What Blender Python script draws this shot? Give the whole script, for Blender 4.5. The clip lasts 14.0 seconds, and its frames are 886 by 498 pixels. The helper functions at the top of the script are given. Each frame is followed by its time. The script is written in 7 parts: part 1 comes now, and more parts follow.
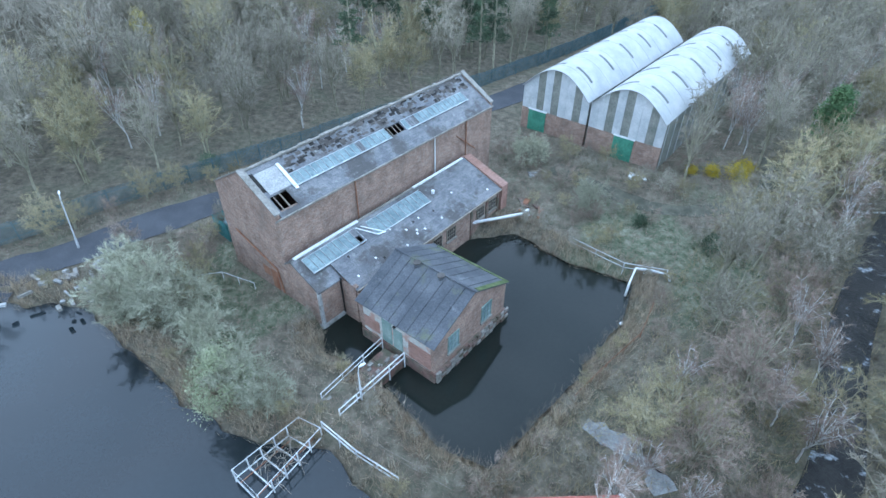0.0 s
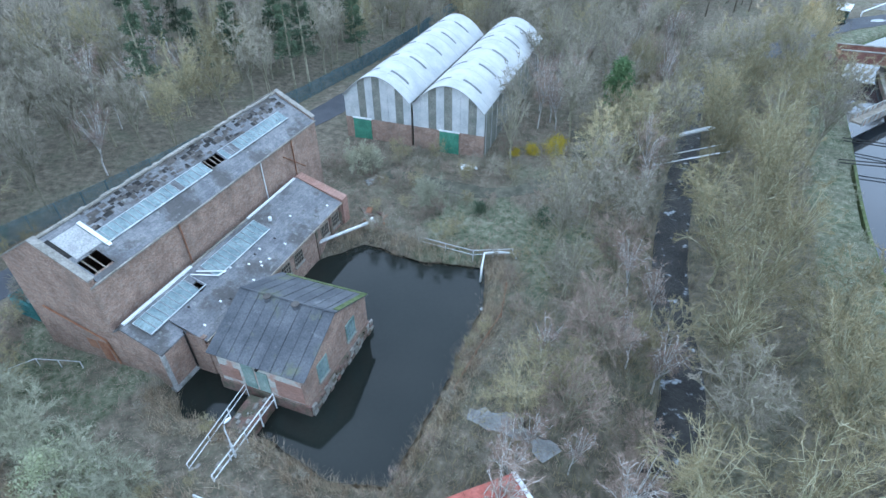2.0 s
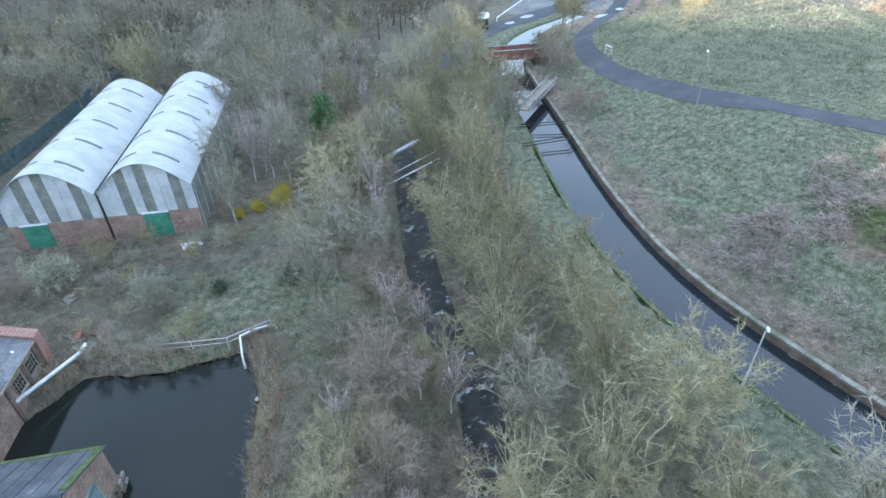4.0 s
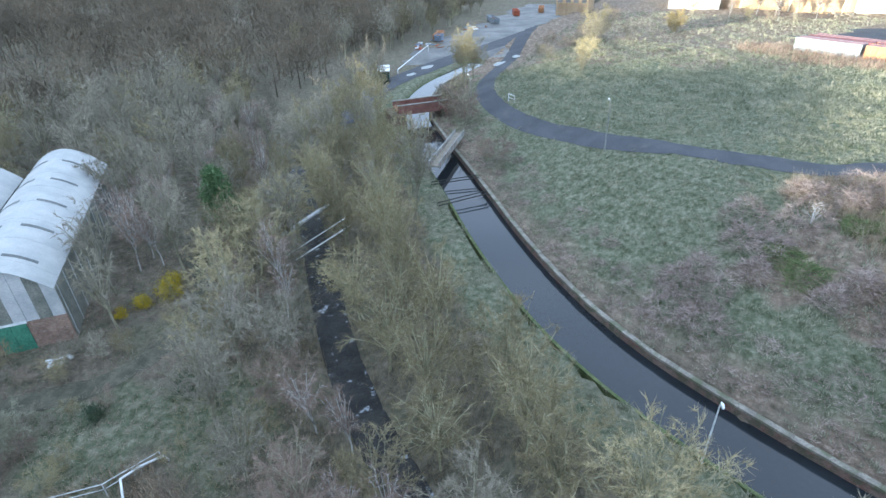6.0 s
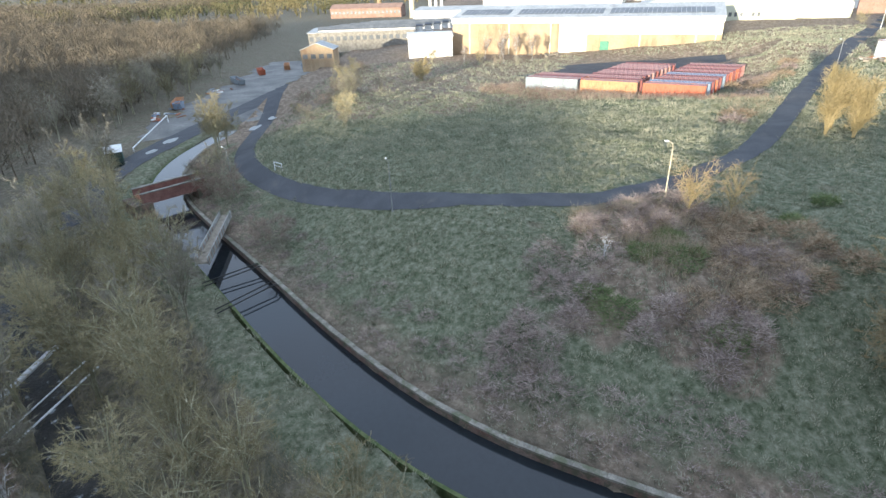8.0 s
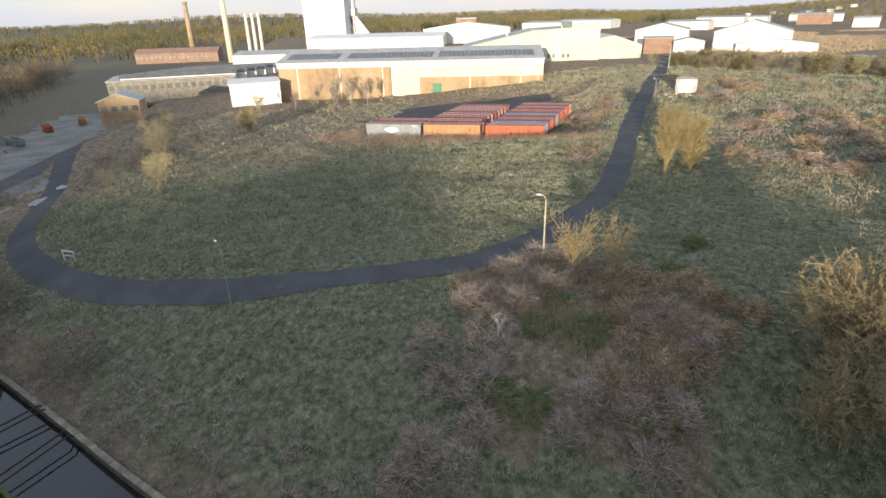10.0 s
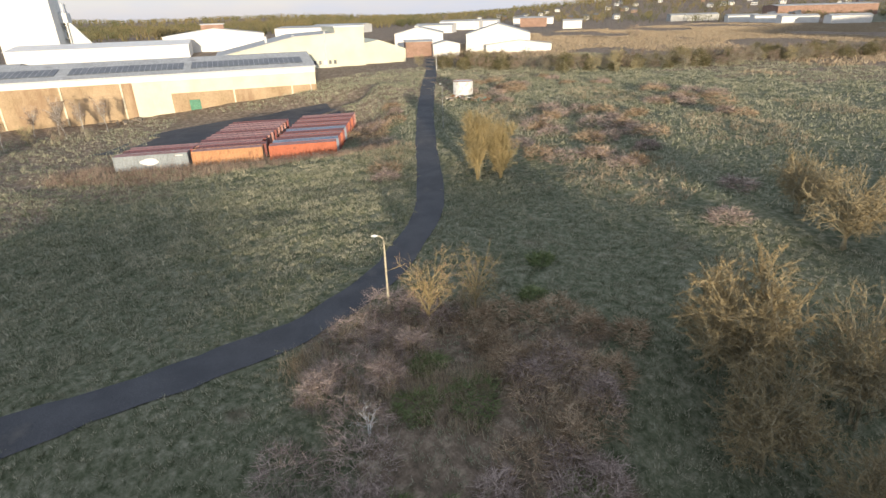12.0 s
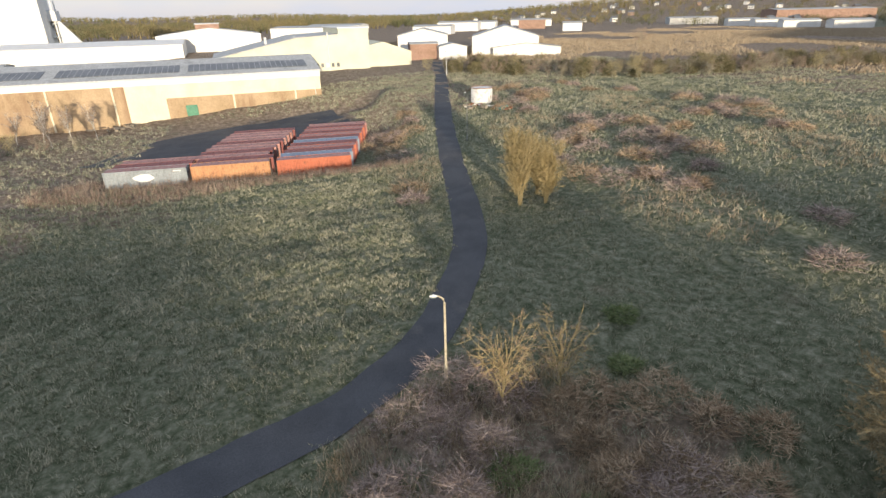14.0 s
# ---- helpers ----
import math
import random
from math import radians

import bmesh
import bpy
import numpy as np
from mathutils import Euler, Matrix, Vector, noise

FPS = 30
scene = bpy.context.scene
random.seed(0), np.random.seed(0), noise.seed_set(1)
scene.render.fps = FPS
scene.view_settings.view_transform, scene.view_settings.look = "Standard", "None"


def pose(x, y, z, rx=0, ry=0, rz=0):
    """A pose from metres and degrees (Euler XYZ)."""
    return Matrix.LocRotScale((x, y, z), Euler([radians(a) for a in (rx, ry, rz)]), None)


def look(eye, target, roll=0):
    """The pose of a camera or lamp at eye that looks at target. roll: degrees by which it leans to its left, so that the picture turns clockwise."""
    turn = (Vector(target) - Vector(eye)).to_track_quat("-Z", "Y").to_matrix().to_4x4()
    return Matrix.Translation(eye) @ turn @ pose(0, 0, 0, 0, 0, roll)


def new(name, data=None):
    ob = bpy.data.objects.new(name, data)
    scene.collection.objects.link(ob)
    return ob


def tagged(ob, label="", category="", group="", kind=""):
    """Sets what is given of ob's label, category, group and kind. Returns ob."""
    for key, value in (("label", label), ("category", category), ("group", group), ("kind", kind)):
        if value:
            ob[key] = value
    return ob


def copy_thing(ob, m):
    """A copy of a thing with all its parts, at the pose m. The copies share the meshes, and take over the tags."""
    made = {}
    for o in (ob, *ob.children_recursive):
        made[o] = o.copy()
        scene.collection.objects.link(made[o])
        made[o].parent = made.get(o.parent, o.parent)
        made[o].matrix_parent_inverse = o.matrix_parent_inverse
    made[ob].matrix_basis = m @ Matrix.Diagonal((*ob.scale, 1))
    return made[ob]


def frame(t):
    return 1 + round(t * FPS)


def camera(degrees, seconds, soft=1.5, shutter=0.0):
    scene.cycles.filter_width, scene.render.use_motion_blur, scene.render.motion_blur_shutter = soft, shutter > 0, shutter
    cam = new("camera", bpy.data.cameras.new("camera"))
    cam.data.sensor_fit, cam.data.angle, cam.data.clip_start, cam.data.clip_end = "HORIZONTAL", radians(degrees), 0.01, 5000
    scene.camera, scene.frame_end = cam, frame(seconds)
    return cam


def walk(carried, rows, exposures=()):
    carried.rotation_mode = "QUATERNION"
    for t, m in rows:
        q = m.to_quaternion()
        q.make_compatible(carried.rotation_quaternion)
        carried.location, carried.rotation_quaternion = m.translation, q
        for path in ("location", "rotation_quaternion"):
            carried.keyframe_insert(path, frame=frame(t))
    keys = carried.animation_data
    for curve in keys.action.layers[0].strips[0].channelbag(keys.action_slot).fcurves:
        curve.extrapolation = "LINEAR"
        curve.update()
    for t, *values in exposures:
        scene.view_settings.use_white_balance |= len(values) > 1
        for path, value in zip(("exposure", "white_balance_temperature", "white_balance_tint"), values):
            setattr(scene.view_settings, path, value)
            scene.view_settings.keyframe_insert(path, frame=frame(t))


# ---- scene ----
cam = camera(78.2, 14.0)
PATH = [
    (0, (0.074, -0.056, 25.862), (0.072, 1.521, 24.631), 0.3),
    (0.5, (0.181, -0.065, 25.855), (0.195, 1.513, 24.626), 0.2),
    (1, (0.33, -0.004, 25.839), (0.37, 1.576, 24.614), 0.1),
    (1.5, (0.534, 0.171, 25.791), (0.742, 1.742, 24.571), -0.2),
    (2, (0.846, 0.426, 25.759), (1.351, 1.936, 24.548), -0.5),
    (2.5, (1.229, 0.827, 25.711), (2.025, 2.211, 24.507), -1.0),
    (3, (1.771, 1.371, 25.696), (2.798, 2.601, 24.5), -1.4),
    (3.2, (2.05, 1.595, 25.698), (3.146, 2.77, 24.506), -1.6),
    (5.3, (6.16, 4.714, 26.124), (7.495, 5.757, 25.061), -1.6),
    (5.5, (6.687, 5.022, 26.136), (8.044, 6.047, 25.083), -1.6),
    (6, (8.226, 5.911, 26.136), (9.697, 6.8, 25.115), -1.8),
    (6.5, (10.014, 6.955, 26.066), (11.606, 7.65, 25.074), -1.9),
    (7, (11.928, 7.983, 25.987), (13.592, 8.543, 25.029), -2.0),
    (7.5, (13.985, 8.861, 25.938), (15.697, 9.32, 25.011), -2.0),
    (8, (16.2, 9.788, 25.915), (17.977, 9.981, 25.018), -2.2),
    (8.2, (17.194, 10.061, 25.926), (18.982, 10.202, 25.04), -2.2),
    (10.3, (28.638, 11.332, 25.874), (30.409, 10.842, 25.084), -1.7),
    (10.5, (29.796, 11.371, 25.871), (31.534, 10.778, 25.079), -1.8),
    (11, (32.818, 11.36, 25.855), (34.399, 10.43, 25.059), -1.8),
    (11.5, (35.781, 11.24, 25.847), (37.29, 10.199, 25.049), -1.8),
    (12, (38.669, 10.965, 25.861), (40.166, 9.906, 25.062), -1.8),
    (12.5, (41.542, 10.618, 25.874), (43.035, 9.553, 25.075), -1.7),
    (13, (44.42, 10.243, 25.91), (45.909, 9.173, 25.112), -1.5),
    (13.5, (47.22, 9.844, 25.984), (48.706, 8.769, 25.186), -1.4),
    (14, (49.966, 9.501, 26.124), (51.448, 8.42, 25.327), -1.3),
]
EXPOSURES = [(0.0, 3.13, 5080, 4), (3.0, 3.07, 5220, 5), (5.5, 2.83, 5330, 6), (8.0, 2.22, 5650, 8), (10.5, 1.45, 6380, 12), (14.0, 1.38, 6260, 13)]
walk(cam, [(t, look(eye, target, roll)) for t, eye, target, roll in PATH], EXPOSURES)

# ---- light: low evening sun, partly blocked by the added western ridge, open sky ----
SUN = Vector((-0.906, 0.423, 0.0875)).normalized()
world = bpy.data.worlds.new("sky")
scene.world = world
world.use_nodes = True
wt = world.node_tree
sky = wt.nodes.new("ShaderNodeTexSky")
sky.sky_type = "NISHITA"
sky.sun_disc = False
sky.sun_elevation = math.asin(SUN.z)
sky.sun_rotation = math.atan2(SUN.x, SUN.y)
sky.air_density, sky.dust_density, sky.ozone_density = 1.0, 0.6, 1.0
# thin broken cloud over the blue
wc, wn, wr, wm = wt.nodes.new("ShaderNodeTexCoord"), wt.nodes.new("ShaderNodeTexNoise"), wt.nodes.new("ShaderNodeMapRange"), wt.nodes.new("ShaderNodeMix")
ws = wt.nodes.new("ShaderNodeMapping")
ws.inputs["Scale"].default_value = (1.0, 1.0, 4.0)
wn.inputs["Scale"].default_value, wn.inputs["Detail"].default_value = 2.2, 6
wr.inputs["From Min"].default_value, wr.inputs["From Max"].default_value = 0.35, 0.65
wr.inputs["To Min"].default_value, wr.inputs["To Max"].default_value = 0.74, 1.0
wm.data_type = "RGBA"
wm.inputs[7].default_value = (1.68, 1.83, 2.1, 1)
wt.links.new(wc.outputs["Generated"], ws.inputs["Vector"])
wt.links.new(ws.outputs[0], wn.inputs["Vector"])
wt.links.new(wn.outputs["Fac"], wr.inputs["Value"])
wt.links.new(wr.outputs["Result"], wm.inputs[0])
wt.links.new(sky.outputs[0], wm.inputs[6])
wt.links.new(wm.outputs[2], wt.nodes["Background"].inputs[0])
wt.nodes["Background"].inputs[1].default_value = 0.15
sun = new("sun", bpy.data.lights.new("sun", "SUN"))
sun.data.energy, sun.data.angle, sun.data.color = 2.5, radians(0.8), (1.0, 0.82, 0.57)
sun.matrix_world = SUN.to_track_quat("Z", "Y").to_matrix().to_4x4()


# ---- materials ----
def mat(name, c1, c2, scale=0.6, fine=6.0, rough=0.85, bump=0.25, metal=0.0, vary=0.0, grain=0.35, spec=0.3, dist=0.03):
    """Two colours blotched at one scale, broken by a finer grain, with a little relief."""
    m = bpy.data.materials.new(name)
    m.use_nodes = True
    n, l = m.node_tree.nodes, m.node_tree.links
    b = n["Principled BSDF"]
    geo = n.new("ShaderNodeNewGeometry")
    big, small = n.new("ShaderNodeTexNoise"), n.new("ShaderNodeTexNoise")
    big.inputs["Scale"].default_value, big.inputs["Detail"].default_value = scale, 4
    small.inputs["Scale"].default_value, small.inputs["Detail"].default_value = fine, 5
    small.inputs["Roughness"].default_value = 0.7
    for t in (big, small):
        l.new(geo.outputs["Position"], t.inputs["Vector"])
    ramp = n.new("ShaderNodeValToRGB")
    ramp.color_ramp.elements[0].position, ramp.color_ramp.elements[1].position = 0.36, 0.64
    ramp.color_ramp.elements[0].color, ramp.color_ramp.elements[1].color = (*c1, 1), (*c2, 1)
    l.new(big.outputs["Fac"], ramp.inputs["Fac"])
    rng = n.new("ShaderNodeMapRange")
    rng.inputs["From Min"].default_value, rng.inputs["From Max"].default_value = 0.3, 0.7
    rng.inputs["To Min"].default_value, rng.inputs["To Max"].default_value = 1 - grain, 1 + grain
    l.new(small.outputs["Fac"], rng.inputs["Value"])
    value = rng.outputs["Result"]
    if vary:
        info, vr, mul = n.new("ShaderNodeObjectInfo"), n.new("ShaderNodeMapRange"), n.new("ShaderNodeMath")
        vr.inputs["To Min"].default_value, vr.inputs["To Max"].default_value = 1 - vary, 1 + vary
        mul.operation = "MULTIPLY"
        l.new(info.outputs["Random"], vr.inputs["Value"])
        l.new(vr.outputs["Result"], mul.inputs[0])
        l.new(value, mul.inputs[1])
        value = mul.outputs[0]
    hsv = n.new("ShaderNodeHueSaturation")
    l.new(ramp.outputs["Color"], hsv.inputs["Color"])
    l.new(value, hsv.inputs["Value"])
    l.new(hsv.outputs["Color"], b.inputs["Base Color"])
    b.inputs["Roughness"].default_value, b.inputs["Metallic"].default_value = rough, metal
    b.inputs["Specular IOR Level"].default_value = spec
    if bump:
        bp = n.new("ShaderNodeBump")
        bp.inputs["Strength"].default_value, bp.inputs["Distance"].default_value = bump, dist
        l.new(small.outputs["Fac"], bp.inputs["Height"])
        l.new(bp.outputs["Normal"], b.inputs["Normal"])
    return m


def blade_mat(name, *colours):
    """Loose blades and stalks: each takes its own colour from the row given."""
    m = bpy.data.materials.new(name)
    m.use_nodes = True
    n, l = m.node_tree.nodes, m.node_tree.links
    geo, ramp, no, add = n.new("ShaderNodeNewGeometry"), n.new("ShaderNodeValToRGB"), n.new("ShaderNodeTexNoise"), n.new("ShaderNodeMath")
    no.inputs["Scale"].default_value, no.inputs["Detail"].default_value, no.inputs["Roughness"].default_value = 0.3, 7, 0.72
    l.new(geo.outputs["Position"], no.inputs["Vector"])
    add.operation = "MULTIPLY_ADD"
    add.inputs[1].default_value = 0.45
    l.new(geo.outputs["Random Per Island"], add.inputs[0])
    l.new(no.outputs["Fac"], add.inputs[2])
    e = ramp.color_ramp.elements
    while len(e) < len(colours):
        e.new(0.5)
    for k, c in enumerate(colours):
        e[k].position, e[k].color = 0.42 + 0.58 * k / max(len(colours) - 1, 1), (*c, 1)
    l.new(add.outputs[0], ramp.inputs["Fac"])
    l.new(ramp.outputs["Color"], n["Principled BSDF"].inputs["Base Color"])
    n["Principled BSDF"].inputs["Roughness"].default_value = 0.9
    n["Principled BSDF"].inputs["Specular IOR Level"].default_value = 0.15
    return m


def courses(m, width, height, mortar, depth=0.5, offset=0.5, dark=0.55, axes="xz"):
    """Adds courses of bricks, slates or sheets, in the object's own coordinates, to a material."""
    n, l = m.node_tree.nodes, m.node_tree.links
    b = n["Principled BSDF"]
    tc, sep, com, br = n.new("ShaderNodeTexCoord"), n.new("ShaderNodeSeparateXYZ"), n.new("ShaderNodeCombineXYZ"), n.new("ShaderNodeTexBrick")
    l.new(tc.outputs["Object"], sep.inputs[0])
    add = n.new("ShaderNodeMath")
    l.new(sep.outputs["X"], add.inputs[0])
    if axes == "xz":
        l.new(sep.outputs["Y"], add.inputs[1])
    else:
        add.inputs[1].default_value = 0
    l.new(add.outputs[0], com.inputs["X"])
    l.new(sep.outputs["Z" if axes == "xz" else "Y"], com.inputs["Y"])
    l.new(com.outputs[0], br.inputs["Vector"])
    br.inputs["Scale"].default_value, br.inputs["Brick Width"].default_value = 1.0, width
    br.inputs["Row Height"].default_value, br.inputs["Mortar Size"].default_value = height, mortar
    br.inputs["Color1"].default_value, br.inputs["Color2"].default_value = (0.72, 0.72, 0.72, 1), (1.25, 1.2, 1.15, 1)
    br.inputs["Mortar"].default_value = (dark, dark, dark, 1)
    br.offset = offset
    mix = n.new("ShaderNodeMix")
    mix.data_type, mix.blend_type = "RGBA", "MULTIPLY"
    mix.inputs[0].default_value = depth
    old = b.inputs["Base Color"].links[0].from_socket
    l.new(old, mix.inputs[6])
    l.new(br.outputs["Color"], mix.inputs[7])
    l.new(mix.outputs[2], b.inputs["Base Color"])
    return m


def stained(m, colour, scale=0.5, low=0.5, high=0.62, stretch=(1, 1, 1), fac=0.8):
    """Irregular stains of another colour over a material."""
    n, l = m.node_tree.nodes, m.node_tree.links
    b = n["Principled BSDF"]
    geo, mp, no, rp, mix = n.new("ShaderNodeNewGeometry"), n.new("ShaderNodeMapping"), n.new("ShaderNodeTexNoise"), n.new("ShaderNodeMapRange"), n.new("ShaderNodeMix")
    mp.inputs["Scale"].default_value = stretch
    no.inputs["Scale"].default_value, no.inputs["Detail"].default_value, no.inputs["Roughness"].default_value = scale, 6, 0.65
    rp.inputs["From Min"].default_value, rp.inputs["From Max"].default_value, rp.inputs["To Max"].default_value = low, high, fac
    mix.data_type = "RGBA"
    l.new(geo.outputs["Position"], mp.inputs["Vector"])
    l.new(mp.outputs[0], no.inputs["Vector"])
    l.new(no.outputs["Fac"], rp.inputs["Value"])
    l.new(rp.outputs["Result"], mix.inputs[0])
    l.new(b.inputs["Base Color"].links[0].from_socket, mix.inputs[6])
    mix.inputs[7].default_value = (*colour, 1)
    l.new(mix.outputs[2], b.inputs["Base Color"])
    return m


def water(name, colour, ripple, scale, rough=0.06):
    m = mat(name, colour, tuple(c * 1.5 for c in colour), 0.08, scale, rough, ripple, grain=0.1, spec=0.5, dist=0.05)
    return m


BRICK = courses(mat("brick", (0.225, 0.155, 0.12), (0.33, 0.235, 0.18), 0.9, 9, 0.9, 0.3, grain=0.45), 0.24, 0.085, 0.012, 0.55)
BRICK = stained(BRICK, (0.38, 0.33, 0.275), 2.4, 0.46, 0.72, (1, 1, 1.8), 0.55)
BRICK = stained(BRICK, (0.14, 0.115, 0.095), 0.6, 0.52, 0.72, (1, 1, 0.35), 0.5)
BRICK_WET = stained(courses(mat("damp brick", (0.17, 0.10, 0.08), (0.22, 0.17, 0.14), 0.7, 8, 0.85, 0.4), 0.24, 0.085, 0.012, 0.5), (0.07, 0.08, 0.05), 1.2, 0.45, 0.6)
SLATE = stained(stained(courses(mat("slate", (0.13, 0.135, 0.145), (0.205, 0.21, 0.215), 0.7, 9, 0.75, 0.35), 0.5, 0.25, 0.012, 0.6, axes="xy"), (0.06, 0.055, 0.05), 0.35, 0.5, 0.6), (0.27, 0.28, 0.26), 1.6, 0.6, 0.7)
FELT = stained(stained(mat("roofing sheet", (0.06, 0.065, 0.073), (0.10, 0.105, 0.113), 0.6, 7, 0.65, 0.2), (0.12, 0.13, 0.08), 0.5, 0.58, 0.7), (0.28, 0.29, 0.30), 0.9, 0.62, 0.74, (1, 1, 0.4), 0.5)
STONE = mat("weathered stone", (0.19, 0.18, 0.155), (0.29, 0.275, 0.245), 1.0, 6)
CONCRETE = stained(mat("stained concrete", (0.30, 0.30, 0.29), (0.40, 0.40, 0.38), 0.6, 7), (0.13, 0.13, 0.11), 0.8, 0.5, 0.65)
WHITE_METAL = mat("white painted metal", (0.62, 0.64, 0.64), (0.74, 0.75, 0.74), 1.5, 8, 0.5, 0.1, grain=0.12)
GLASS = mat("dusty wired glass", (0.11, 0.16, 0.17), (0.19, 0.25, 0.25), 1.2, 5, 0.34, 0.05, spec=0.6)
DARK = mat("dark interior", (0.018, 0.017, 0.016), (0.03, 0.028, 0.025), 1.5, 6)
RUST = mat("rusty steel", (0.20, 0.09, 0.05), (0.28, 0.15, 0.09), 1.2, 8)
ASPHALT = stained(mat("asphalt", (0.055, 0.058, 0.065), (0.075, 0.078, 0.085), 0.35, 12, 0.8, 0.2), (0.12, 0.115, 0.105), 0.25, 0.58, 0.75)
BARN_ROOF = stained(mat("pale corrugated sheet", (0.35, 0.36, 0.355), (0.44, 0.445, 0.43), 0.5, 6, 0.55, 0.15, grain=0.1), (0.34, 0.37, 0.35), 0.3, 0.55, 0.75)
BARN_CLAD = stained(mat("white cladding", (0.40, 0.42, 0.42), (0.52, 0.53, 0.52), 0.7, 6, 0.6, 0.15, grain=0.15), (0.22, 0.24, 0.20), 0.6, 0.58, 0.75, (1, 1, 0.3))
MOSSY_CLAD = mat("mossy translucent sheet", (0.16, 0.17, 0.145), (0.24, 0.24, 0.205), 0.8, 6, 0.6)
FADED_WHITE = mat("faded white glazing paint", (0.33, 0.36, 0.37), (0.47, 0.50, 0.50), 1.5, 8, 0.6, 0.1)
GREEN_PAINT = mat("green painted steel", (0.06, 0.18, 0.12), (0.09, 0.25, 0.165), 0.9, 7, 0.6)
TEAL = mat("teal palisade paint", (0.07, 0.20, 0.20), (0.12, 0.29, 0.28), 1.0, 6, 0.5)
FENCE = mat("weathered green palisade", (0.07, 0.12, 0.13), (0.13, 0.18, 0.19), 1.0, 6, 0.6)
TIMBER = mat("grey timber", (0.20, 0.17, 0.13), (0.30, 0.27, 0.22), 2.0, 12)
BARK = mat("bark", (0.20, 0.19, 0.13), (0.31, 0.29, 0.21), 1.5, 9, 0.9, 0.4, vary=0.3)
BIRCH = stained(mat("birch bark", (0.42, 0.41, 0.38), (0.55, 0.54, 0.50), 1.5, 9, 0.8, 0.3), (0.09, 0.08, 0.07), 2.5, 0.55, 0.62)
LIMB = mat("pale olive limb bark", (0.24, 0.23, 0.145), (0.37, 0.35, 0.235), 0.8, 9, 0.9, 0.3, vary=0.3)
TWIG_OLIVE = mat("olive twigs", (0.225, 0.195, 0.105), (0.345, 0.295, 0.17), 0.12, 4, 0.9, 0, vary=0.3)
TWIG_GREY = mat("grey brown twigs", (0.20, 0.18, 0.14), (0.32, 0.29, 0.23), 0.12, 4, 0.9, 0, vary=0.3)
TWIG_PINK = mat("reddish birch twigs", (0.22, 0.165, 0.13), (0.32, 0.245, 0.195), 0.35, 4, 0.9, 0, vary=0.25)
TWIG_SAGE = mat("sage grey willow twigs", (0.29, 0.29, 0.20), (0.42, 0.42, 0.31), 0.3, 4, 0.9, 0, vary=0.2)
TWIG_ORANGE = mat("orange willow twigs", (0.27, 0.175, 0.105), (0.36, 0.25, 0.16), 0.5, 4, 0.9, 0, vary=0.2)
NEEDLES = mat("pine needles", (0.05, 0.075, 0.045), (0.09, 0.125, 0.07), 0.6, 5, 0.9, 0, vary=0.3)
LEAVES = mat("small spring leaves", (0.26, 0.29, 0.16), (0.40, 0.42, 0.26), 0.6, 5, 0.85, 0, vary=0.2)
GORSE = mat("yellow gorse flower", (0.30, 0.25, 0.03), (0.50, 0.38, 0.04), 1.5, 5, 0.9, 0)
REED = blade_mat("dead reeds", (0.22, 0.165, 0.11), (0.36, 0.29, 0.20), (0.50, 0.43, 0.31))
BRAMBLE = blade_mat("dead bramble stems", (0.13, 0.10, 0.08), (0.30, 0.225, 0.18), (0.46, 0.38, 0.30))
TUFT = blade_mat("rough grass", (0.09, 0.115, 0.065), (0.205, 0.225, 0.15), (0.35, 0.345, 0.25), (0.50, 0.465, 0.35))
POND_WATER = water("pond water", (0.012, 0.016, 0.018), 0.05, 3.0, 0.04)
# darker, less reflective than the lake, standing in for woods mirrored in the pond
DIM_REFLECTION_WATER = mat("pond water with dimmed reflection", (0.010, 0.013, 0.011), (0.016, 0.019, 0.016), 0.08, 3.0, 0.04, 0.05, grain=0.1, spec=0.26, dist=0.05)
CANAL_WATER = water("canal water", (0.014, 0.017, 0.020), 0.06, 2.5, 0.05)
RIVER_WATER = stained(mat("river water", (0.02, 0.02, 0.019), (0.042, 0.04, 0.036), 0.5, 3.0, 0.3, 1.0, grain=0.4, spec=0.22, dist=0.12), (0.42, 0.45, 0.48), 0.9, 0.6, 0.68)


# ---- building helpers ----
def part(name, bm, material, parent, label="", smooth=False):
    me = bpy.data.meshes.new(name)
    bmesh.ops.recalc_face_normals(bm, faces=bm.faces)
    bm.to_mesh(me)
    bm.free()
    me.materials.append(material)
    if smooth:
        me.shade_smooth()
    ob = new(name, me)
    ob.parent = parent
    if label:
        tagged(ob, label)
    return ob


def thing(name, label, category, m=None, group="", kind=""):
    ob = new(name)
    ob.empty_display_size = 0.3
    if m is not None:
        ob.matrix_world = m
    return tagged(ob, label, category, group, kind)


def box(bm, x0, x1, y0, y1, z0, z1, m=None):
    vs = [bm.verts.new((x, y, z)) for z in (z0, z1) for x, y in ((x0, y0), (x1, y0), (x1, y1), (x0, y1))]
    if m is not None:
        for v in vs:
            v.co = m @ v.co
    for f in ((0, 3, 2, 1), (4, 5, 6, 7), (0, 1, 5, 4), (1, 2, 6, 5), (2, 3, 7, 6), (3, 0, 4, 7)):
        bm.faces.new([vs[i] for i in f])
    return bm


def boxes(*dims, m=None):
    bm = bmesh.new()
    for d in dims:
        box(bm, *d, m=m)
    return bm


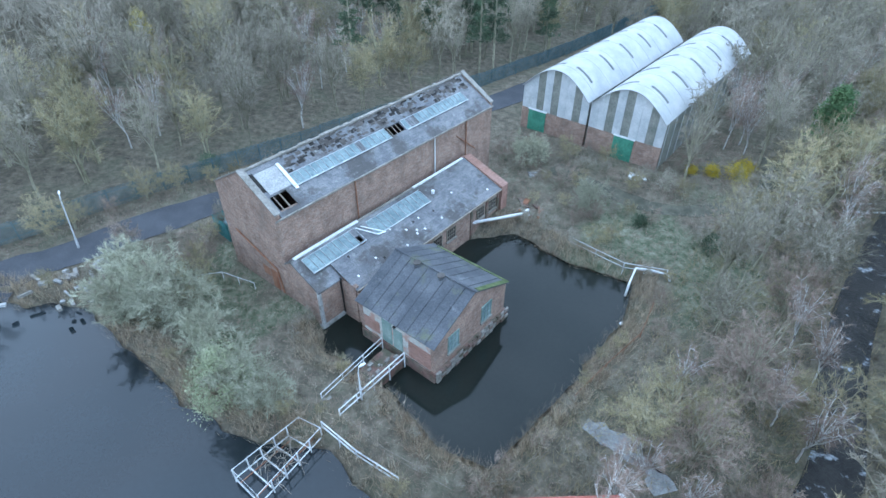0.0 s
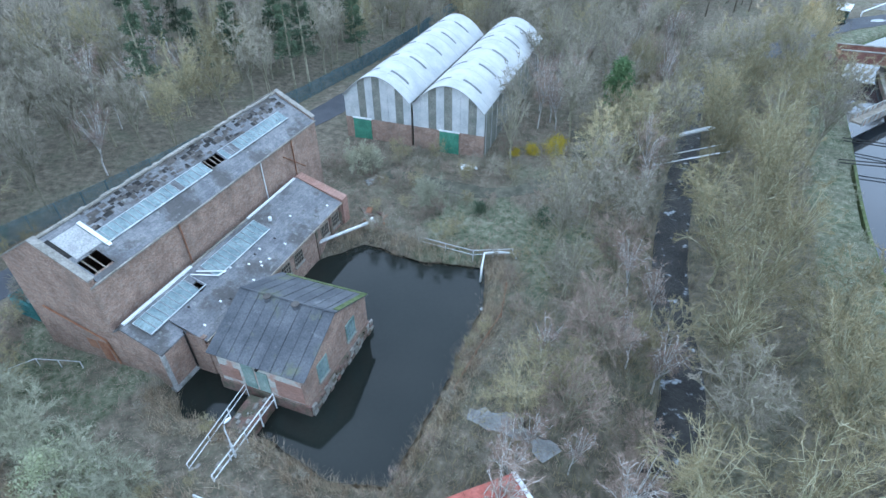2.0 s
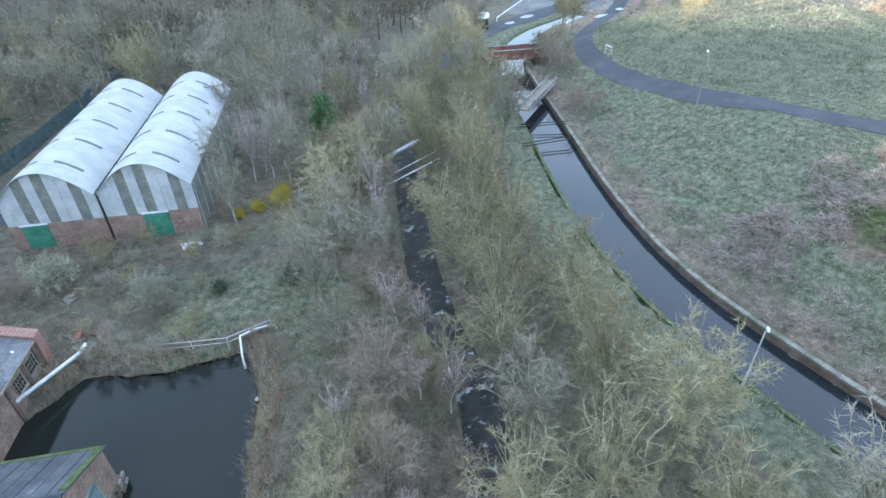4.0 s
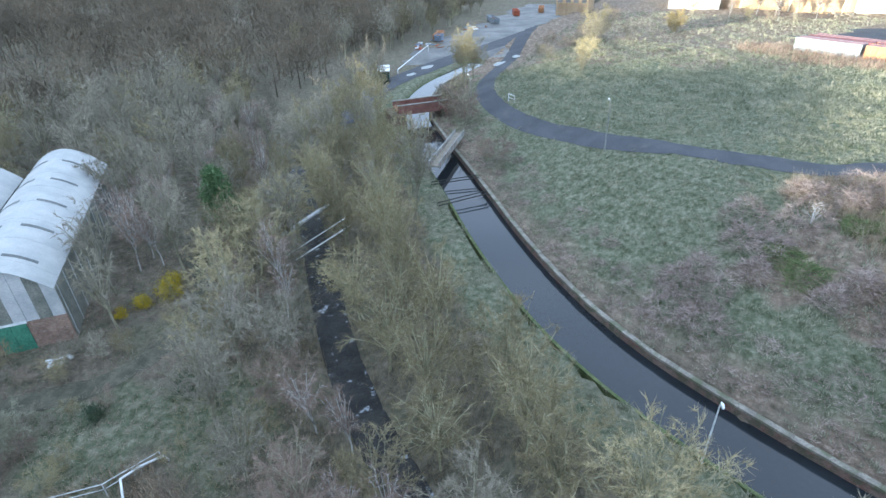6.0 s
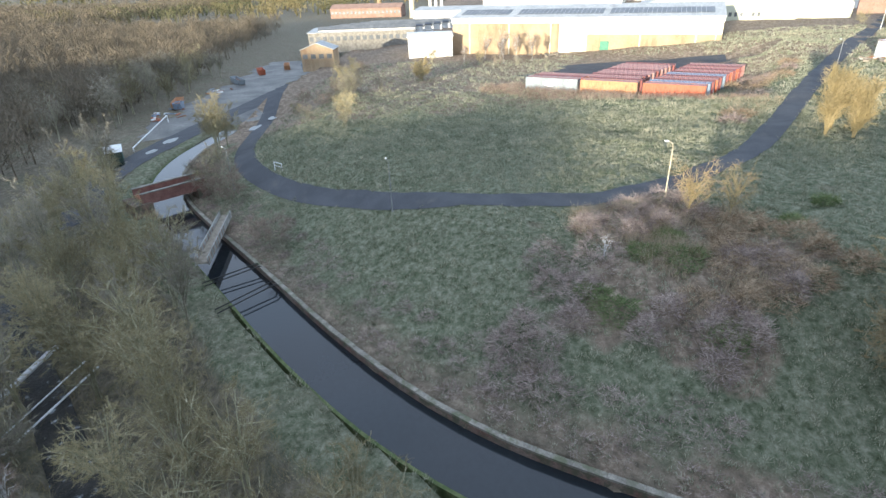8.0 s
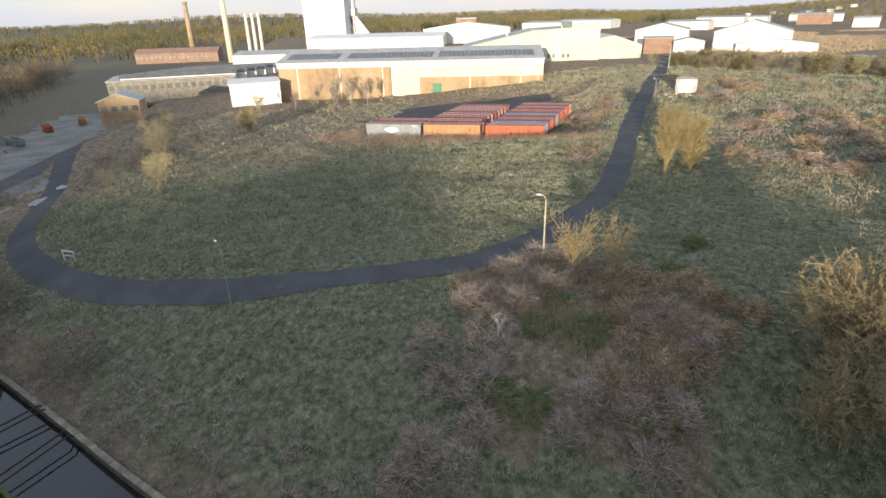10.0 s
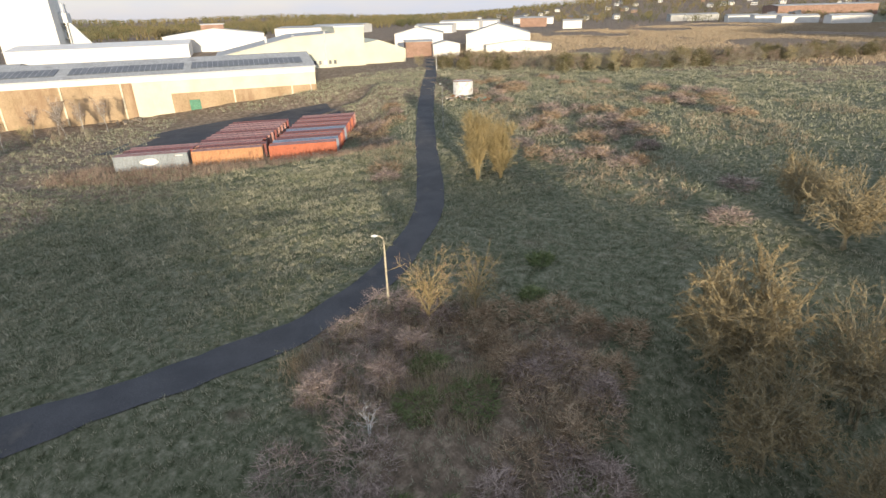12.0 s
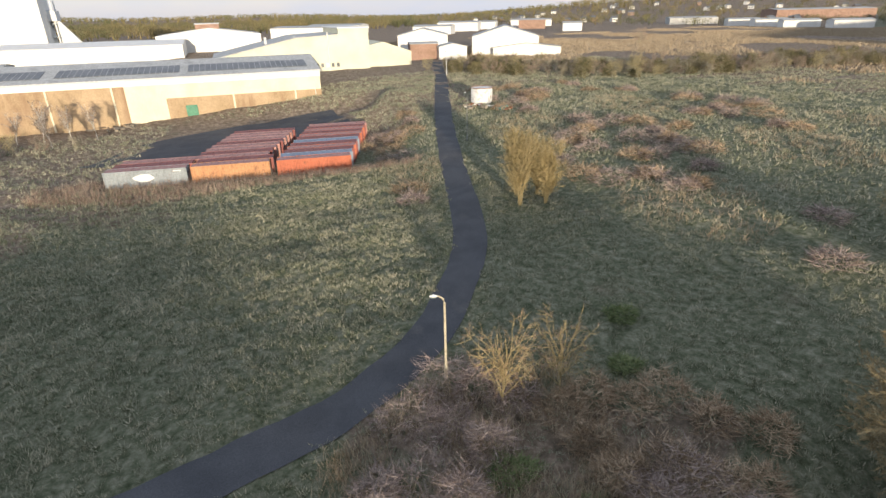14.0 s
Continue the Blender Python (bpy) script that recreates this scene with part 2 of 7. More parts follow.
def prism(bm, outline, a0, a1, axis="x"):
    """A solid with the given outline, drawn across one axis from a0 to a1."""
    def at(a, p):
        return {"x": (a, p[0], p[1]), "y": (p[0], a, p[1]), "z": (p[0], p[1], a)}[axis]
    low, high = [bm.verts.new(at(a0, p)) for p in outline], [bm.verts.new(at(a1, p)) for p in outline]
    bm.faces.new(low[::-1])
    bm.faces.new(high)
    k = len(outline)
    for i in range(k):
        bm.faces.new((low[i], low[(i + 1) % k], high[(i + 1) % k], high[i]))
    return bm


def tube(bm, points, radii, sides=6, cap=True):
    """A round bar through the points."""
    points = [Vector(p) for p in points]
    if not hasattr(radii, "__len__"):
        radii = [radii] * len(points)
    rings = []
    for i, p in enumerate(points):
        d = (points[min(i + 1, len(points) - 1)] - points[max(i - 1, 0)]).normalized()
        a = d.orthogonal().normalized() if abs(d.z) > 0.95 else d.cross(Vector((0, 0, 1))).normalized()
        b = d.cross(a)
        rings.append([bm.verts.new(p + radii[i] * (math.cos(2 * math.pi * k / sides) * a + math.sin(2 * math.pi * k / sides) * b)) for k in range(sides)])
    for r, s in zip(rings, rings[1:]):
        for k in range(sides):
            bm.faces.new((r[k], r[(k + 1) % sides], s[(k + 1) % sides], s[k]))
    if cap:
        bm.faces.new(rings[0][::-1])
        bm.faces.new(rings[-1])
    return bm


def tubes(*runs, sides=6):
    bm = bmesh.new()
    for points, r in runs:
        tube(bm, points, r, sides)
    return bm


def sheet(corners, thick):
    """A flat slab on four corners, thickened downwards along its normal."""
    bm = bmesh.new()
    c = [Vector(p) for p in corners]
    nrm = (c[1] - c[0]).cross(c[-1] - c[0]).normalized()
    if nrm.z < 0:
        nrm = -nrm
    top, low = [bm.verts.new(p) for p in c], [bm.verts.new(p - nrm * thick) for p in c]
    bm.faces.new(top)
    bm.faces.new(low[::-1])
    k = len(c)
    for i in range(k):
        bm.faces.new((top[i], low[i], low[(i + 1) % k], top[(i + 1) % k]))
    return bm


# ---- the lie of the land ----
CANAL = np.array([(-20, -150), (5, -95), (22, -50), (30, -25), (36.8, -4.2), (39.8, 4.0), (43.0, 11.2), (48.3, 19.0), (56.8, 28.3), (67.2, 38.2), (78.0, 49.0), (90.0, 60.5), (101, 67), (113, 70.5), (124, 71), (136, 71)], float)
RIVER = np.array([(-70, -160), (-40, -80), (-12, -28), (4, -4), (13, 8), (20, 13.5), (25.7, 18.5), (28.5, 23), (31.5, 28), (36, 34), (41, 39.8), (51, 50.5), (69, 71.3), (95, 105), (140, 160), (260, 300)], float)
POND = np.array([(-9.3, 28.6), (-6.5, 27.3), (-4.0, 25.2), (-0.4, 20.6), (3.2, 18.9), (8.7, 24.7), (15.3, 32.6), (17.2, 37.0), (11.3, 40.2), (7.3, 44.6), (2.5, 43.5), (-9.9, 31.8)], float)
LAKE = np.array([(-70, 20), (-55, 34), (-38, 34.2), (-30.6, 33.6), (-28, 31.5), (-23.6, 27.9), (-19.4, 24.8), (-15, 21.6), (-12, 20.6), (-8.6, 20.4), (-6.4, 19.2), (-4.4, 17.1), (-2.4, 12), (-2, 0), (-10, -30), (-60, -30)], float)
FENCE_LINE = np.array([(-120, -35), (-75, 10), (-41.6, 40.9), (-34.3, 47.8), (-20.6, 58.6), (6.4, 81.9), (20.8, 95.3), (34.5, 110.6), (60, 140)], float)
PATHWAY = np.array([(240, -128), (185, -90), (158, -70), (138.2, -55.8), (119.6, -43.2), (102.7, -32.4), (91.0, -24.4), (83.6, -16), (79.4, -9.8), (77.8, -4), (77.5, 2.2), (77.2, 8.5), (77.4, 14.8), (80.0, 22.4), (83.7, 31.3), (88.8, 39.6), (95, 46.5), (102.6, 52.7), (114, 57.9), (140, 64), (175, 72)], float)
LANE = np.array([(-46, 31), (-34, 40.5), (-24, 48.5), (-10, 60.5), (8, 76), (22, 88), (40, 106)], float)
TRACK = np.array([(13, 56.5), (17.5, 51.5), (22, 48.0), (28, 46.8), (33.5, 49), (37.8, 54), (40, 60)], float)


def ragged(poly, amount, seed):
    """An outline with an uneven edge."""
    rng = np.random.default_rng(seed)
    out = []
    for a, b in zip(poly, np.roll(poly, -1, 0)):
        n = max(1, int(np.hypot(*(b - a)) / 1.1)) if np.hypot(*(b - a)) < 12 else 1
        for k in range(n):
            p = a + (b - a) * k / n
            out.append(p + (rng.normal(0, amount, 2) if k else 0))
    return np.array(out)


def along(line, x, y):
    """Distance from a line, and on which side (plus: to its right)."""
    x, y = np.asarray(x, float), np.asarray(y, float)
    if x.size < 400:
        a, d = line[:-1], np.diff(line, axis=0)
        px, py = x.reshape(-1, 1) - a[:, 0], y.reshape(-1, 1) - a[:, 1]
        t = ((px * d[:, 0] + py * d[:, 1]) / (d ** 2).sum(1)).clip(0, 1)
        r = np.hypot(px - t * d[:, 0], py - t * d[:, 1])
        k = r.argmin(1)
        i = np.arange(len(k))
        s = np.sign(px[i, k] * d[k, 1] - py[i, k] * d[k, 0])
        return r[i, k].reshape(x.shape), s.reshape(x.shape)
    best, side = np.full(np.shape(x), 1e9), np.zeros(np.shape(x))
    for (ax, ay), (bx, by) in zip(line, line[1:]):
        dx, dy = bx - ax, by - ay
        t = (((x - ax) * dx + (y - ay) * dy) / (dx * dx + dy * dy)).clip(0, 1)
        d = np.hypot(x - ax - t * dx, y - ay - t * dy)
        s = np.sign((x - ax) * dy - (y - ay) * dx)
        side = np.where(d < best, s, side)
        best = np.minimum(best, d)
    return best, side


POND, LAKE = ragged(POND, 0.16, 1), ragged(LAKE, 0.25, 2)


def within(poly, x, y):
    """Signed distance from a closed outline: minus inside. Far off it is only told to be far."""
    x, y = np.asarray(x, float), np.asarray(y, float)
    (x0, y0), (x1, y1) = poly.min(0) - 9, poly.max(0) + 9
    near = (x > x0) & (x < x1) & (y > y0) & (y < y1)
    out = np.full(x.shape, 99.0)
    if not near.any():
        return out
    px, py = x[near], y[near]
    d, _ = along(np.vstack([poly, poly[:1]]), px, py)
    a, b = poly[:, None, :], np.roll(poly, -1, 0)[:, None, :]
    cross = (a[..., 1] > py) != (b[..., 1] > py)
    left = px < (b[..., 0] - a[..., 0]) * (py - a[..., 1]) / (b[..., 1] - a[..., 1] + 1e-12) + a[..., 0]
    inside = (cross & left).sum(0) % 2 == 1
    out[near] = np.where(inside, -d, d)
    return out


def step(a, b, v):
    t = np.clip((v - a) / (b - a), 0, 1)
    return t * t * (3 - 2 * t)


def land(x, y):
    """Height of the ground."""
    x, y = np.asarray(x, float), np.asarray(y, float)
    dc, sc = along(CANAL, x, y)
    dr, sr = along(RIVER, x, y)
    rough = 0.25 * np.sin(x * 0.31 + 1.3 * np.sin(y * 0.23)) * np.sin(y * 0.27 + 0.7) + 0.12 * np.sin(x * 0.9 + y * 0.4) * np.sin(y * 1.1 - x * 0.3)
    far = step(150, 900, np.hypot(x - 60, y))
    field = np.clip(1.5 - 0.085 * (y + 8), 0.9 - 1.6 * step(48, 66, y), 7.5) * (1 - 0.6 * far) + 0.8 * step(60, 20, np.hypot(x - 62, y + 5)) + rough
    # the level yard that holds the containers, and the grassed heap beside the works road
    yu, yv = -0.4 * (x - 147.3) - 0.916 * (y - 2.8), 0.916 * (x - 147.3) - 0.4 * (y - 2.8)
    field = field + (1.7 - field) * step(-9, -3, yu) * step(52, 44, yu) * step(-8, -1, yv) * step(64, 52, yv)
    field = field + 2.6 * np.exp(-((x - 169.2) / 9) ** 2 - ((y - -57.8) / 12) ** 2)
    right = -3.8 + (field + 3.8) * step(3.0, 27, dc)
    low = -6.0 + 0.5 * rough
    df, sf = along(FENCE_LINE, x, y)
    low = low + np.where(sf < 0, np.minimum(0.5 + 0.05 * df, 8) * step(0, 12, df), 0)
    bank = -4.1 + 0 * x
    mix = np.clip((dr - 2) / (dr - 2 + np.maximum(dc - 6.5, 0.01)), 0, 1)
    between = -7.6 + (bank + 7.6) * step(0, 1, mix)
    left = np.where(sr > 0, between, -7.6 + (low + 7.6) * step(1.7, 6.5, dr))
    left = np.where(dr < 2.0, -8.7 + 1.1 * step(1.2, 2.0, dr), left)
    z = np.where(sc > 0, right, left)
    z = np.where((sc <= 0) & (sr > 0) & (dc < 7), bank + 0.15 * rough, z)
    z = np.where(dc < 2.75, -5.6, z)
    for poly in (POND, LAKE):
        d = within(poly, x, y)
        z = np.where(d < 1.2, np.minimum(z, -8.2 + 2.2 * step(-0.8, 1.2, d)), z)
    hills = 26 * step(900, 2600, np.hypot(x, y)) * (0.7 + 0.5 * np.sin(np.arctan2(y, x) * 5 + 1) + 0.3 * np.sin(np.arctan2(y, x) * 13))
    hills = hills + 34 * np.exp(-((x - 800) / 650) ** 2 - ((y + 1600) / 520) ** 2)
    # unseen western ridge, added to block the low sun; its dips leave sunlit patches
    shade_crest = 28.6 - 4.6 * np.exp(-((y - 121) / 13) ** 2) - 7.5 * np.exp(-((y - 74) / 9) ** 2) + 1.5 * np.exp(-((y - 98) / 6) ** 2) + 2.0 * step(60, 48, y) + 3.0 * step(138, 154, y) + 15 * step(215, 280, y) + 0.5 * np.sin(y * 0.4) + 0.3 * np.sin(y * 1.3)
    ridge = shade_crest * step(-85, -150, x + 0.3 * y) * step(-420, -230, x + 0.3 * y)
    return z + hills + ridge


def ground_at(x, y):
    return float(land(np.array([x]), np.array([y]))[0])


def axis(a, b, stepping, reach):
    core = list(np.arange(a, b + 0.01, stepping))
    out, s, v = [], stepping, b
    while v < reach:
        s *= 1.16
        v += s
        out.append(v)
    neg, s, v = [], stepping, a
    while v > -reach:
        s *= 1.16
        v -= s
        neg.append(v)
    return np.array(neg[::-1] + core + out)


def ground():
    xs, ys = axis(-62, 150, 1.0, 4300), axis(-66, 122, 1.0, 4300)
    gx, gy = np.meshgrid(xs, ys)
    gz = land(gx, gy)
    w, h = len(xs), len(ys)
    verts = np.stack([gx.ravel(), gy.ravel(), gz.ravel()], 1)
    idx = np.arange(w * h).reshape(h, w)
    faces = np.stack([idx[:-1, :-1], idx[:-1, 1:], idx[1:, 1:], idx[1:, :-1]], -1).reshape(-1, 4)
    me = bpy.data.meshes.new("ground")
    me.from_pydata(verts.tolist(), [], faces.tolist())
    me.shade_smooth()
    fx, fy = gx.ravel(), gy.ravel()
    dc, sc = along(CANAL, fx, fy)
    fx, fy = fx + 3.5 * np.sin(fy * 0.35 + 1.5 * np.sin(fx * 0.21)) + 1.5 * np.sin(fy * 1.1 + fx * 0.6), fy + 3.5 * np.sin(fx * 0.31 + 1.2 * np.sin(fy * 0.27)) + 1.5 * np.sin(fx * 0.9 - fy * 0.5)
    grass = np.where(sc > 0, step(3, 8, dc), 0.25)
    grass = np.maximum(grass, 0.85 * step(12, 5, np.hypot(fx - 22, fy - 42)))
    grass = np.maximum(grass, 0.9 * step(7, 3, np.hypot(fx + 17, fy - 33)))
    grass = np.maximum(grass, np.where((sc <= 0) & (dc < 7.5), 0.6, 0))
    straw = np.where(sc > 0, 0.75 * step(9, 3, np.hypot((fx - 62) / 1.2, fy + 6) - 4), 0)
    straw = np.maximum(straw, np.where(sc > 0, 0.22 * step(-18, -34, fy + 0.15 * (fx - 90)), 0))
    straw = np.maximum(straw, np.where(sc > 0, 0.7 * step(126, 138, fx + 0.25 * fy), 0))
    straw = np.maximum(straw, np.where((sc > 0) & (fy < -150) & (fy > -640), 1.0, 0))
    straw = np.maximum(straw, np.where(sc > 0, 0.45 * step(12, 5, dc), 0))
    grass = np.where(fy < -640, 0.5, grass)
    for key, val in (("grass", grass), ("straw", straw)):
        at = me.attributes.new(key, "FLOAT", "POINT")
        at.data.foreach_set("value", val.astype(np.float32))
    me.materials.append(ground_material())
    return tagged(new("ground", me), "rough grass, leaf litter and mud with dead stalks", "ground", kind="structure")


def ground_material():
    m = bpy.data.materials.new("rough ground")
    m.use_nodes = True
    n, l = m.node_tree.nodes, m.node_tree.links
    b = n["Principled BSDF"]
    geo = n.new("ShaderNodeNewGeometry")

    def noise_at(scale, detail=5, roughness=0.6):
        t = n.new("ShaderNodeTexNoise")
        t.inputs["Scale"].default_value, t.inputs["Detail"].default_value, t.inputs["Roughness"].default_value = scale, detail, roughness
        l.new(geo.outputs["Position"], t.inputs["Vector"])
        return t.outputs["Fac"]

    def ramp(fac, *stops):
        r = n.new("ShaderNodeValToRGB")
        e = r.color_ramp.elements
        while len(e) < len(stops):
            e.new(0.5)
        for k, (p, c) in zip(e, stops):
            k.position, k.color = p, (*c, 1)
        l.new(fac, r.inputs["Fac"])
        return r.outputs["Color"]

    def blend(fac, a, c):
        x = n.new("ShaderNodeMix")
        x.data_type = "RGBA"
        l.new(fac, x.inputs[0]), l.new(a, x.inputs[6]), l.new(c, x.inputs[7])
        return x.outputs[2]

    def mask(key, scale, width):
        a, add, rng = n.new("ShaderNodeAttribute"), n.new("ShaderNodeMath"), n.new("ShaderNodeMapRange")
        a.attribute_name = key
        l.new(a.outputs["Fac"], add.inputs[0]), l.new(noise_at(scale), add.inputs[1])
        rng.inputs["From Min"].default_value, rng.inputs["From Max"].default_value = 0.95 - width, 0.95 + width
        l.new(add.outputs[0], rng.inputs["Value"])
        return rng.outputs["Result"]

    grass = ramp(noise_at(1.3, 8, 0.75), (0.30, (0.035, 0.052, 0.022)), (0.46, (0.135, 0.15, 0.092)), (0.6, (0.25, 0.255, 0.18)), (0.72, (0.41, 0.39, 0.30)))
    litter = ramp(noise_at(1.1, 8, 0.72), (0.30, (0.08, 0.072, 0.052)), (0.5, (0.17, 0.15, 0.11)), (0.7, (0.30, 0.265, 0.20)))
    straw = ramp(noise_at(0.9, 8, 0.75), (0.32, (0.09, 0.08, 0.055)), (0.5, (0.23, 0.18, 0.135)), (0.68, (0.44, 0.365, 0.275)))
    col = blend(mask("grass", 0.22, 0.22), litter, grass)
    col = blend(mask("straw", 0.16, 0.12), col, straw)
    l.new(col, b.inputs["Base Color"])
    b.inputs["Roughness"].default_value, b.inputs["Specular IOR Level"].default_value = 0.95, 0.15
    bp = n.new("ShaderNodeBump")
    bp.inputs["Strength"].default_value, bp.inputs["Distance"].default_value = 1.0, 0.4
    l.new(noise_at(2.2, 7, 0.75), bp.inputs["Height"])
    l.new(bp.outputs["Normal"], b.inputs["Normal"])
    return m


def flat_water(name, outline, z, material, label):
    bm = bmesh.new()
    f = bm.faces.new([bm.verts.new((x, y, z)) for x, y in outline])
    if f.normal.z < 0:
        f.normal_flip()
    bmesh.ops.triangulate(bm, faces=bm.faces)
    ob = part(name, bm, material, None)
    return tagged(ob, label, "water", kind="structure")


def resample(line, gap):
    line = np.asarray(line, float)
    # corner-cutting keeps the bends round
    for _ in range(2):
        q = [line[0]]
        for a, b in zip(line, line[1:]):
            q += [0.75 * a + 0.25 * b, 0.25 * a + 0.75 * b]
        line = np.array(q + [line[-1]])
    d = np.r_[0, np.cumsum(np.hypot(*np.diff(line, axis=0).T))]
    s = np.arange(0, d[-1], gap)
    return np.stack([np.interp(s, d, line[:, 0]), np.interp(s, d, line[:, 1])], 1)


def normals_of(p):
    t = np.gradient(p, axis=0)
    t /= np.hypot(t[:, 0], t[:, 1])[:, None]
    return np.stack([t[:, 1], -t[:, 0]], 1)


def ribbon(name, line, width, lift, material, label, category, z=None, gap=1.5, edge=0.25, seed=3, kind="structure"):
    """A strip of road or water along a line, laid on the ground or level at z."""
    rng = np.random.default_rng(seed)
    p = resample(line, gap)
    nn = normals_of(p)
    k = 5
    wob = [edge * np.convolve(rng.normal(size=len(p)), np.ones(3) / 3, "same") for _ in range(2)]
    verts, faces = [], []
    for j in range(k):
        f = j / (k - 1) * 2 - 1
        w = width / 2 * f + (wob[0] if j == 0 else wob[1] if j == k - 1 else 0)
        q = p + nn * np.reshape(w * np.ones(len(p)), (-1, 1))
        zz = land(q[:, 0], q[:, 1]) + lift if z is None else np.full(len(q), z)
        verts += np.c_[q, zz].tolist()
    m = len(p)
    for j in range(k - 1):
        faces += [(j * m + i, j * m + i + 1, (j + 1) * m + i + 1, (j + 1) * m + i) for i in range(m - 1)]
    me = bpy.data.meshes.new(name)
    me.from_pydata(verts, [], faces)
    me.shade_smooth()
    me.materials.append(material)
    return tagged(new(name, me), label, category, kind=kind)


ground()
flat_water("pond", POND, -7.0, DIM_REFLECTION_WATER, "dark still pond water beside the brick mill")
flat_water("lake", LAKE, -7.0, POND_WATER, "calm lake water mirroring the evening sky")
ribbon("canal", CANAL, 5.6, 0, CANAL_WATER, "dark blue canal water between a wall and a bank", "water", -4.5, edge=0)
ribbon("river", RIVER[:-3], 3.3, 0, RIVER_WATER, "shallow dark river with white riffles under trees", "water", -8.0, edge=0)
ribbon("footpath", PATHWAY, 3.7, 0.07, ASPHALT, "dark asphalt path curving through the grass field", "path", edge=0.04)
ribbon("lane", LANE, 4.6, 0.07, ASPHALT, "worn grey asphalt lane behind the brick mill", "road")
ribbon("track", TRACK, 2.4, 0.06, mat("muddy track", (0.06, 0.06, 0.042), (0.11, 0.105, 0.075), 0.8, 5), "muddy grass track curving round the yard", "track")


# ---- trees ----
def blades(start, way, length, width, rng):
    """Thin pointed twigs, one triangle each: their corners, three by three."""
    side = np.cross(way, rng.normal(size=way.shape))
    side /= np.linalg.norm(side, axis=1)[:, None] + 1e-9
    a, b, c = start - side * width / 2, start + side * width / 2, start + way * np.reshape(length, (-1, 1))
    return np.stack([a, b, c], 1).reshape(-1, 3)


def loose(name, corners, material):
    """A mesh of separate triangles."""
    me = bpy.data.meshes.new(name)
    n = len(corners)
    me.vertices.add(n)
    me.vertices.foreach_set("co", np.ascontiguousarray(corners, np.float32).ravel())
    me.loops.add(n)
    me.loops.foreach_set("vertex_index", np.arange(n, dtype=np.int32))
    me.polygons.add(n // 3)
    me.polygons.foreach_set("loop_start", np.arange(0, n, 3, dtype=np.int32))
    me.update(calc_edges=True)
    me.materials.append(material)
    return me


def bare_tree(name, label, category, seed, height, spread, stems, limbs, twigs, bark, twig, group, twig_len=0.9, width=0.022, lean=0.1, base=0.25, rise=0.9, trunk_r=0.14):
    """A leafless tree: stems, curved limbs, side branches, and a crown of thin twigs."""
    rng = np.random.default_rng(seed)
    root = thing(name, label, category, group=group)
    bm = bmesh.new()
    tips = []
    for s in range(stems):
        ang = rng.uniform(0, 6.28)
        out = spread * rng.uniform(0.15, 0.5) * (stems > 1)
        pts, h = [], height * rng.uniform(0.8, 0.97)
        bend = rng.normal(0, lean, 2)
        for k in range(6):
            f = k / 5
            pts.append(Vector((math.cos(ang) * (0.12 * (stems > 1) + out * f ** 1.3) + bend[0] * h * f * f, math.sin(ang) * (0.12 * (stems > 1) + out * f ** 1.3) + bend[1] * h * f * f, h * f - 0.3 * (k == 0))))
        r0 = trunk_r * (1.0 if stems == 1 else 0.6)
        tube(bm, pts, [r0 * (1 - 0.9 * k / 5) + 0.008 for k in range(6)], 5)
        for j in range(limbs // stems):
            f = rng.uniform(base, 0.97)
            i = min(int(f * 5), 4)
            p = pts[i].lerp(pts[i + 1], f * 5 - i)
            a = rng.uniform(0, 6.28)
            ln = spread * rng.uniform(0.55, 1.05) * (1.15 - 0.75 * f) + 0.4
            up = rise * rng.uniform(0.6, 1.3)
            d = Vector((math.cos(a), math.sin(a), up)).normalized()
            q, lp = p.copy(), [p.copy()]
            for k in range(4):
                d = (d + Vector(rng.normal(0, 0.16, 3)) + Vector((0, 0, 0.10))).normalized()
                q = q + d * ln / 4
                lp.append(q.copy())
            r1 = r0 * (1 - 0.7 * f) * 0.5 + 0.009
            tube(bm, lp, [r1 * (1 - 0.85 * k / 4) for k in range(5)], 3, False)
            for k in range(1, 5):
                tips.append((lp[k - 1], lp[k], d, ln))
                for _ in range(2):
                    e = (d + Vector(rng.normal(0, 0.65, 3))).normalized()
                    l2 = ln * rng.uniform(0.2, 0.45)
                    o = lp[k - 1].lerp(lp[k], rng.uniform(0, 1))
                    mid = o + e * l2 * 0.5 + Vector(rng.normal(0, 0.06, 3))
                    end = o + e * l2 + Vector((0, 0, 0.12 * l2))
                    tube(bm, [o, mid, end], [r1 * 0.5, r1 * 0.35, 0.005], 3, False)
                    tips += [(o, mid, e, ln), (mid, end, e, ln)]
    part("trunk", bm, bark, root)
    pick = rng.integers(0, len(tips), twigs)
    a = np.array([tips[i][0] for i in pick])
    b = np.array([tips[i][1] for i in pick])
    d = np.array([tips[i][2] for i in pick])
    start = a + (b - a) * rng.uniform(0, 1, (twigs, 1))
    way = d + rng.normal(0, 0.6, (twigs, 3)) + np.array([0, 0, 0.25])
    way /= np.linalg.norm(way, axis=1)[:, None]
    crown = new("crown", loose("crown", blades(start, way, twig_len * rng.uniform(0.4, 1.2, twigs), width, rng), twig))
    crown.parent = root
    return root


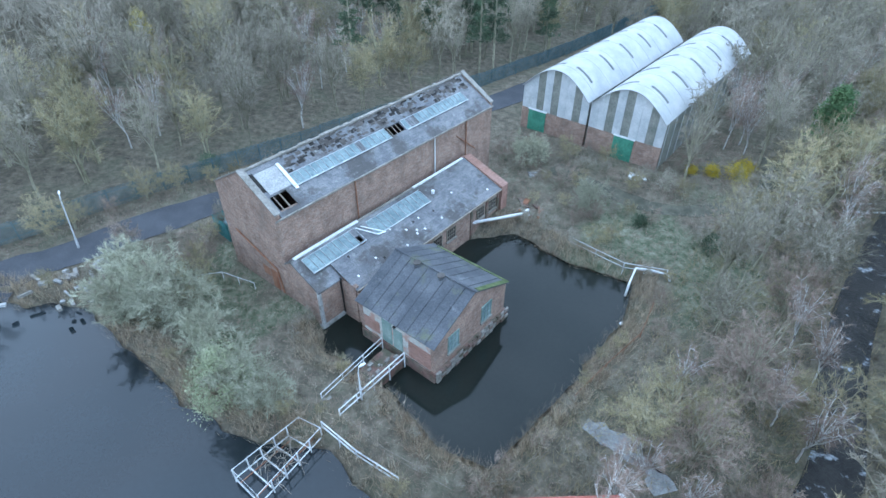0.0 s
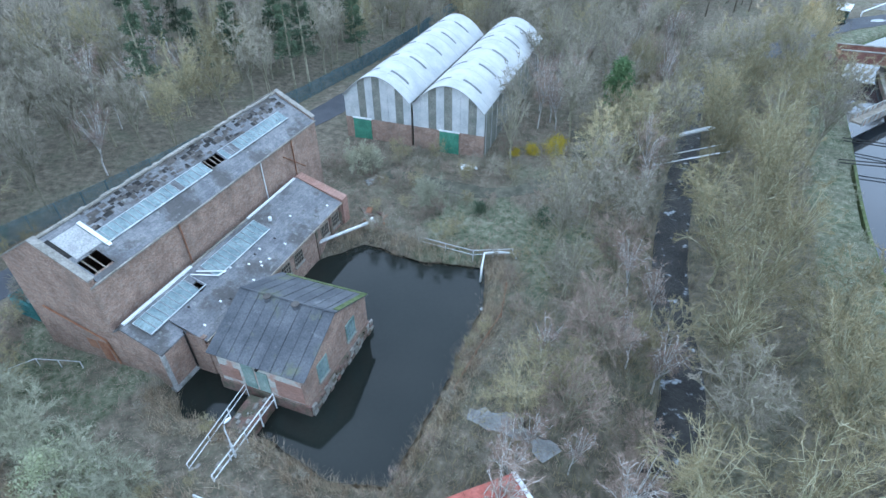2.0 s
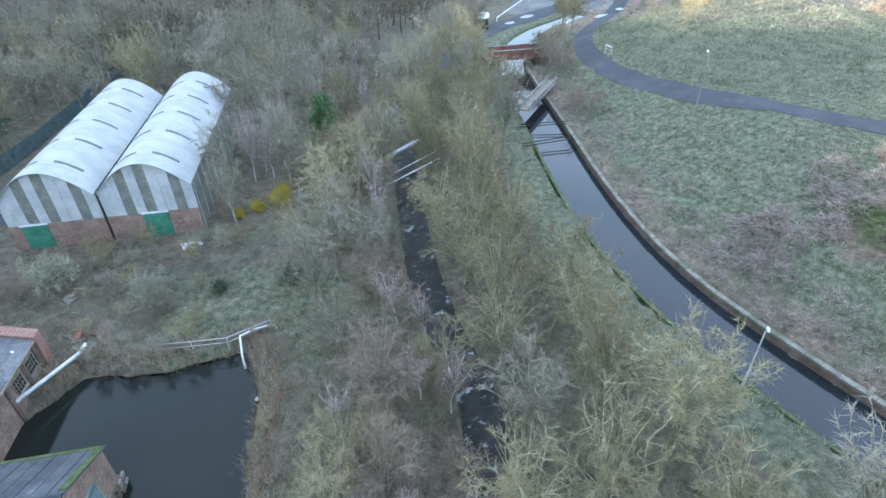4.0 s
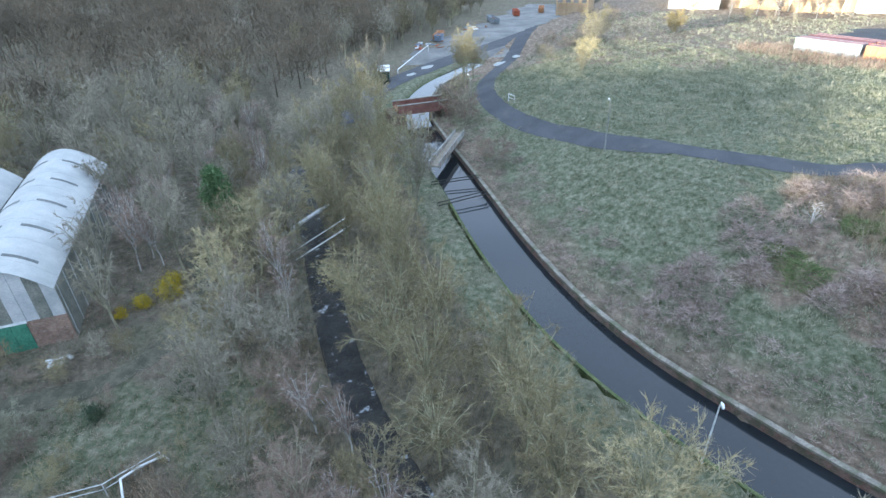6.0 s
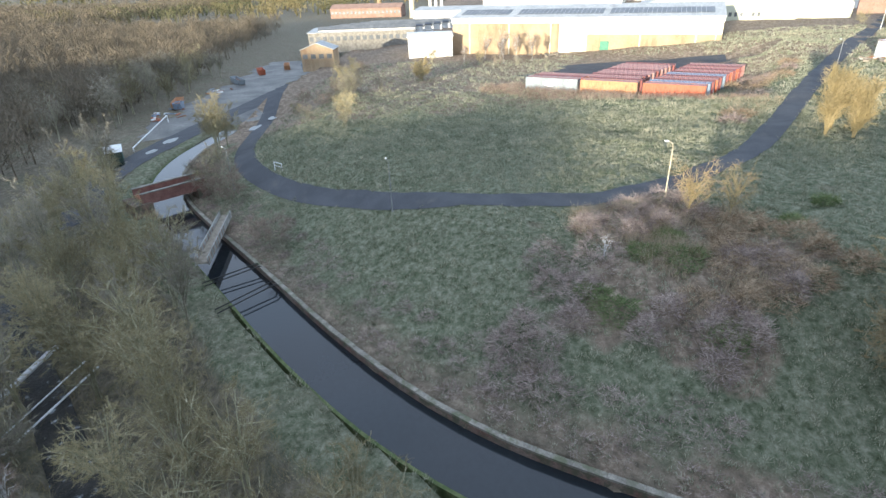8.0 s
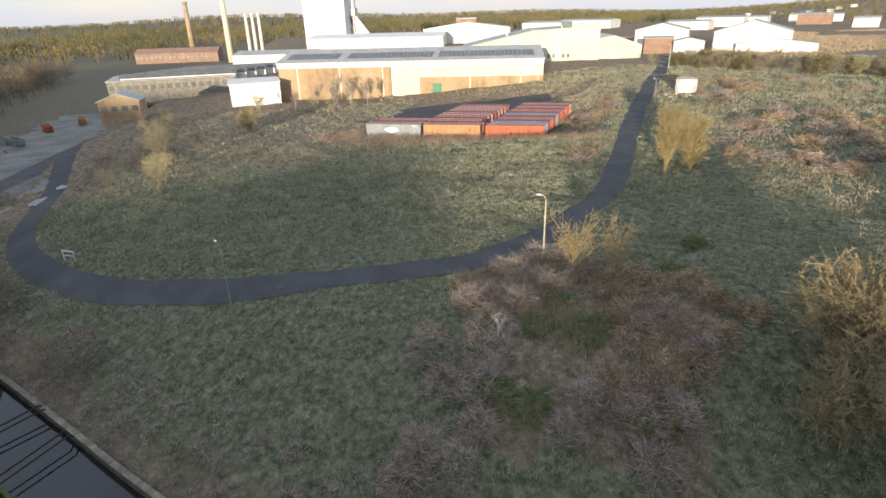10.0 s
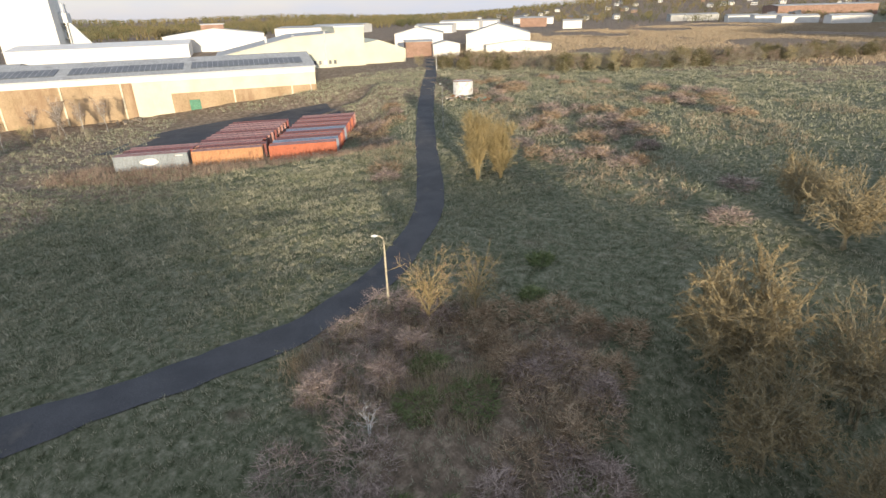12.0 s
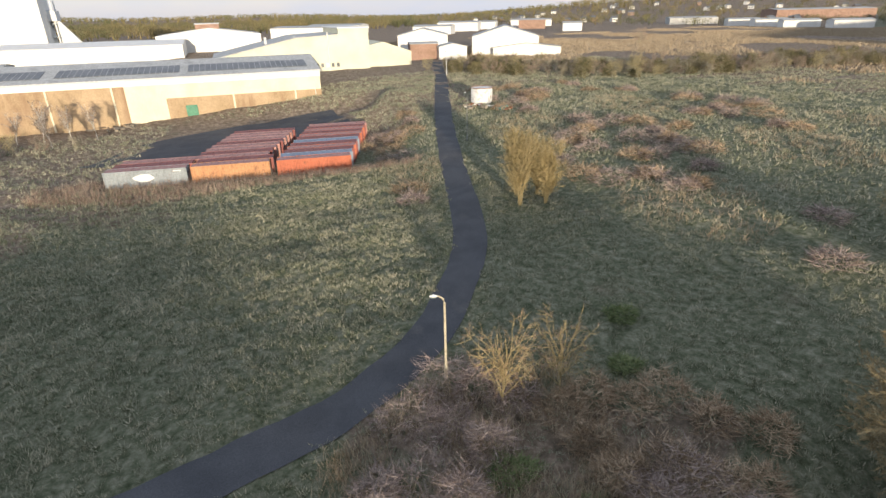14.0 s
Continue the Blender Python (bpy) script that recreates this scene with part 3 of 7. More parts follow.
def crown_tree(name, label, category, seed, height, spread, stems, limbs, subs, twigs, bark, twig, group, base=0.3, twig_len=0.8, width=0.035, trunk_r=0.16, lean=0.05, droop=0.0):
    """A leafless tree with a rounded, open crown: stems, limbs that curve out to it, branches, and fine twigs at its rim."""
    rng = np.random.default_rng(seed)
    root = thing(name, label, category, group=group)
    bm = bmesh.new()
    mid, half = height * (1 + base) / 2, height * (1 - base) / 2
    bend = rng.normal(0, lean * height, 2)
    lumps = rng.uniform(0, 6.28, 4)
    starts, ends, ways = [], [], []
    for s in range(stems):
        a0 = 6.28 * s / stems + rng.uniform(-0.5, 0.5)
        foot = Vector((math.cos(a0), math.sin(a0), 0)) * (0.0 if stems == 1 else 0.25)
        out = Vector((math.cos(a0), math.sin(a0), 0)) * spread * (0.05 if stems == 1 else rng.uniform(0.3, 0.5))
        top = Vector((bend[0], bend[1], height * rng.uniform(0.78, 0.9))) + out
        pts = [foot + (top - foot) * f + Vector((-out.x, -out.y, 0)) * 0.35 * math.sin(3.14 * f) + Vector(rng.normal(0, 0.12, 3)) * (0 < f < 1) - Vector((0, 0, 0.4)) * (f == 0) for f in (0, 0.2, 0.4, 0.6, 0.8, 1)]
        r0 = trunk_r * (1 if stems == 1 else 0.62)
        tube(bm, pts, [r0 * (1 - 0.86 * k / 5) for k in range(6)], 6, False)
        for j in range(limbs // stems):
            az = a0 + (j * 2.4 if stems == 1 else rng.uniform(-1.6, 1.6)) + rng.uniform(-0.4, 0.4)
            el = math.asin(rng.uniform(-0.45, 0.95))
            lump = 1 + 0.14 * math.sin(2 * az + lumps[0]) + 0.12 * math.sin(3 * az + 2 * el + lumps[1])
            reach = rng.uniform(0.5, 0.88) * lump
            tip = Vector((bend[0] * 0.6 + spread * reach * math.cos(el) * math.cos(az), bend[1] * 0.6 + spread * reach * math.cos(el) * math.sin(az), mid + half * reach * math.sin(el)))
            f = min(max(0.62 * tip.z / height + rng.uniform(-0.16, 0.08), base * 0.55), 0.95)
            i = min(int(f * 5), 4)
            p = pts[i].lerp(pts[i + 1], f * 5 - i)
            knee = p.lerp(tip, 0.5) + Vector((0, 0, rng.uniform(-0.02, 0.14) * (tip - p).length)) + Vector(rng.normal(0, 0.16, 3))
            lp = [p * (1 - t) ** 2 + knee * 2 * t * (1 - t) + tip * t * t + Vector(rng.normal(0, 0.07, 3)) * (0 < t < 1) for t in (0, 0.25, 0.5, 0.75, 1)]
            r1 = r0 * (1 - 0.75 * f) * 0.55 + 0.0036 * spread
            tube(bm, lp, [r1 * (1 - 0.8 * k / 4) for k in range(5)], 4, False)
            for _ in range(subs):
                t = rng.uniform(0.25, 1.0)
                k = min(int(t * 4), 3)
                o = lp[k].lerp(lp[k + 1], t * 4 - k)
                away = Vector((o.x - bend[0] * 0.6, o.y - bend[1] * 0.6, (o.z - mid) * spread / half))
                e = (away.normalized() * 0.5 + (lp[k + 1] - lp[k]).normalized() * 0.35 + Vector(rng.normal(0, 0.75, 3)) + Vector((0, 0, 0.08 - droop))).normalized()
                ln = spread * rng.uniform(0.2, 0.42)
                m1 = o + e * ln * 0.5 + Vector(rng.normal(0, 0.09, 3))
                e2 = (e + Vector((0, 0, 0.15 - droop)) + Vector(rng.normal(0, 0.3, 3))).normalized()
                m2 = m1 + e2 * ln * 0.5
                mc = Vector((bend[0] * 0.6, bend[1] * 0.6, mid))
                far = math.sqrt(((m2.x - mc.x) ** 2 + (m2.y - mc.y) ** 2) / spread ** 2 + ((m2.z - mid) / half) ** 2) / lump
                if far > 1:
                    m2 = mc + (m2 - mc) / far
                tube(bm, [o, m1, m2], [r1 * 0.42 + 0.006, r1 * 0.28 + 0.005, 0.007], 3, False)
                for a, b, w in ((o, m1, e), (m1, m2, e2), (m1, m2, e2)):
                    starts.append(a), ends.append(b), ways.append(w)
    part("trunk", bm, bark, root)
    pick = rng.integers(0, len(starts), twigs)
    a, b, d = (np.array([tuple(v) for v in row])[pick] for row in (starts, ends, ways))
    start = a + (b - a) * rng.uniform(0, 1, (twigs, 1))
    way = d + rng.normal(0, 0.75, (twigs, 3)) + np.array([0, 0, 0.12 - 2 * droop])
    way /= np.linalg.norm(way, axis=1)[:, None]
    crown = new("crown", loose("crown", blades(start, way, twig_len * rng.uniform(0.4, 1.2, twigs), width, rng), twig))
    crown.parent = root
    return root


def leafy(root_name, label, category, seed, height, spread, count, bark, leaf, group, leaf_size=0.16, cone=False, base=0.1):
    """A tree in leaf: a stem with boughs, and a crown of many separate leaf sprays in uneven clumps."""
    rng = np.random.default_rng(seed)
    root = thing(root_name, label, category, group=group)
    bm = bmesh.new()
    tube(bm, [(0, 0, -0.3), (0.1, 0, height * 0.5), (0.05, 0.1, height * 0.95)], [0.16, 0.1, 0.02], 6)
    clumps = []
    for i in range(46):
        f = rng.uniform(base, 1)
        a = rng.uniform(0, 6.28)
        r = spread * ((1.05 - f) if cone else math.sqrt(max(1 - (2 * f - 0.95) ** 2, 0.02))) * rng.uniform(0.45, 1.0)
        c = np.array([math.cos(a) * r, math.sin(a) * r, height * f])
        tube(bm, [(0, 0, max(c[2] - 0.5 * r, 0.1)), (c[0] * 0.5, c[1] * 0.5, c[2] - 0.25 * r), tuple(c)], [0.05, 0.03, 0.01], 3, False)
        clumps.append((c, 0.35 + 0.25 * spread * rng.uniform(0.5, 1)))
    part("trunk", bm, bark, root)
    pick = rng.integers(0, len(clumps), count)
    c = np.array([clumps[i][0] for i in pick])
    s = np.array([clumps[i][1] for i in pick])
    start = c + rng.normal(0, 0.45, (count, 3)) * s[:, None]
    way = rng.normal(0, 1, (count, 3)) + np.array([0, 0, 0.2])
    way /= np.linalg.norm(way, axis=1)[:, None]
    crown = new("crown", loose("crown", blades(start, way, leaf_size * rng.uniform(0.7, 1.6, count), leaf_size * 0.6, rng), leaf))
    crown.parent = root
    return root


def pine(seed, height, spread, group):
    rng = np.random.default_rng(seed)
    root = thing("pine_tree", "tall dark green pine with a bare lower trunk", "tree", group=group)
    bm = bmesh.new()
    tube(bm, [(0, 0, -0.3), (0.1, 0.05, height * 0.5), (0, 0, height)], [0.2, 0.14, 0.02], 6)
    st, wy, ln = [], [], []
    for i in range(70):
        f = rng.uniform(0.35, 1)
        a = rng.uniform(0, 6.28)
        r = spread * (1.1 - f) * rng.uniform(0.6, 1.1) + 0.3
        p0 = np.array([0, 0, height * f])
        p1 = p0 + np.array([math.cos(a) * r, math.sin(a) * r, -0.12 * r + 0.2])
        tube(bm, [tuple(p0), tuple(p1)], [0.03, 0.008], 3, False)
        for _ in range(36):
            t = rng.uniform(0.15, 1.05)
            st.append(p0 + (p1 - p0) * t + rng.normal(0, 0.12, 3))
            w = (p1 - p0) / r + rng.normal(0, 0.8, 3)
            wy.append(w / np.linalg.norm(w))
            ln.append(rng.uniform(0.3, 0.65))
    part("trunk", bm, BARK, root)
    crown = new("crown", loose("crown", blades(np.array(st), np.array(wy), np.array(ln), 0.13, rng), NEEDLES))
    crown.parent = root
    return root


THORN = mat("dull hedge leaves", (0.10, 0.095, 0.045), (0.20, 0.175, 0.09), 0.5, 5, 0.9, 0, vary=0.3)
WOOD = "bare trees of the wood"
PROTO = {
    "olive": [crown_tree("bare_tree", "leafless riverside tree with olive yellow twigs", "tree", sd, 12.3, 4.0, st, 24, 10, 5200, LIMB, TWIG_OLIVE, WOOD, 0.15, 0.62, 0.036, 0.14) for sd, st in ((1, 1), (2, 3), (3, 2), (4, 4))],
    "grey": [crown_tree("tall_bare_tree", "tall leafless tree with grey brown twigs", "tree", sd, 13.5, 3.2, st, 18, 8, 3000, BARK, TWIG_GREY, WOOD, 0.34, 0.7, 0.038, 0.17) for sd, st in ((11, 1), (12, 1), (13, 2))],
    "birch": [crown_tree("birch_tree", "slender leafless birch with pale trunk and reddish twigs", "tree", sd, 10.5, 2.2, 1, 16, 7, 2000, BIRCH, TWIG_PINK, WOOD, 0.3, 0.8, 0.03, 0.11, 0.07, 0.12) for sd in (21, 22)],
    "alder": [crown_tree("spreading_tree", "broad low leafless tree with grey brown branches", "tree", sd, 8.5, 3.9, st, 22, 10, 4600, BARK, tw, WOOD, 0.08, 0.6, 0.033, 0.12) for sd, st, tw in ((25, 3, TWIG_GREY), (26, 5, TWIG_OLIVE), (27, 4, TWIG_PINK))],
    "scrub": [crown_tree("scrub_bush", "tangled leafless scrub bush with grey stems", "shrub", sd, 3.4, 1.9, 4, 12, 7, 1100, BARK, tw, "scrub bushes", 0.05, 0.55, 0.026, 0.06) for sd, tw in ((31, TWIG_GREY), (32, TWIG_OLIVE), (33, TWIG_PINK))],
    "willow": [crown_tree("willow_bush", "broad grey green willow bush beside the water", "shrub", sd, 5.4, 3.1, 5, 25, 9, 5200, BARK, TWIG_SAGE, "willow bushes", 0.05, 0.6, 0.036, 0.09) for sd in (41, 42)],
    "pine": [pine(51, 15, 2.6, "pines"), pine(52, 11, 2.8, "pines")],
}
PROTO["thorn"] = [leafy("thorn_bush", "dense dull green thorn bush in the hedge", "shrub", s, 2.6, 1.7, 1500, BARK, THORN, "thorn bushes", 0.2) for s in (57, 58)]
placed = [(46.5, 61.0, 8.0), (32.5, 54.4, 6.5)]


def clear(x, y, r, z=None):
    """Keeps plants off water, paving and buildings."""
    ax, ay = np.array([x]), np.array([y])
    if within(POND, ax, ay)[0] < 0.6 or within(LAKE, ax, ay)[0] < 0.5:
        return False
    if along(CANAL, ax, ay)[0][0] < 3.4 or along(PATHWAY, ax, ay)[0][0] < 2.6 + 0.3 * r or along(LANE, ax, ay)[0][0] < 3 or along(TRACK, ax, ay)[0][0] < 1.6:
        return False
    if along(RIVER, ax, ay)[0][0] < 1.5:
        return False
    u, w = to_mill(x, y)
    if -1 < u < 30 and -7.5 < w < 9.5 or 0 < u < 12 and -16 < w < -5 or 39 < u < 73 and -16.5 < w < 5.5:
        return False
    return all((x - a) ** 2 + (y - b) ** 2 > (0.5 * (r + c)) ** 2 for a, b, c in placed)


BX, BY, BU = -12.7, 33.8, math.atan2(0.773, 0.634)


def to_mill(x, y):
    c, s = math.cos(BU), math.sin(BU)
    return (x - BX) * c + (y - BY) * s, -(x - BX) * s + (y - BY) * c


def from_mill(u, w):
    c, s = math.cos(BU), math.sin(BU)
    return BX + u * c - w * s, BY + u * s + w * c


USED = set()


def plant(kind, x, y, size, rng):
    src = PROTO[kind][rng.integers(len(PROTO[kind]))]
    m = pose(x, y, ground_at(x, y) - 0.05, 0, 0, rng.uniform(0, 360)) @ Matrix.Diagonal((size * rng.uniform(0.9, 1.15), size * rng.uniform(0.9, 1.15), size, 1))
    if src.name not in USED:
        USED.add(src.name)
        src.matrix_basis = m
    else:
        copy_thing(src, m).matrix_basis = m
    placed.append((x, y, 2.6 * size))


def wood(kinds, inside, box_, count, sizes, gap, seed):
    rng = np.random.default_rng(seed)
    made = 0
    for _ in range(count * 12):
        if made >= count:
            break
        x, y = rng.uniform(box_[0], box_[1]), rng.uniform(box_[2], box_[3])
        if inside(x, y) and clear(x, y, gap):
            plant(kinds[rng.integers(len(kinds))], x, y, rng.uniform(*sizes), rng)
            placed[-1] = (x, y, gap)
            made += 1


def side_of(line, x, y):
    d, s = along(line, np.array([x]), np.array([y]))
    return d[0] * s[0]


def between_waters(x, y):
    return side_of(CANAL, x, y) < (-7.3 if x > 56 else -9.2) and side_of(RIVER, x, y) > 2.0


def river_left(x, y):
    d = side_of(RIVER, x, y)
    return -11 < d < -1.8


def behind_fence(x, y):
    return side_of(FENCE_LINE, x, y) < -2


def north_bank(x, y):
    return side_of(RIVER, x, y) < -3 and side_of(FENCE_LINE, x, y) > 1.5 and x + y > 112


wood(["olive", "olive", "olive", "grey"], between_waters, (4, 100, -14, 74), 120, (0.78, 1.04), 3.7, 1)
wood(["alder", "olive", "alder", "birch", "grey"], lambda x, y: river_left(x, y) and y > 32, (22, 80, 32, 90), 85, (0.6, 0.95), 3.0, 2)
wood(["alder", "birch", "scrub", "alder"], lambda x, y: river_left(x, y) and y <= 32, (8, 34, 12, 32), 40, (0.45, 0.85), 2.3, 21)
wood(["grey", "grey", "grey", "olive", "birch"], lambda x, y: -36 < side_of(FENCE_LINE, x, y) < -2.5, (-80, 56, 34, 140), 190, (0.75, 1.12), 3.3, 3)
wood(["grey", "olive", "grey"], north_bank, (30, 110, 60, 125), 80, (0.65, 1.0), 3.8, 4)
wood(["pine"], lambda x, y: behind_fence(x, y) and -15 < x < 22 and 78 < y < 112, (-15, 22, 78, 112), 16, (0.8, 1.1), 1.6, 5)
wood(["birch", "birch", "grey"], lambda x, y: to_mill(x, y)[1] < -16.5 and side_of(RIVER, x, y) < -5 and to_mill(x, y)[0] > 40, (24, 60, 46, 90), 42, (0.65, 0.95), 2.2, 6)
wood(["scrub"], lambda x, y: side_of(RIVER, x, y) < -3 and side_of(TRACK, x, y) != 0, (6, 40, 40, 62), 45, (0.45, 0.9), 1.6, 7)
wood(["scrub"], lambda x, y: within(POND, np.array([x]), np.array([y]))[0] < 3 or within(LAKE, np.array([x]), np.array([y]))[0] < 3, (-40, 20, 16, 46), 40, (0.3, 0.6), 1.5, 8)
wood(["scrub", "scrub", "alder"], lambda x, y: side_of(FENCE_LINE, x, y) > 1 and x < -20, (-50, -18, 34, 60), 24, (0.4, 0.8), 2.0, 9)
wood(["grey", "scrub", "olive", "grey"], lambda x, y: y > 90 + 0.1 * x, (124, 235, 98, 135), 70, (0.7, 1.15), 4.0, 41)
wood(["scrub"], lambda x, y: 48 < y < 58, (124, 200, 48, 58), 16, (0.7, 1.2), 3.0, 42)
rng_t = np.random.default_rng(77)
for x, y, s in ((-23.8, 33.4, 1.1), (-25.5, 31.0, 1.0), (-20.5, 31.0, 1.15), (-17.5, 28.0, 0.95), (-27.5, 36.0, 0.85), (-14.0, 24.0, 0.9), (-11.5, 22.8, 0.75), (9.8, 57.0, 0.85), (15.0, 47.5, 0.8)):
    plant("willow", x, y, s, rng_t)


# ---- the brick mill ----
MILL = pose(BX, BY, 0, 0, 0, math.degrees(BU))


def cells(us, fs, at, thick, holes):
    """A roof slope laid in cells between us and fs, with some cells left open."""
    bm = bmesh.new()
    for i in range(len(us) - 1):
        for j in range(len(fs) - 1):
            if (i, j) in holes:
                continue
            c = [at(us[i], fs[j]), at(us[i + 1], fs[j]), at(us[i + 1], fs[j + 1]), at(us[i], fs[j + 1])]
            top = [bm.verts.new(p) for p in c]
            low = [bm.verts.new(Vector(p) - Vector((0, 0, thick))) for p in c]
            bm.faces.new(top), bm.faces.new(low[::-1])
            for k in range(4):
                bm.faces.new((top[k], low[k], low[(k + 1) % 4], top[(k + 1) % 4]))
    return bm


def patch(at, u0, u1, f0, f1, lift, thick=0.03):
    up = Vector((0, 0, lift))
    return sheet([Vector(at(u0, f0)) + up, Vector(at(u1, f0)) + up, Vector(at(u1, f1)) + up, Vector(at(u0, f1)) + up], thick)


def skylight(root, at, u0, u1, f0, f1, count, missing=()):
    """A strip of glass panes between white glazing bars."""
    light = new("skylight")
    light.parent = root
    step_u = (u1 - u0) / count
    for k in range(count):
        if k in missing:
            continue
        part("pane", patch(at, u0 + k * step_u + 0.05, u0 + (k + 1) * step_u - 0.05, f0, f1, 0.06), GLASS, light)
    for k in range(count + 1):
        u = u0 + k * step_u
        part("glazing_bar", tubes(([Vector(at(u, f0)) + Vector((0, 0, 0.09)), Vector(at(u, f1)) + Vector((0, 0, 0.09))], 0.024), sides=4), FADED_WHITE, light)
    for f, r in ((f0, 0.07), (f1, 0.03)):
        part("rail", tubes(([Vector(at(u0, f)) + Vector((0, 0, 0.09)), Vector(at(u1, f)) + Vector((0, 0, 0.09))], r), sides=4), FADED_WHITE, light)
    return light


def window(root, m, w, h, bars_x, bars_z, frame_mat, pane_mat, name="window"):
    """A framed window in a reveal, on the plane y = 0 of m, facing minus y."""
    win = new(name)
    win.parent = root
    win.matrix_local = m
    part("pane", boxes((0, w, 0.0, 0.03, 0, h)), pane_mat, win)
    part("frame", boxes((-0.07, 0, -0.05, 0.05, -0.07, h + 0.07), (w, w + 0.07, -0.05, 0.05, -0.07, h + 0.07), (0, w, -0.05, 0.05, h, h + 0.07), (0, w, -0.05, 0.05, -0.07, 0)), frame_mat, win)
    for k in range(1, bars_x):
        part("bar", boxes((w * k / bars_x - 0.02, w * k / bars_x + 0.02, -0.03, 0, 0, h)), frame_mat, win)
    for k in range(1, bars_z):
        part("bar", boxes((0, w, -0.032, -0.002, h * k / bars_z - 0.02, h * k / bars_z + 0.02)), frame_mat, win)
    part("sill", boxes((-0.15, w + 0.15, -0.14, 0.02, -0.2, -0.08)), STONE, win)
    return win


MOSS = mat("moss", (0.06, 0.085, 0.03), (0.12, 0.14, 0.06), 1.5, 8, 0.95, 0.4)
BARE = mat("dark roofing felt under lost slates", (0.055, 0.05, 0.045), (0.10, 0.09, 0.08), 1.5, 8)
PLY = mat("bleached plywood", (0.30, 0.30, 0.29), (0.38, 0.38, 0.36), 1.2, 8)
RENDERED = stained(mat("painted brick", (0.42, 0.42, 0.38), (0.48, 0.47, 0.42), 1.0, 8), (0.33, 0.17, 0.12), 1.0, 0.48, 0.6)
TURQUOISE = mat("faded turquoise paint", (0.17, 0.24, 0.215), (0.27, 0.33, 0.295), 1.2, 8)
PINK_BRICK = courses(mat("newer red brick", (0.28, 0.165, 0.125), (0.35, 0.225, 0.18), 1.0, 9), 0.24, 0.085, 0.012, 0.5)


def mill_hall():
    root = thing("mill_hall", "long two storey brick mill with a decayed slate roof", "building", MILL)
    w, ln, ev, rd = 8.0, 28.2, 2.3, 4.6
    t = 0.45
    part("wall", boxes((0, ln, 0, t, -7.2, ev)), BRICK, root)
    part("wall", boxes((0, ln, w - t, w, -6.6, ev)), BRICK, root)
    for x in (0, ln - t):
        part("gable_wall", prism(bmesh.new(), [(0.003, -7.0), (w - 0.003, -7.0), (w, ev + 0.2), (w / 2, rd + 0.2), (0, ev + 0.2)], x - 0.004, x + t + 0.004), BRICK, root)
        cop = bmesh.new()
        for a, b in (((-0.1, ev + 0.16), (w / 2, rd + 0.22)), ((w + 0.1, ev + 0.16), (w / 2, rd + 0.22))):
            prism(cop, [a, b, (b[0], b[1] + 0.1), (a[0], a[1] + 0.1)], x - 0.06, x + t + 0.06)
        part("coping", cop, STONE, root, "weathered stone gable coping")

    def near(u, f):
        return (u, -0.22 + (w / 2 + 0.22) * f, ev - 0.1 + (rd - ev + 0.1) * f)

    part("roof", cells([t, 0.75, 2.35, 14.3, 16.2, ln - t], [0, 0.08, 0.4, 0.62, 1], near, 0.12, {(1, 1), (3, 2)}), SLATE, root, "grey slate roof slope with open holes")
    part("roof", sheet([(t, w + 0.2, ev), (ln - t, w + 0.2, ev), (ln - t, w / 2, rd), (t, w / 2, rd)], 0.12), SLATE, root)
    skylight(root, near, 3.0, 14.2, 0.36, 0.60, 18, (12,))
    skylight(root, near, 16.3, 25.6, 0.36, 0.60, 15, (1, 2))
    for u in (1.15, 1.75, 14.7, 15.3, 15.8):
        part("rafter", tubes(([Vector(near(u, 0.06)) - Vector((0, 0, 0.2)), Vector(near(u, 0.7)) - Vector((0, 0, 0.2))], 0.06), sides=4), TIMBER, root, "bare timber rafter under the open roof")
    part("ply_patch", patch(near, 0.95, 3.0, 0.42, 0.86, 0.05), PLY, root, "bleached plywood sheet over the slates")
    part("board", patch(near, 3.05, 3.35, 0.30, 0.86, 0.14, 0.06), WHITE_METAL, root, "white fallen flashing board")
    rng = np.random.default_rng(5)
    for _ in range(190):
        u, f = rng.uniform(3.5, 26.8), 0.62 + 0.34 * rng.uniform() ** 0.8
        part("slipped_slate", patch(near, u, u + rng.uniform(0.2, 0.75), f, f + rng.uniform(0.03, 0.09), 0.012 + 0.01 * rng.uniform(), 0.015), DARK if rng.uniform() < 0.25 else BARE, root)
    part("bare_patch", patch(near, 0.55, 0.95, 0.5, 0.9, 0.012, 0.02), DARK, root)
    part("ridge", tubes(([(0.4, w / 2, rd + 0.05), (ln - 0.4, w / 2, rd + 0.05)], 0.13)), STONE, root, "worn ridge tiles")
    for u in np.arange(4, 27, 0.47):
        if rng.uniform() < 0.6:
            part("ridge_tile", boxes((u, u + 0.42, w / 2 - 0.17, w / 2 + 0.17, rd + 0.08, rd + 0.2)), STONE, root)
    part("gutter", tubes(([(0.2, -0.3, ev - 0.18), (ln - 0.2, -0.3, ev - 0.18)], 0.075)), STONE, root)
    for u, mt in ((8.1, RUST), (18.6, WHITE_METAL), (23.6, RUST)):
        part("downpipe", tubes(([(u, -0.1, ev - 0.2), (u, -0.1, -2.0)], 0.06)), mt, root)
    part("downpipe", tubes(([(22.0, -0.12, 0.8), (25.2, -0.12, -1.8)], 0.05)), RUST, root)
    part("drain_pipe", tubes(([(-0.1, 6.4, -1.6), (-0.1, 1.2, -3.4), (-0.1, 0.9, -5.8)], 0.07)), RUST, root, "rusty pipe down the gable wall")
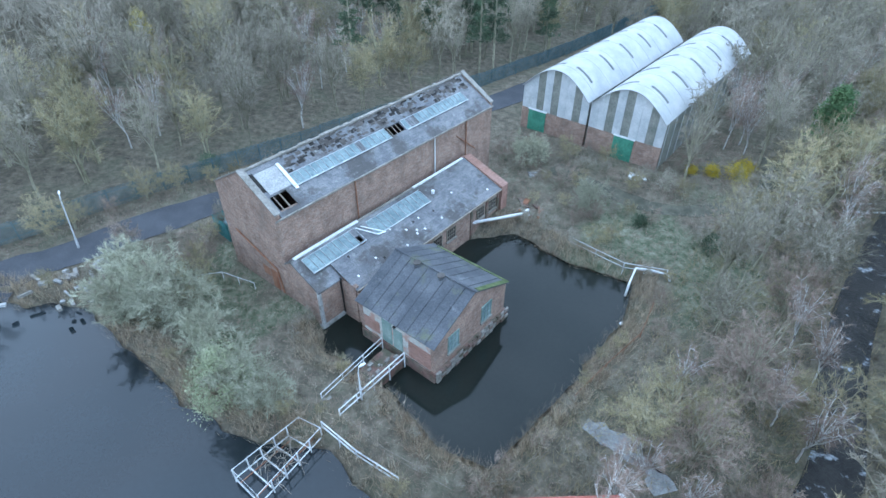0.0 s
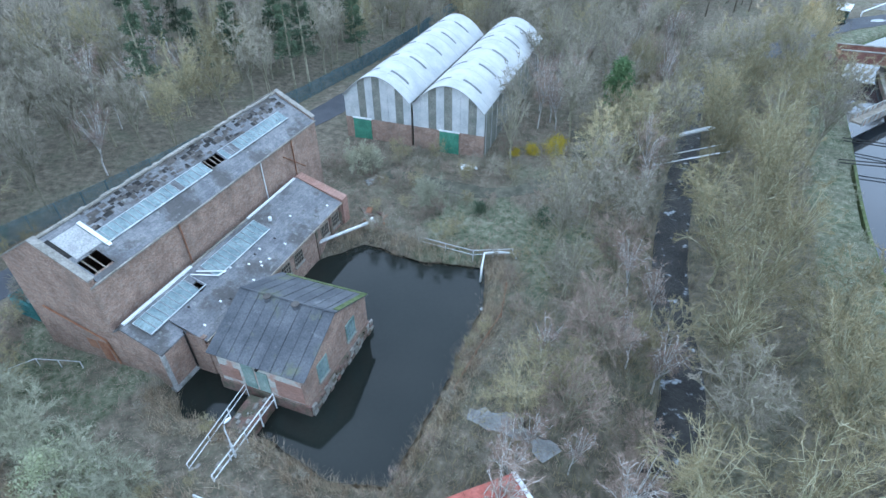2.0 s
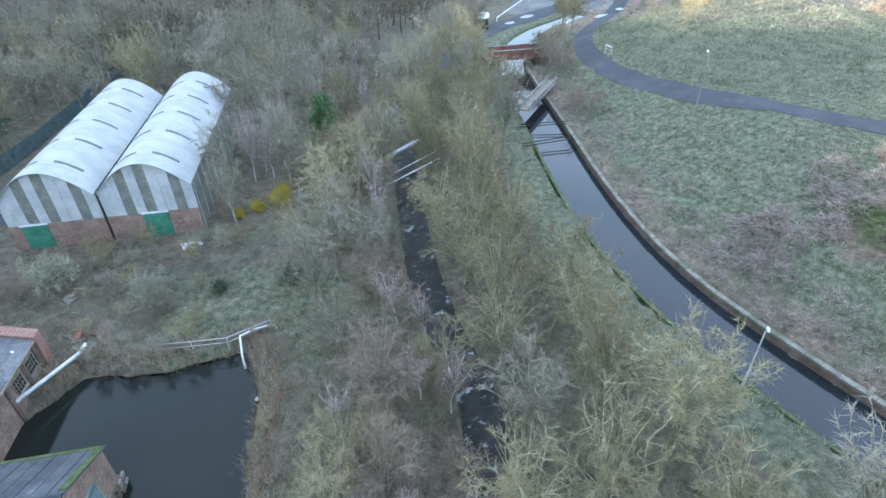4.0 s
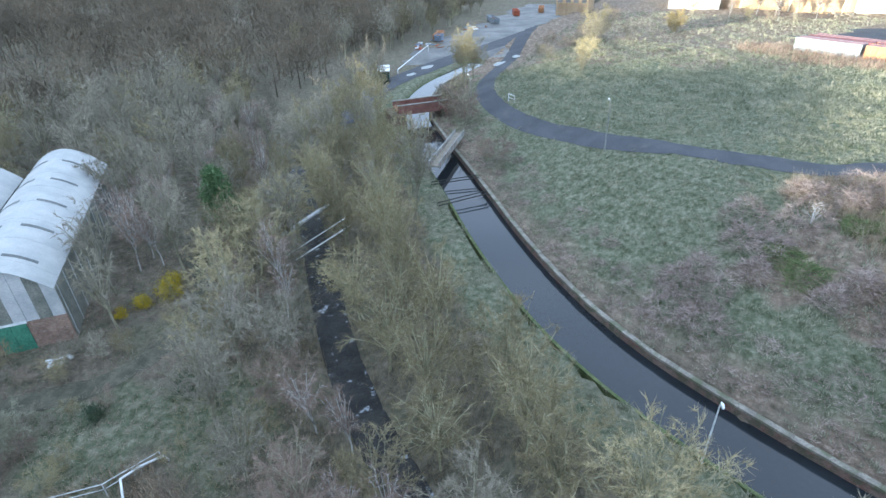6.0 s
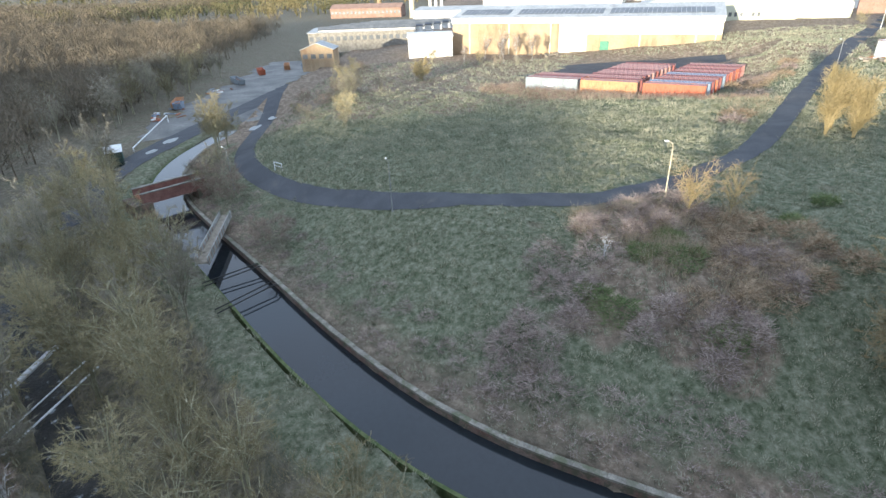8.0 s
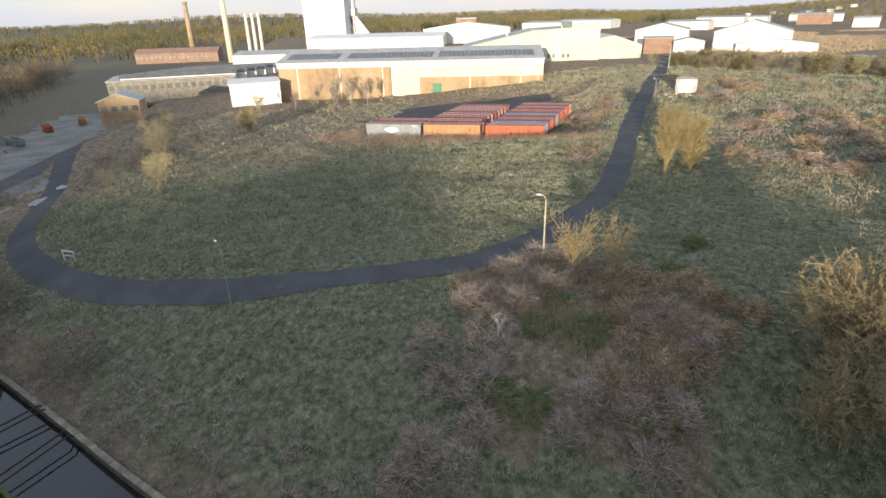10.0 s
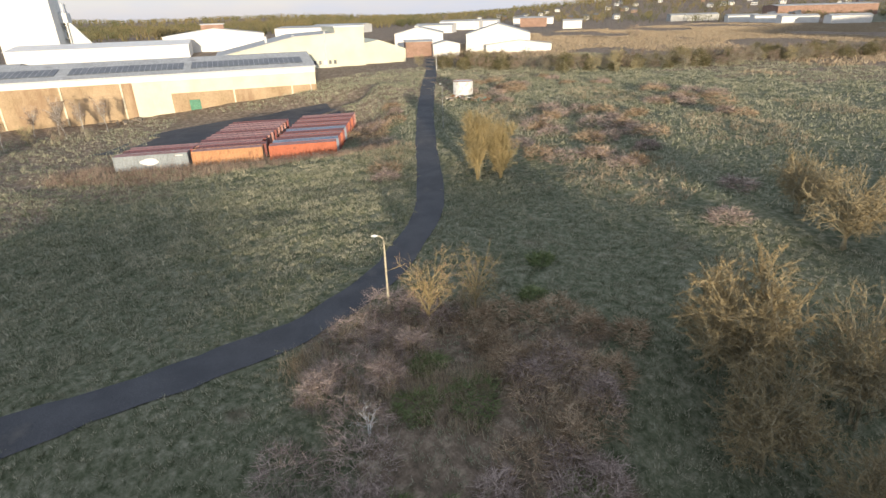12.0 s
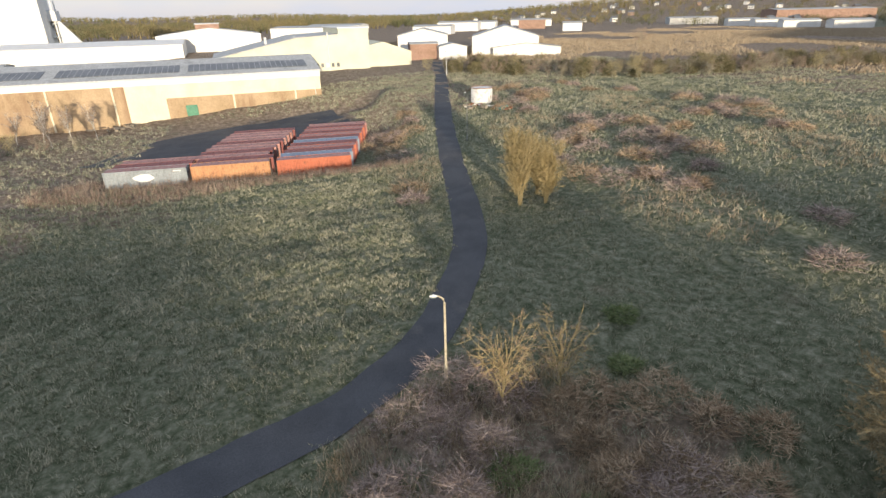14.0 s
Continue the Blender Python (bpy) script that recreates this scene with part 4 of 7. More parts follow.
    for y, z, hh in ((1.5, -5.9, 2.0), (2.6, -4.9, 0.9)):
        part("door", boxes((-0.03, 0.1, y, y + 0.9, z, z + hh)), RUST, root, "rust red boarded opening")
    part("string_course", boxes((-0.03, ln + 0.03, -0.05, 0, ev - 0.5, ev - 0.35)), STONE, root)
    return root


def annex():
    root = thing("mill_annex", "single storey brick annex with slate roof and skylights", "building", MILL)
    part("wall", prism(bmesh.new(), [(-3.9, -7.6), (-0.02, -7.6), (-0.02, -2.2), (-0.9, -1.62), (-3.9, -3.05)], 0, 0.4), BRICK, root)
    part("wall", boxes((0.4, 2.3, -3.9, -3.5, -6.7, -3.05)), BRICK, root)
    part("wall", boxes((2.3, 2.7, -5.6, -3.5, -7.6, -3.15)), BRICK, root)
    part("wall", boxes((2.7, 22.3, -5.6, -5.2, -7.6, -3.4)), BRICK, root)
    part("end_wall", prism(bmesh.new(), [(-5.9, -7.4), (-0.02, -7.4), (-0.02, -2.0), (-0.9, -1.4), (-5.9, -3.1)], 22.3, 23.3), PINK_BRICK, root, "red brick end wall with parapet")
    part("plinth", boxes((-0.1, 2.3, -4.0, -3.45, -8.0, -6.7)), CONCRETE, root)
    part("corner_post", boxes((-0.06, 0.2, -3.97, -3.72, -7.4, -3.1)), CONCRETE, root, "pale corner post")
    part("sill_beam", boxes((0.2, 2.3, -3.98, -3.85, -6.95, -6.6)), CONCRETE, root)
    part("drain_pipe", tubes(([(2.2, -4.0, -2.9), (2.2, -4.05, -6.6)], 0.07)), DARK, root)

    def slope_a(u, f):
        return (u, -4.05 + 3.15 * f, -3.02 + 1.52 * f)

    def slope_b(u, f):
        return (u, -5.8 + 4.9 * f, -3.36 + 1.86 * f)

    part("roof", cells([-0.1, 2.35], [0, 1], slope_a, 0.12, set()), SLATE, root)
    part("roof", cells([2.35, 5.6, 6.3, 22.3], [0, 0.6, 0.78, 1], slope_b, 0.12, {(1, 1)}), SLATE, root)
    part("roof", sheet([(-0.1, -0.02, -2.1), (22.3, -0.02, -2.1), (22.3, -0.9, -1.5), (-0.1, -0.9, -1.5)], 0.1), SLATE, root)
    skylight(root, slope_b, 0.7, 6.4, 0.62, 0.92, 9, (8,))
    skylight(root, slope_b, 7.6, 14.6, 0.58, 0.90, 11)
    part("ridge_flashing", boxes((0.3, 7.2, -1.02, -0.74, -1.5, -1.38)), WHITE_METAL, root, "white ridge flashing")
    part("ridge_flashing", boxes((7.2, 14.4, -0.98, -0.82, -1.5, -1.4)), STONE, root)
    part("ridge_flashing", boxes((14.4, 22.0, -1.02, -0.78, -1.5, -1.38)), WHITE_METAL, root, "white ridge flashing")
    for k in range(22):
        part("rafter_end", tubes(([(0.6 + k * 0.62, -0.75, -1.5), (0.35 + k * 0.62, -0.1, -1.98)], 0.03), sides=4), STONE, root)
    up = Vector((0, 0, 0.12))
    part("broken_frame", tubes(*[([Vector(slope_b(a, b)) + up, Vector(slope_b(c, d)) + up], 0.06) for a, b, c, d in ((6.5, 0.9, 7.6, 0.6), (7.0, 0.88, 8.4, 0.55), (7.6, 0.6, 8.4, 0.55))], sides=4), WHITE_METAL, root, "fallen white skylight frame")
    rng = np.random.default_rng(8)
    for _ in range(16):
        u, f = rng.uniform(3, 21), rng.uniform(0.08, 0.55)
        part("slipped_slate", patch(slope_b, u, u + 0.16, f, f + 0.04, 0.03, 0.02), WHITE_METAL if rng.uniform() < 0.7 else DARK, root)
    part("vent", tubes(([slope_b(15.6, 0.7), Vector(slope_b(15.6, 0.7)) + Vector((0, 0, 0.35))], 0.18)), WHITE_METAL, root, "white roof vent")
    for u in (11.8, 13.8, 18.4, 20.4):
        window(root, pose(u, -5.63, -5.2), 1.2, 1.2, 4, 3, TIMBER, DARK)
    for u in (17.4, 19.9, 21.8):
        part("pier", boxes((u, u + 0.3, -5.72, -5.58, -7.4, -3.5)), BRICK_WET, root)
    part("fascia", boxes((2.4, 22.3, -5.9, -5.8, -3.5, -3.34)), TIMBER, root)
    return root


def pump_house():
    root = thing("pump_house", "small brick pump house standing in the pond", "building", MILL)
    u0, u1, w0, w1, ev, rd = 1.6, 10.5, -14.4, -6.8, -3.05, -0.95
    t = 0.35
    part("wall", boxes((u0, u0 + t, w0 + t, w1 - t, -6.0, ev)), RENDERED, root, "brick wall with patches of pale paint")
    part("wall", boxes((u1 - t, u1, w0 + t, w1 - t, -6.0, ev)), BRICK, root)
    mid = (u0 + u1) / 2
    for y in (w0, w1 - t):
        part("gable_wall", prism(bmesh.new(), [(u0, -6.0), (u1, -6.0), (u1, ev), (mid, rd - 0.1), (u0, ev)], y, y + t, "y"), BRICK, root)

    def left(w, f):
        return (u0 - 0.28 + (mid - u0 + 0.28) * f, w, ev - 0.12 + (rd - ev + 0.12) * f)

    def right(w, f):
        return (u1 + 0.28 - (u1 - mid + 0.28) * f, w, ev - 0.12 + (rd - ev + 0.12) * f)

    for at in (left, right):
        edges = np.linspace(w0 - 0.2, w1 + 0.25, 10)
        for k in range(9):
            part("roof_sheet", patch(at, edges[k], edges[k + 1] - 0.025, 0, 1, 0.0 + 0.018 * (k % 2), 0.07), FELT, root)
        for k in range(1, 9):
            part("batten", tubes(([Vector(at(edges[k], 0.0)) + Vector((0, 0, 0.03)), Vector(at(edges[k], 1)) + Vector((0, 0, 0.03))], 0.028), sides=4), FELT, root)
    part("ridge_cap", tubes(([(mid, w0 - 0.2, rd + 0.02), (mid, w1 + 0.2, rd + 0.02)], 0.1)), FELT, root)
    part("moss_edge", patch(right, w0 - 0.15, w1 - 0.4, 0.0, 0.07, 0.05), MOSS, root, "green moss along the eave")
    part("moss_edge", patch(right, w0 - 0.2, w0 + 0.25, 0.05, 0.9, 0.05), MOSS, root, "green moss along the verge")
    for w in (-9.2, -11.6):
        vent = new("roof_vent")
        vent.parent = root
        p = Vector(left(w, 0.93))
        part("collar", tubes(([p - Vector((0, 0, 0.1)), p + Vector((0, 0, 0.25))], 0.24), sides=12), FELT, vent)
        part("cap", tubes(([p + Vector((0, 0, 0.28)), p + Vector((0, 0, 0.36))], 0.3), sides=12), BARE, vent)
    part("plinth", boxes((u0 - 0.12, u1 + 0.12, w0 - 0.12, w1 - 0.1, -8.2, -6.0)), BRICK_WET, root, "damp mossy brick plinth in the water")
    rng = np.random.default_rng(4)
    k = 0
    for x in np.arange(u0, u1, 0.55):
        for z in (-6.05, -6.4, -6.75, -7.1):
            d = rng.uniform(0.05, 0.2)
            part("stone", boxes((x + rng.uniform(0, 0.06), x + 0.5, w0 - 0.12 - d, w0 - 0.1, z - 0.3, z + rng.uniform(-0.03, 0.03))), STONE if rng.uniform() < 0.5 else BRICK_WET, root)
    for u in (3.2, 7.3):
        window(root, pose(u, w0 - 0.03, -5.1), 1.15, 1.55, 3, 3, TURQUOISE, GLASS)
    part("door", boxes((u0 - 0.06, u0 + 0.02, -11.3, -10.4, -5.9, -3.9)), TURQUOISE, root, "faded turquoise plank door")
    part("panel", boxes((u0 - 0.05, u0 + 0.02, -10.2, -9.2, -5.9, -3.6)), TURQUOISE, root, "boarded opening in pale green paint")
    part("red_panel", boxes((u0 - 0.03, u0 + 0.02, -14.1, -11.9, -5.9, -4.2)), PINK_BRICK, root, "newer red brick infill")
    part("red_panel", boxes((u0 - 0.03, u0 + 0.02, -8.9, -7.2, -5.6, -4.4)), PINK_BRICK, root)
    part("bulkhead_lamp", tubes(([(u0 - 0.02, -10.6, -3.6), (u0 - 0.2, -10.6, -3.6)], 0.13)), DARK, root)
    part("link_wall", boxes((2.4, 9.8, -6.9, -5.62, -8.0, -3.7)), BRICK, root)
    return root


BARN_SLOT = mat("dirty skylight sheet", (0.09, 0.10, 0.10), (0.14, 0.15, 0.14), 1.0, 6, 0.5)


def barn(u, w, width, ln, doors):
    root = thing("arched_barn", "white corrugated barn with a curved roof and brick base", "barn", MILL @ pose(u, w, 0), "two arched barns")
    ev, rise, k = -0.3, 3.4, 18

    def arch(a, lift=0.0):
        return (-width / 2 + width / 2 * a, ev + lift + rise * (math.cos(a * 1.1) - math.cos(1.1)) * 1.55)

    arc = [arch(-1 + 2 * i / k) for i in range(k + 1)]
    n = 15
    for j in range(n):
        x0, x1 = -0.3 + (ln + 0.6) * j / n, -0.3 + (ln + 0.6) * (j + 1) / n
        part("roof_sheet", prism(bmesh.new(), [(p[0], p[1] + 0.012 * (j % 2)) for p in arc] + [(p[0], p[1] - 0.08) for p in arc[::-1]], x0, x1 - 0.02), BARN_ROOF, root)
    for j in range(5):
        x = 2.4 + j * (ln - 4.2) / 4.4
        for a0, a1 in ((-0.72, -0.22), (0.12, 0.62)):
            q = [arch(a0 + (a1 - a0) * i / 6, 0.045) for i in range(7)]
            part("roof_light", prism(bmesh.new(), q + [(p[0], p[1] - 0.04) for p in q[::-1]], x, x + 0.42), BARN_SLOT, root, "dark grimy roof light")
    for x in (0, ln - 0.2):
        n2 = 9
        for j in range(n2):
            y0, y1 = -width * (1 - j / n2), -width * (1 - (j + 1) / n2)
            top = [arch(2 * (y + width) / width - 1, -0.1) for y in (y0 + 0.01, (y0 + y1) / 2, y1 - 0.01)]
            part("cladding_sheet", prism(bmesh.new(), [(y0 + 0.01, -3.2), (y1 - 0.01, -3.2)] + top[::-1], x - 0.02 * (j % 2), x + 0.1), MOSSY_CLAD if j in (1, 4, 6) else BARN_CLAD, root)
        part("brick_base", boxes((x - 0.05, x + 0.3, -width, 0, -7, -3.2)), BRICK, root)
    for y in (-width, -0.15):
        part("side_wall", boxes((0.2, ln - 0.2, y, y + 0.15, -7, ev)), MOSSY_CLAD, root)
        for x in np.arange(0.6, ln, 2.4):
            part("stanchion", boxes((x, x + 0.12, y - 0.05 if y < -1 else y + 0.15, y if y < -1 else y + 0.2, -6.6, ev - 0.1)), BARN_CLAD, root)
    for y in doors:
        door = part("door", boxes((-0.14, -0.05, y, y + 1.25, -6.2, -3.3), (-0.14, -0.05, y + 1.27, y + 2.5, -6.2, -3.3)), GREEN_PAINT, root, "green painted steel double door")
        part("lintel", boxes((-0.12, 0, y - 0.1, y + 2.6, -3.3, -3.1)), WHITE_METAL, root)
        part("ledge", boxes((-0.17, -0.14, y, y + 2.5, -4.2, -4.1), (-0.17, -0.14, y, y + 2.5, -5.6, -5.5)), GREEN_PAINT, door)
    return root


mill_hall()
annex()
pump_house()
barn(40.9, 3.8, 9.2, 30, (-3.6,))
barn(40.9, -5.7, 9.2, 31, (-6.0,))


# ---- rails, dock and pipes round the pond ----
RAIL = mat("pale galvanised rail", (0.50, 0.52, 0.52), (0.62, 0.64, 0.63), 2.0, 9, 0.5, 0.1)


def railing(points, height, label, rails=(0.5, 1.0), gap=2.0, r=0.035, material=None):
    """Posts and rails along a line, standing on the given feet."""
    root = thing("railing", label, "railing", group="railings round the ponds")
    pts = [Vector(p) for p in points]
    for f in rails:
        part("rail", tubes(([p + Vector((0, 0, height * f)) for p in pts], r)), material or RAIL, root)
    for a, b in zip(pts, pts[1:]):
        n = max(1, round((b - a).length / gap))
        for k in range(n + (b == pts[-1])):
            p = a.lerp(b, k / n)
            part("post", tubes(([p - Vector((0, 0, 0.5)), p + Vector((0, 0, height))], r * 1.1)), material or RAIL, root)
    return root


railing([(-8.4, 23.6, -6.4), (-4.6, 28.6, -6.1)], 1.0, "thin metal railing along the walkway", gap=1.8)
railing([(-6.9, 22.2, -6.4), (-2.8, 27.0, -6.1)], 1.1, "white metal railing along the walkway", gap=1.5, r=0.05)
railing([(-6.9, 22.2, -6.4), (-3.6, 19.4, -6.4), (0.8, 16.9, -6.4), (4.2, 17.4, -6.4), (7.5, 20.5, -6.4)], 1.0, "low wire railing along the bank", r=0.016, gap=2.4, material=TIMBER)
railing([(-8.0, 21.4, -6.5), (-5.4, 19.3, -6.5), (-2.6, 17.5, -6.5)], 1.0, "white metal handrail along the lake bank", r=0.05)
railing([(9.5, 24.0, -6.5), (12.2, 26.6, -6.4), (15.6, 29.6, -6.2), (17.6, 33, -6.2)], 0.7, "rusty pipe rail along the pond bank", rails=(1.0,), r=0.03, material=RUST)
railing([(12.2, 41.9, -6.3), (14.3, 39.9, -6.3), (16.4, 38.0, -6.3), (20.0, 37.0, -6.3)], 1.0, "white railing at the pond corner", r=0.035)
railing([(-24, 35.2, -6.2), (-19.4, 36.4, -6.2), (-16.2, 35.0, -6.2)], 0.9, "thin railing in the grass by the mill", rails=(1.0,), r=0.03)


def walkway():
    root = thing("walkway", "mossy stone and concrete walkway to the pump house", "walkway", MILL)
    a, b = to_mill(-7.6, 22.9), to_mill(-3.7, 27.9)
    bm = bmesh.new()
    d = Vector((b[0] - a[0], b[1] - a[1], 0))
    n = d.normalized()
    s = Vector((-n.y, n.x, 0)) * 0.95
    for k in range(9):
        p, q = Vector((a[0], a[1], 0)) + d * (k / 9), Vector((a[0], a[1], 0)) + d * ((k + 0.97) / 9)
        low, high = -7.9, -6.15 + 0.03 * (k % 2)
        vs = [bm.verts.new((v.x, v.y, z)) for z in (low, high) for v in (p - s, q - s, q + s, p + s)]
        for f in ((0, 3, 2, 1), (4, 5, 6, 7), (0, 1, 5, 4), (1, 2, 6, 5), (2, 3, 7, 6), (3, 0, 4, 7)):
            bm.faces.new([vs[i] for i in f])
    part("deck", bm, BRICK_WET, root)
    rng = np.random.default_rng(6)
    for k in range(22):
        f = rng.uniform(0, 1)
        p = Vector((a[0], a[1], 0)) + d * f + s * rng.uniform(-1, 1)
        r = rng.uniform(0.06, 0.2)
        part("stone", boxes((p.x - r, p.x + r, p.y - r * 0.7, p.y + r * 0.7, -6.15, -6.05 + r * 0.5)), STONE, root)
    return root


def intake_dock():
    """An old screen frame standing out into the lake."""
    root = thing("intake_frame", "rusting white steel screen frame standing in the lake", "frame")
    c = [Vector(p) for p in ((-8.0, 21.0, 0), (-9.6, 21.8, 0), (-12.9, 18.0, 0), (-10.9, 16.4, 0))]
    for z, r in ((-6.6, 0.05), (-5.6, 0.03)):
        part("beam", tubes(([p + Vector((0, 0, z)) for p in (*c, c[0])], r)), RAIL, root)
    for k in range(6):
        f = k / 5
        p, q = c[0].lerp(c[3], f), c[1].lerp(c[2], f)
        part("post", tubes(([p + Vector((0, 0, -8)), p + Vector((0, 0, -5.6))], 0.05)), RAIL, root)
        part("post", tubes(([q + Vector((0, 0, -8)), q + Vector((0, 0, -5.6))], 0.05)), RAIL, root)
        part("cross_beam", tubes(([p + Vector((0, 0, -6.6)), q + Vector((0, 0, -6.6))], 0.05)), RAIL, root)
    for f in (0.2, 0.8):
        part("rail", tubes(([c[0].lerp(c[1], f) + Vector((0, 0, -6.58)), c[3].lerp(c[2], f) + Vector((0, 0, -6.58))], 0.035)), RUST, root)
    rng = np.random.default_rng(3)
    bm = bmesh.new()
    for _ in range(60):
        p = c[0].lerp(c[3], rng.uniform(0.1, 0.9)).lerp(c[1].lerp(c[2], rng.uniform(0.1, 0.9)), rng.uniform(0, 1))
        e = p + Vector((rng.normal(0, 0.7), rng.normal(0, 0.7), 0))
        tube(bm, [p + Vector((0, 0, -6.55)), p.lerp(e, 0.5) + Vector((0, 0, -6.1)), e + Vector((0, 0, -6.4))], [0.025, 0.02, 0.008], 3, False)
    part("driftwood", bm, TIMBER, root, "tangled grey driftwood caught in the frame")
    return root


walkway()
intake_dock()


def pipe_thing(points, r, label, material, name="pipe"):
    root = thing(name, label, "pipe")
    part("tube", tubes((points, r), sides=8), material, root, smooth=True)
    for p in (points[0], points[-1]):
        p = Vector(p)
        part("flange", tubes(([p - Vector((0, 0, 0.05)), p + Vector((0, 0, 0.05))], r * 1.5), sides=8), material, root)
    return root


x0, y0 = from_mill(18.0, -5.6)
x1, y1 = from_mill(22.6, -8.3)
pipe_thing([(x0, y0, -5.3), (x1, y1, -5.5), (x1 + 0.6, y1 + 0.3, -5.2), (x1 + 0.8, y1 + 0.5, -5.9)], 0.16, "white discharge pipe from the annex to the bank", WHITE_METAL)
pipe_thing([(16.1, 35.4, -7.3), (16.4, 35.9, -5.9), (17.3, 37.4, -5.4), (18.6, 37.2, -5.45), (20.0, 36.7, -5.6), (20.2, 36.4, -6.2)], 0.09, "white bent pipe rising out of the pond", WHITE_METAL)
buoy = thing("buoy", "small white float on the dark pond", "buoy", pose(14.9, 32.0, -7.0))
part("ball", tubes(([(0, 0, -0.1), (0, 0, 0.0), (0, 0, 0.12), (0, 0, 0.2)], [0.06, 0.15, 0.13, 0.04]), sides=10), WHITE_METAL, buoy, smooth=True)
part("ring", tubes(([(0, 0, 0.2), (0, 0, 0.28)], 0.03)), RAIL, buoy)


def lamp_post(x, y, height, arm, yaw, label, lean=(0, 0), material=None, group="path lamps", stout=1.0):
    material = material or CONCRETE
    s = stout
    root = thing("street_lamp", label, "street lamp", pose(x, y, ground_at(x, y), lean[0], lean[1], yaw), group)
    part("base", tubes(([(0, 0, -0.4), (0, 0, 1.3), (0, 0, 1.5)], [0.15 * s, 0.14 * s, 0.09 * s]), sides=8), material, root)
    part("pole", tubes(([(0, 0, 1.45), (0, 0, height - 0.3), (0.06, 0, height), (arm * 0.6, 0, height + 0.2), (arm, 0, height + 0.24)], [0.09 * s, 0.08 * s, 0.075 * s, 0.055 * s, 0.045 * s]), sides=8), material, root)
    head = part("lantern", tubes(([(arm - 0.1, 0, height + 0.22), (arm + 0.15, 0, height + 0.25), (arm + 0.42, 0, height + 0.22)], [0.05, 0.11, 0.06]), sides=8), WHITE_METAL, root, "pale lamp head")
    part("lens", boxes((arm + 0.02, arm + 0.35, -0.07, 0.07, height + 0.1, height + 0.16)), GLASS, head)
    return root


GREY_POST = mat("dull grey lamp paint", (0.22, 0.23, 0.23), (0.30, 0.31, 0.30), 1.2, 8)
POST = stained(mat("ochre concrete post", (0.42, 0.38, 0.28), (0.52, 0.47, 0.35), 1.2, 8), (0.25, 0.23, 0.18), 1.5, 0.52, 0.66)
lamp_post(75.3, -9.0, 6.6, 0.55, 55, "tall ochre concrete street lamp beside the asphalt path", material=POST)
lamp_post(77.8, 22.6, 6.4, 0.7, 30, "slender grey street lamp on the grass bank", material=GREY_POST, stout=0.6)
lamp_post(93.0, 50.5, 6.6, 0.7, 60, "slender grey street lamp by the canal bridge", material=GREY_POST, stout=0.6)
lamp_post(125.3, -51.3, 8.2, 0.7, 120, "grey street lamp half hidden by willow stems", material=GREY_POST, stout=0.6)
lamp_post(196, -100, 7, 0.8, 120, "pale street lamp beside the works road", material=RAIL)
lamp_post(-34.5, 40.6, 6.0, 0.5, 120, "leaning pale lamp post by the lane", (6, -10), RAIL, stout=0.7)
lamp_post(-5.6, 23.6, 3.2, 0.2, 40, "short grey lamp post beside the walkway", material=RAIL, stout=0.6)
lamp_post(36.1, 3.9, 5.4, 0.15, 200, "pale lamp post on the canal towpath", material=RAIL, stout=0.6)


def palisade():
    root = thing("palisade_fence", "weathered green steel palisade fence along the wood", "fence")
    p = resample(FENCE_LINE[1:], 2.75)
    bm = bmesh.new()
    for k in range(17):
        x = 0.1 + k * 0.16
        box(bm, x, x + 0.07, -0.02, 0.02, 0.05, 2.2 + 0.05 * (k % 2))
    box(bm, 0, 2.75, -0.05, -0.02, 0.5, 0.56)
    box(bm, 0, 2.75, -0.05, -0.02, 1.8, 1.86)
    panel = post = None
    post_bm = boxes((-0.05, 0.05, -0.12, -0.04, -0.3, 2.2))
    for a, b in zip(p, p[1:]):
        m = pose(a[0], a[1], ground_at(*a), 0, 0, math.degrees(math.atan2(b[1] - a[1], b[0] - a[0])))
        if panel is None:
            panel, post = part("panel", bm, FENCE, root), part("post", post_bm, FENCE, root)
            panel.matrix_local = post.matrix_local = m
        else:
            for src, nm in ((panel, "panel"), (post, "post")):
                o = new(nm, src.data)
                o.parent, o.matrix_local = root, m
                if nm == "panel":
                    tagged(o, kind="stuff")
    return root


palisade()


def teal_cage():
    root = thing("storage_cage", "teal steel palisade cage with a pale tank inside", "cage", pose(-20.4, 41.6, -6.0, 0, 0, 48))
    for y in (0, 2.6):
        part("panel", boxes(*[(0.14 * k, 0.14 * k + 0.08, y, y + 0.03, 0, 2.0) for k in range(19)], (0, 2.7, y + 0.03, y + 0.06, 0.4, 0.47), (0, 2.7, y + 0.03, y + 0.06, 1.6, 1.67)), TEAL, root)
    for x in (0, 2.65):
        part("panel", boxes(*[(x, x + 0.03, 0.14 * k, 0.14 * k + 0.08, 0, 2.0) for k in range(19)], (x - 0.03, x, 0, 2.6, 1.6, 1.67)), TEAL, root)
    part("tank", tubes(([(1.3, 1.3, 0), (1.3, 1.3, 1.5), (1.3, 1.3, 1.7)], [0.85, 0.85, 0.4]), sides=14), mat("blue grey tank", (0.30, 0.42, 0.45), (0.38, 0.50, 0.52), 1.5, 6), root, "pale blue tank")
    return root


teal_cage()


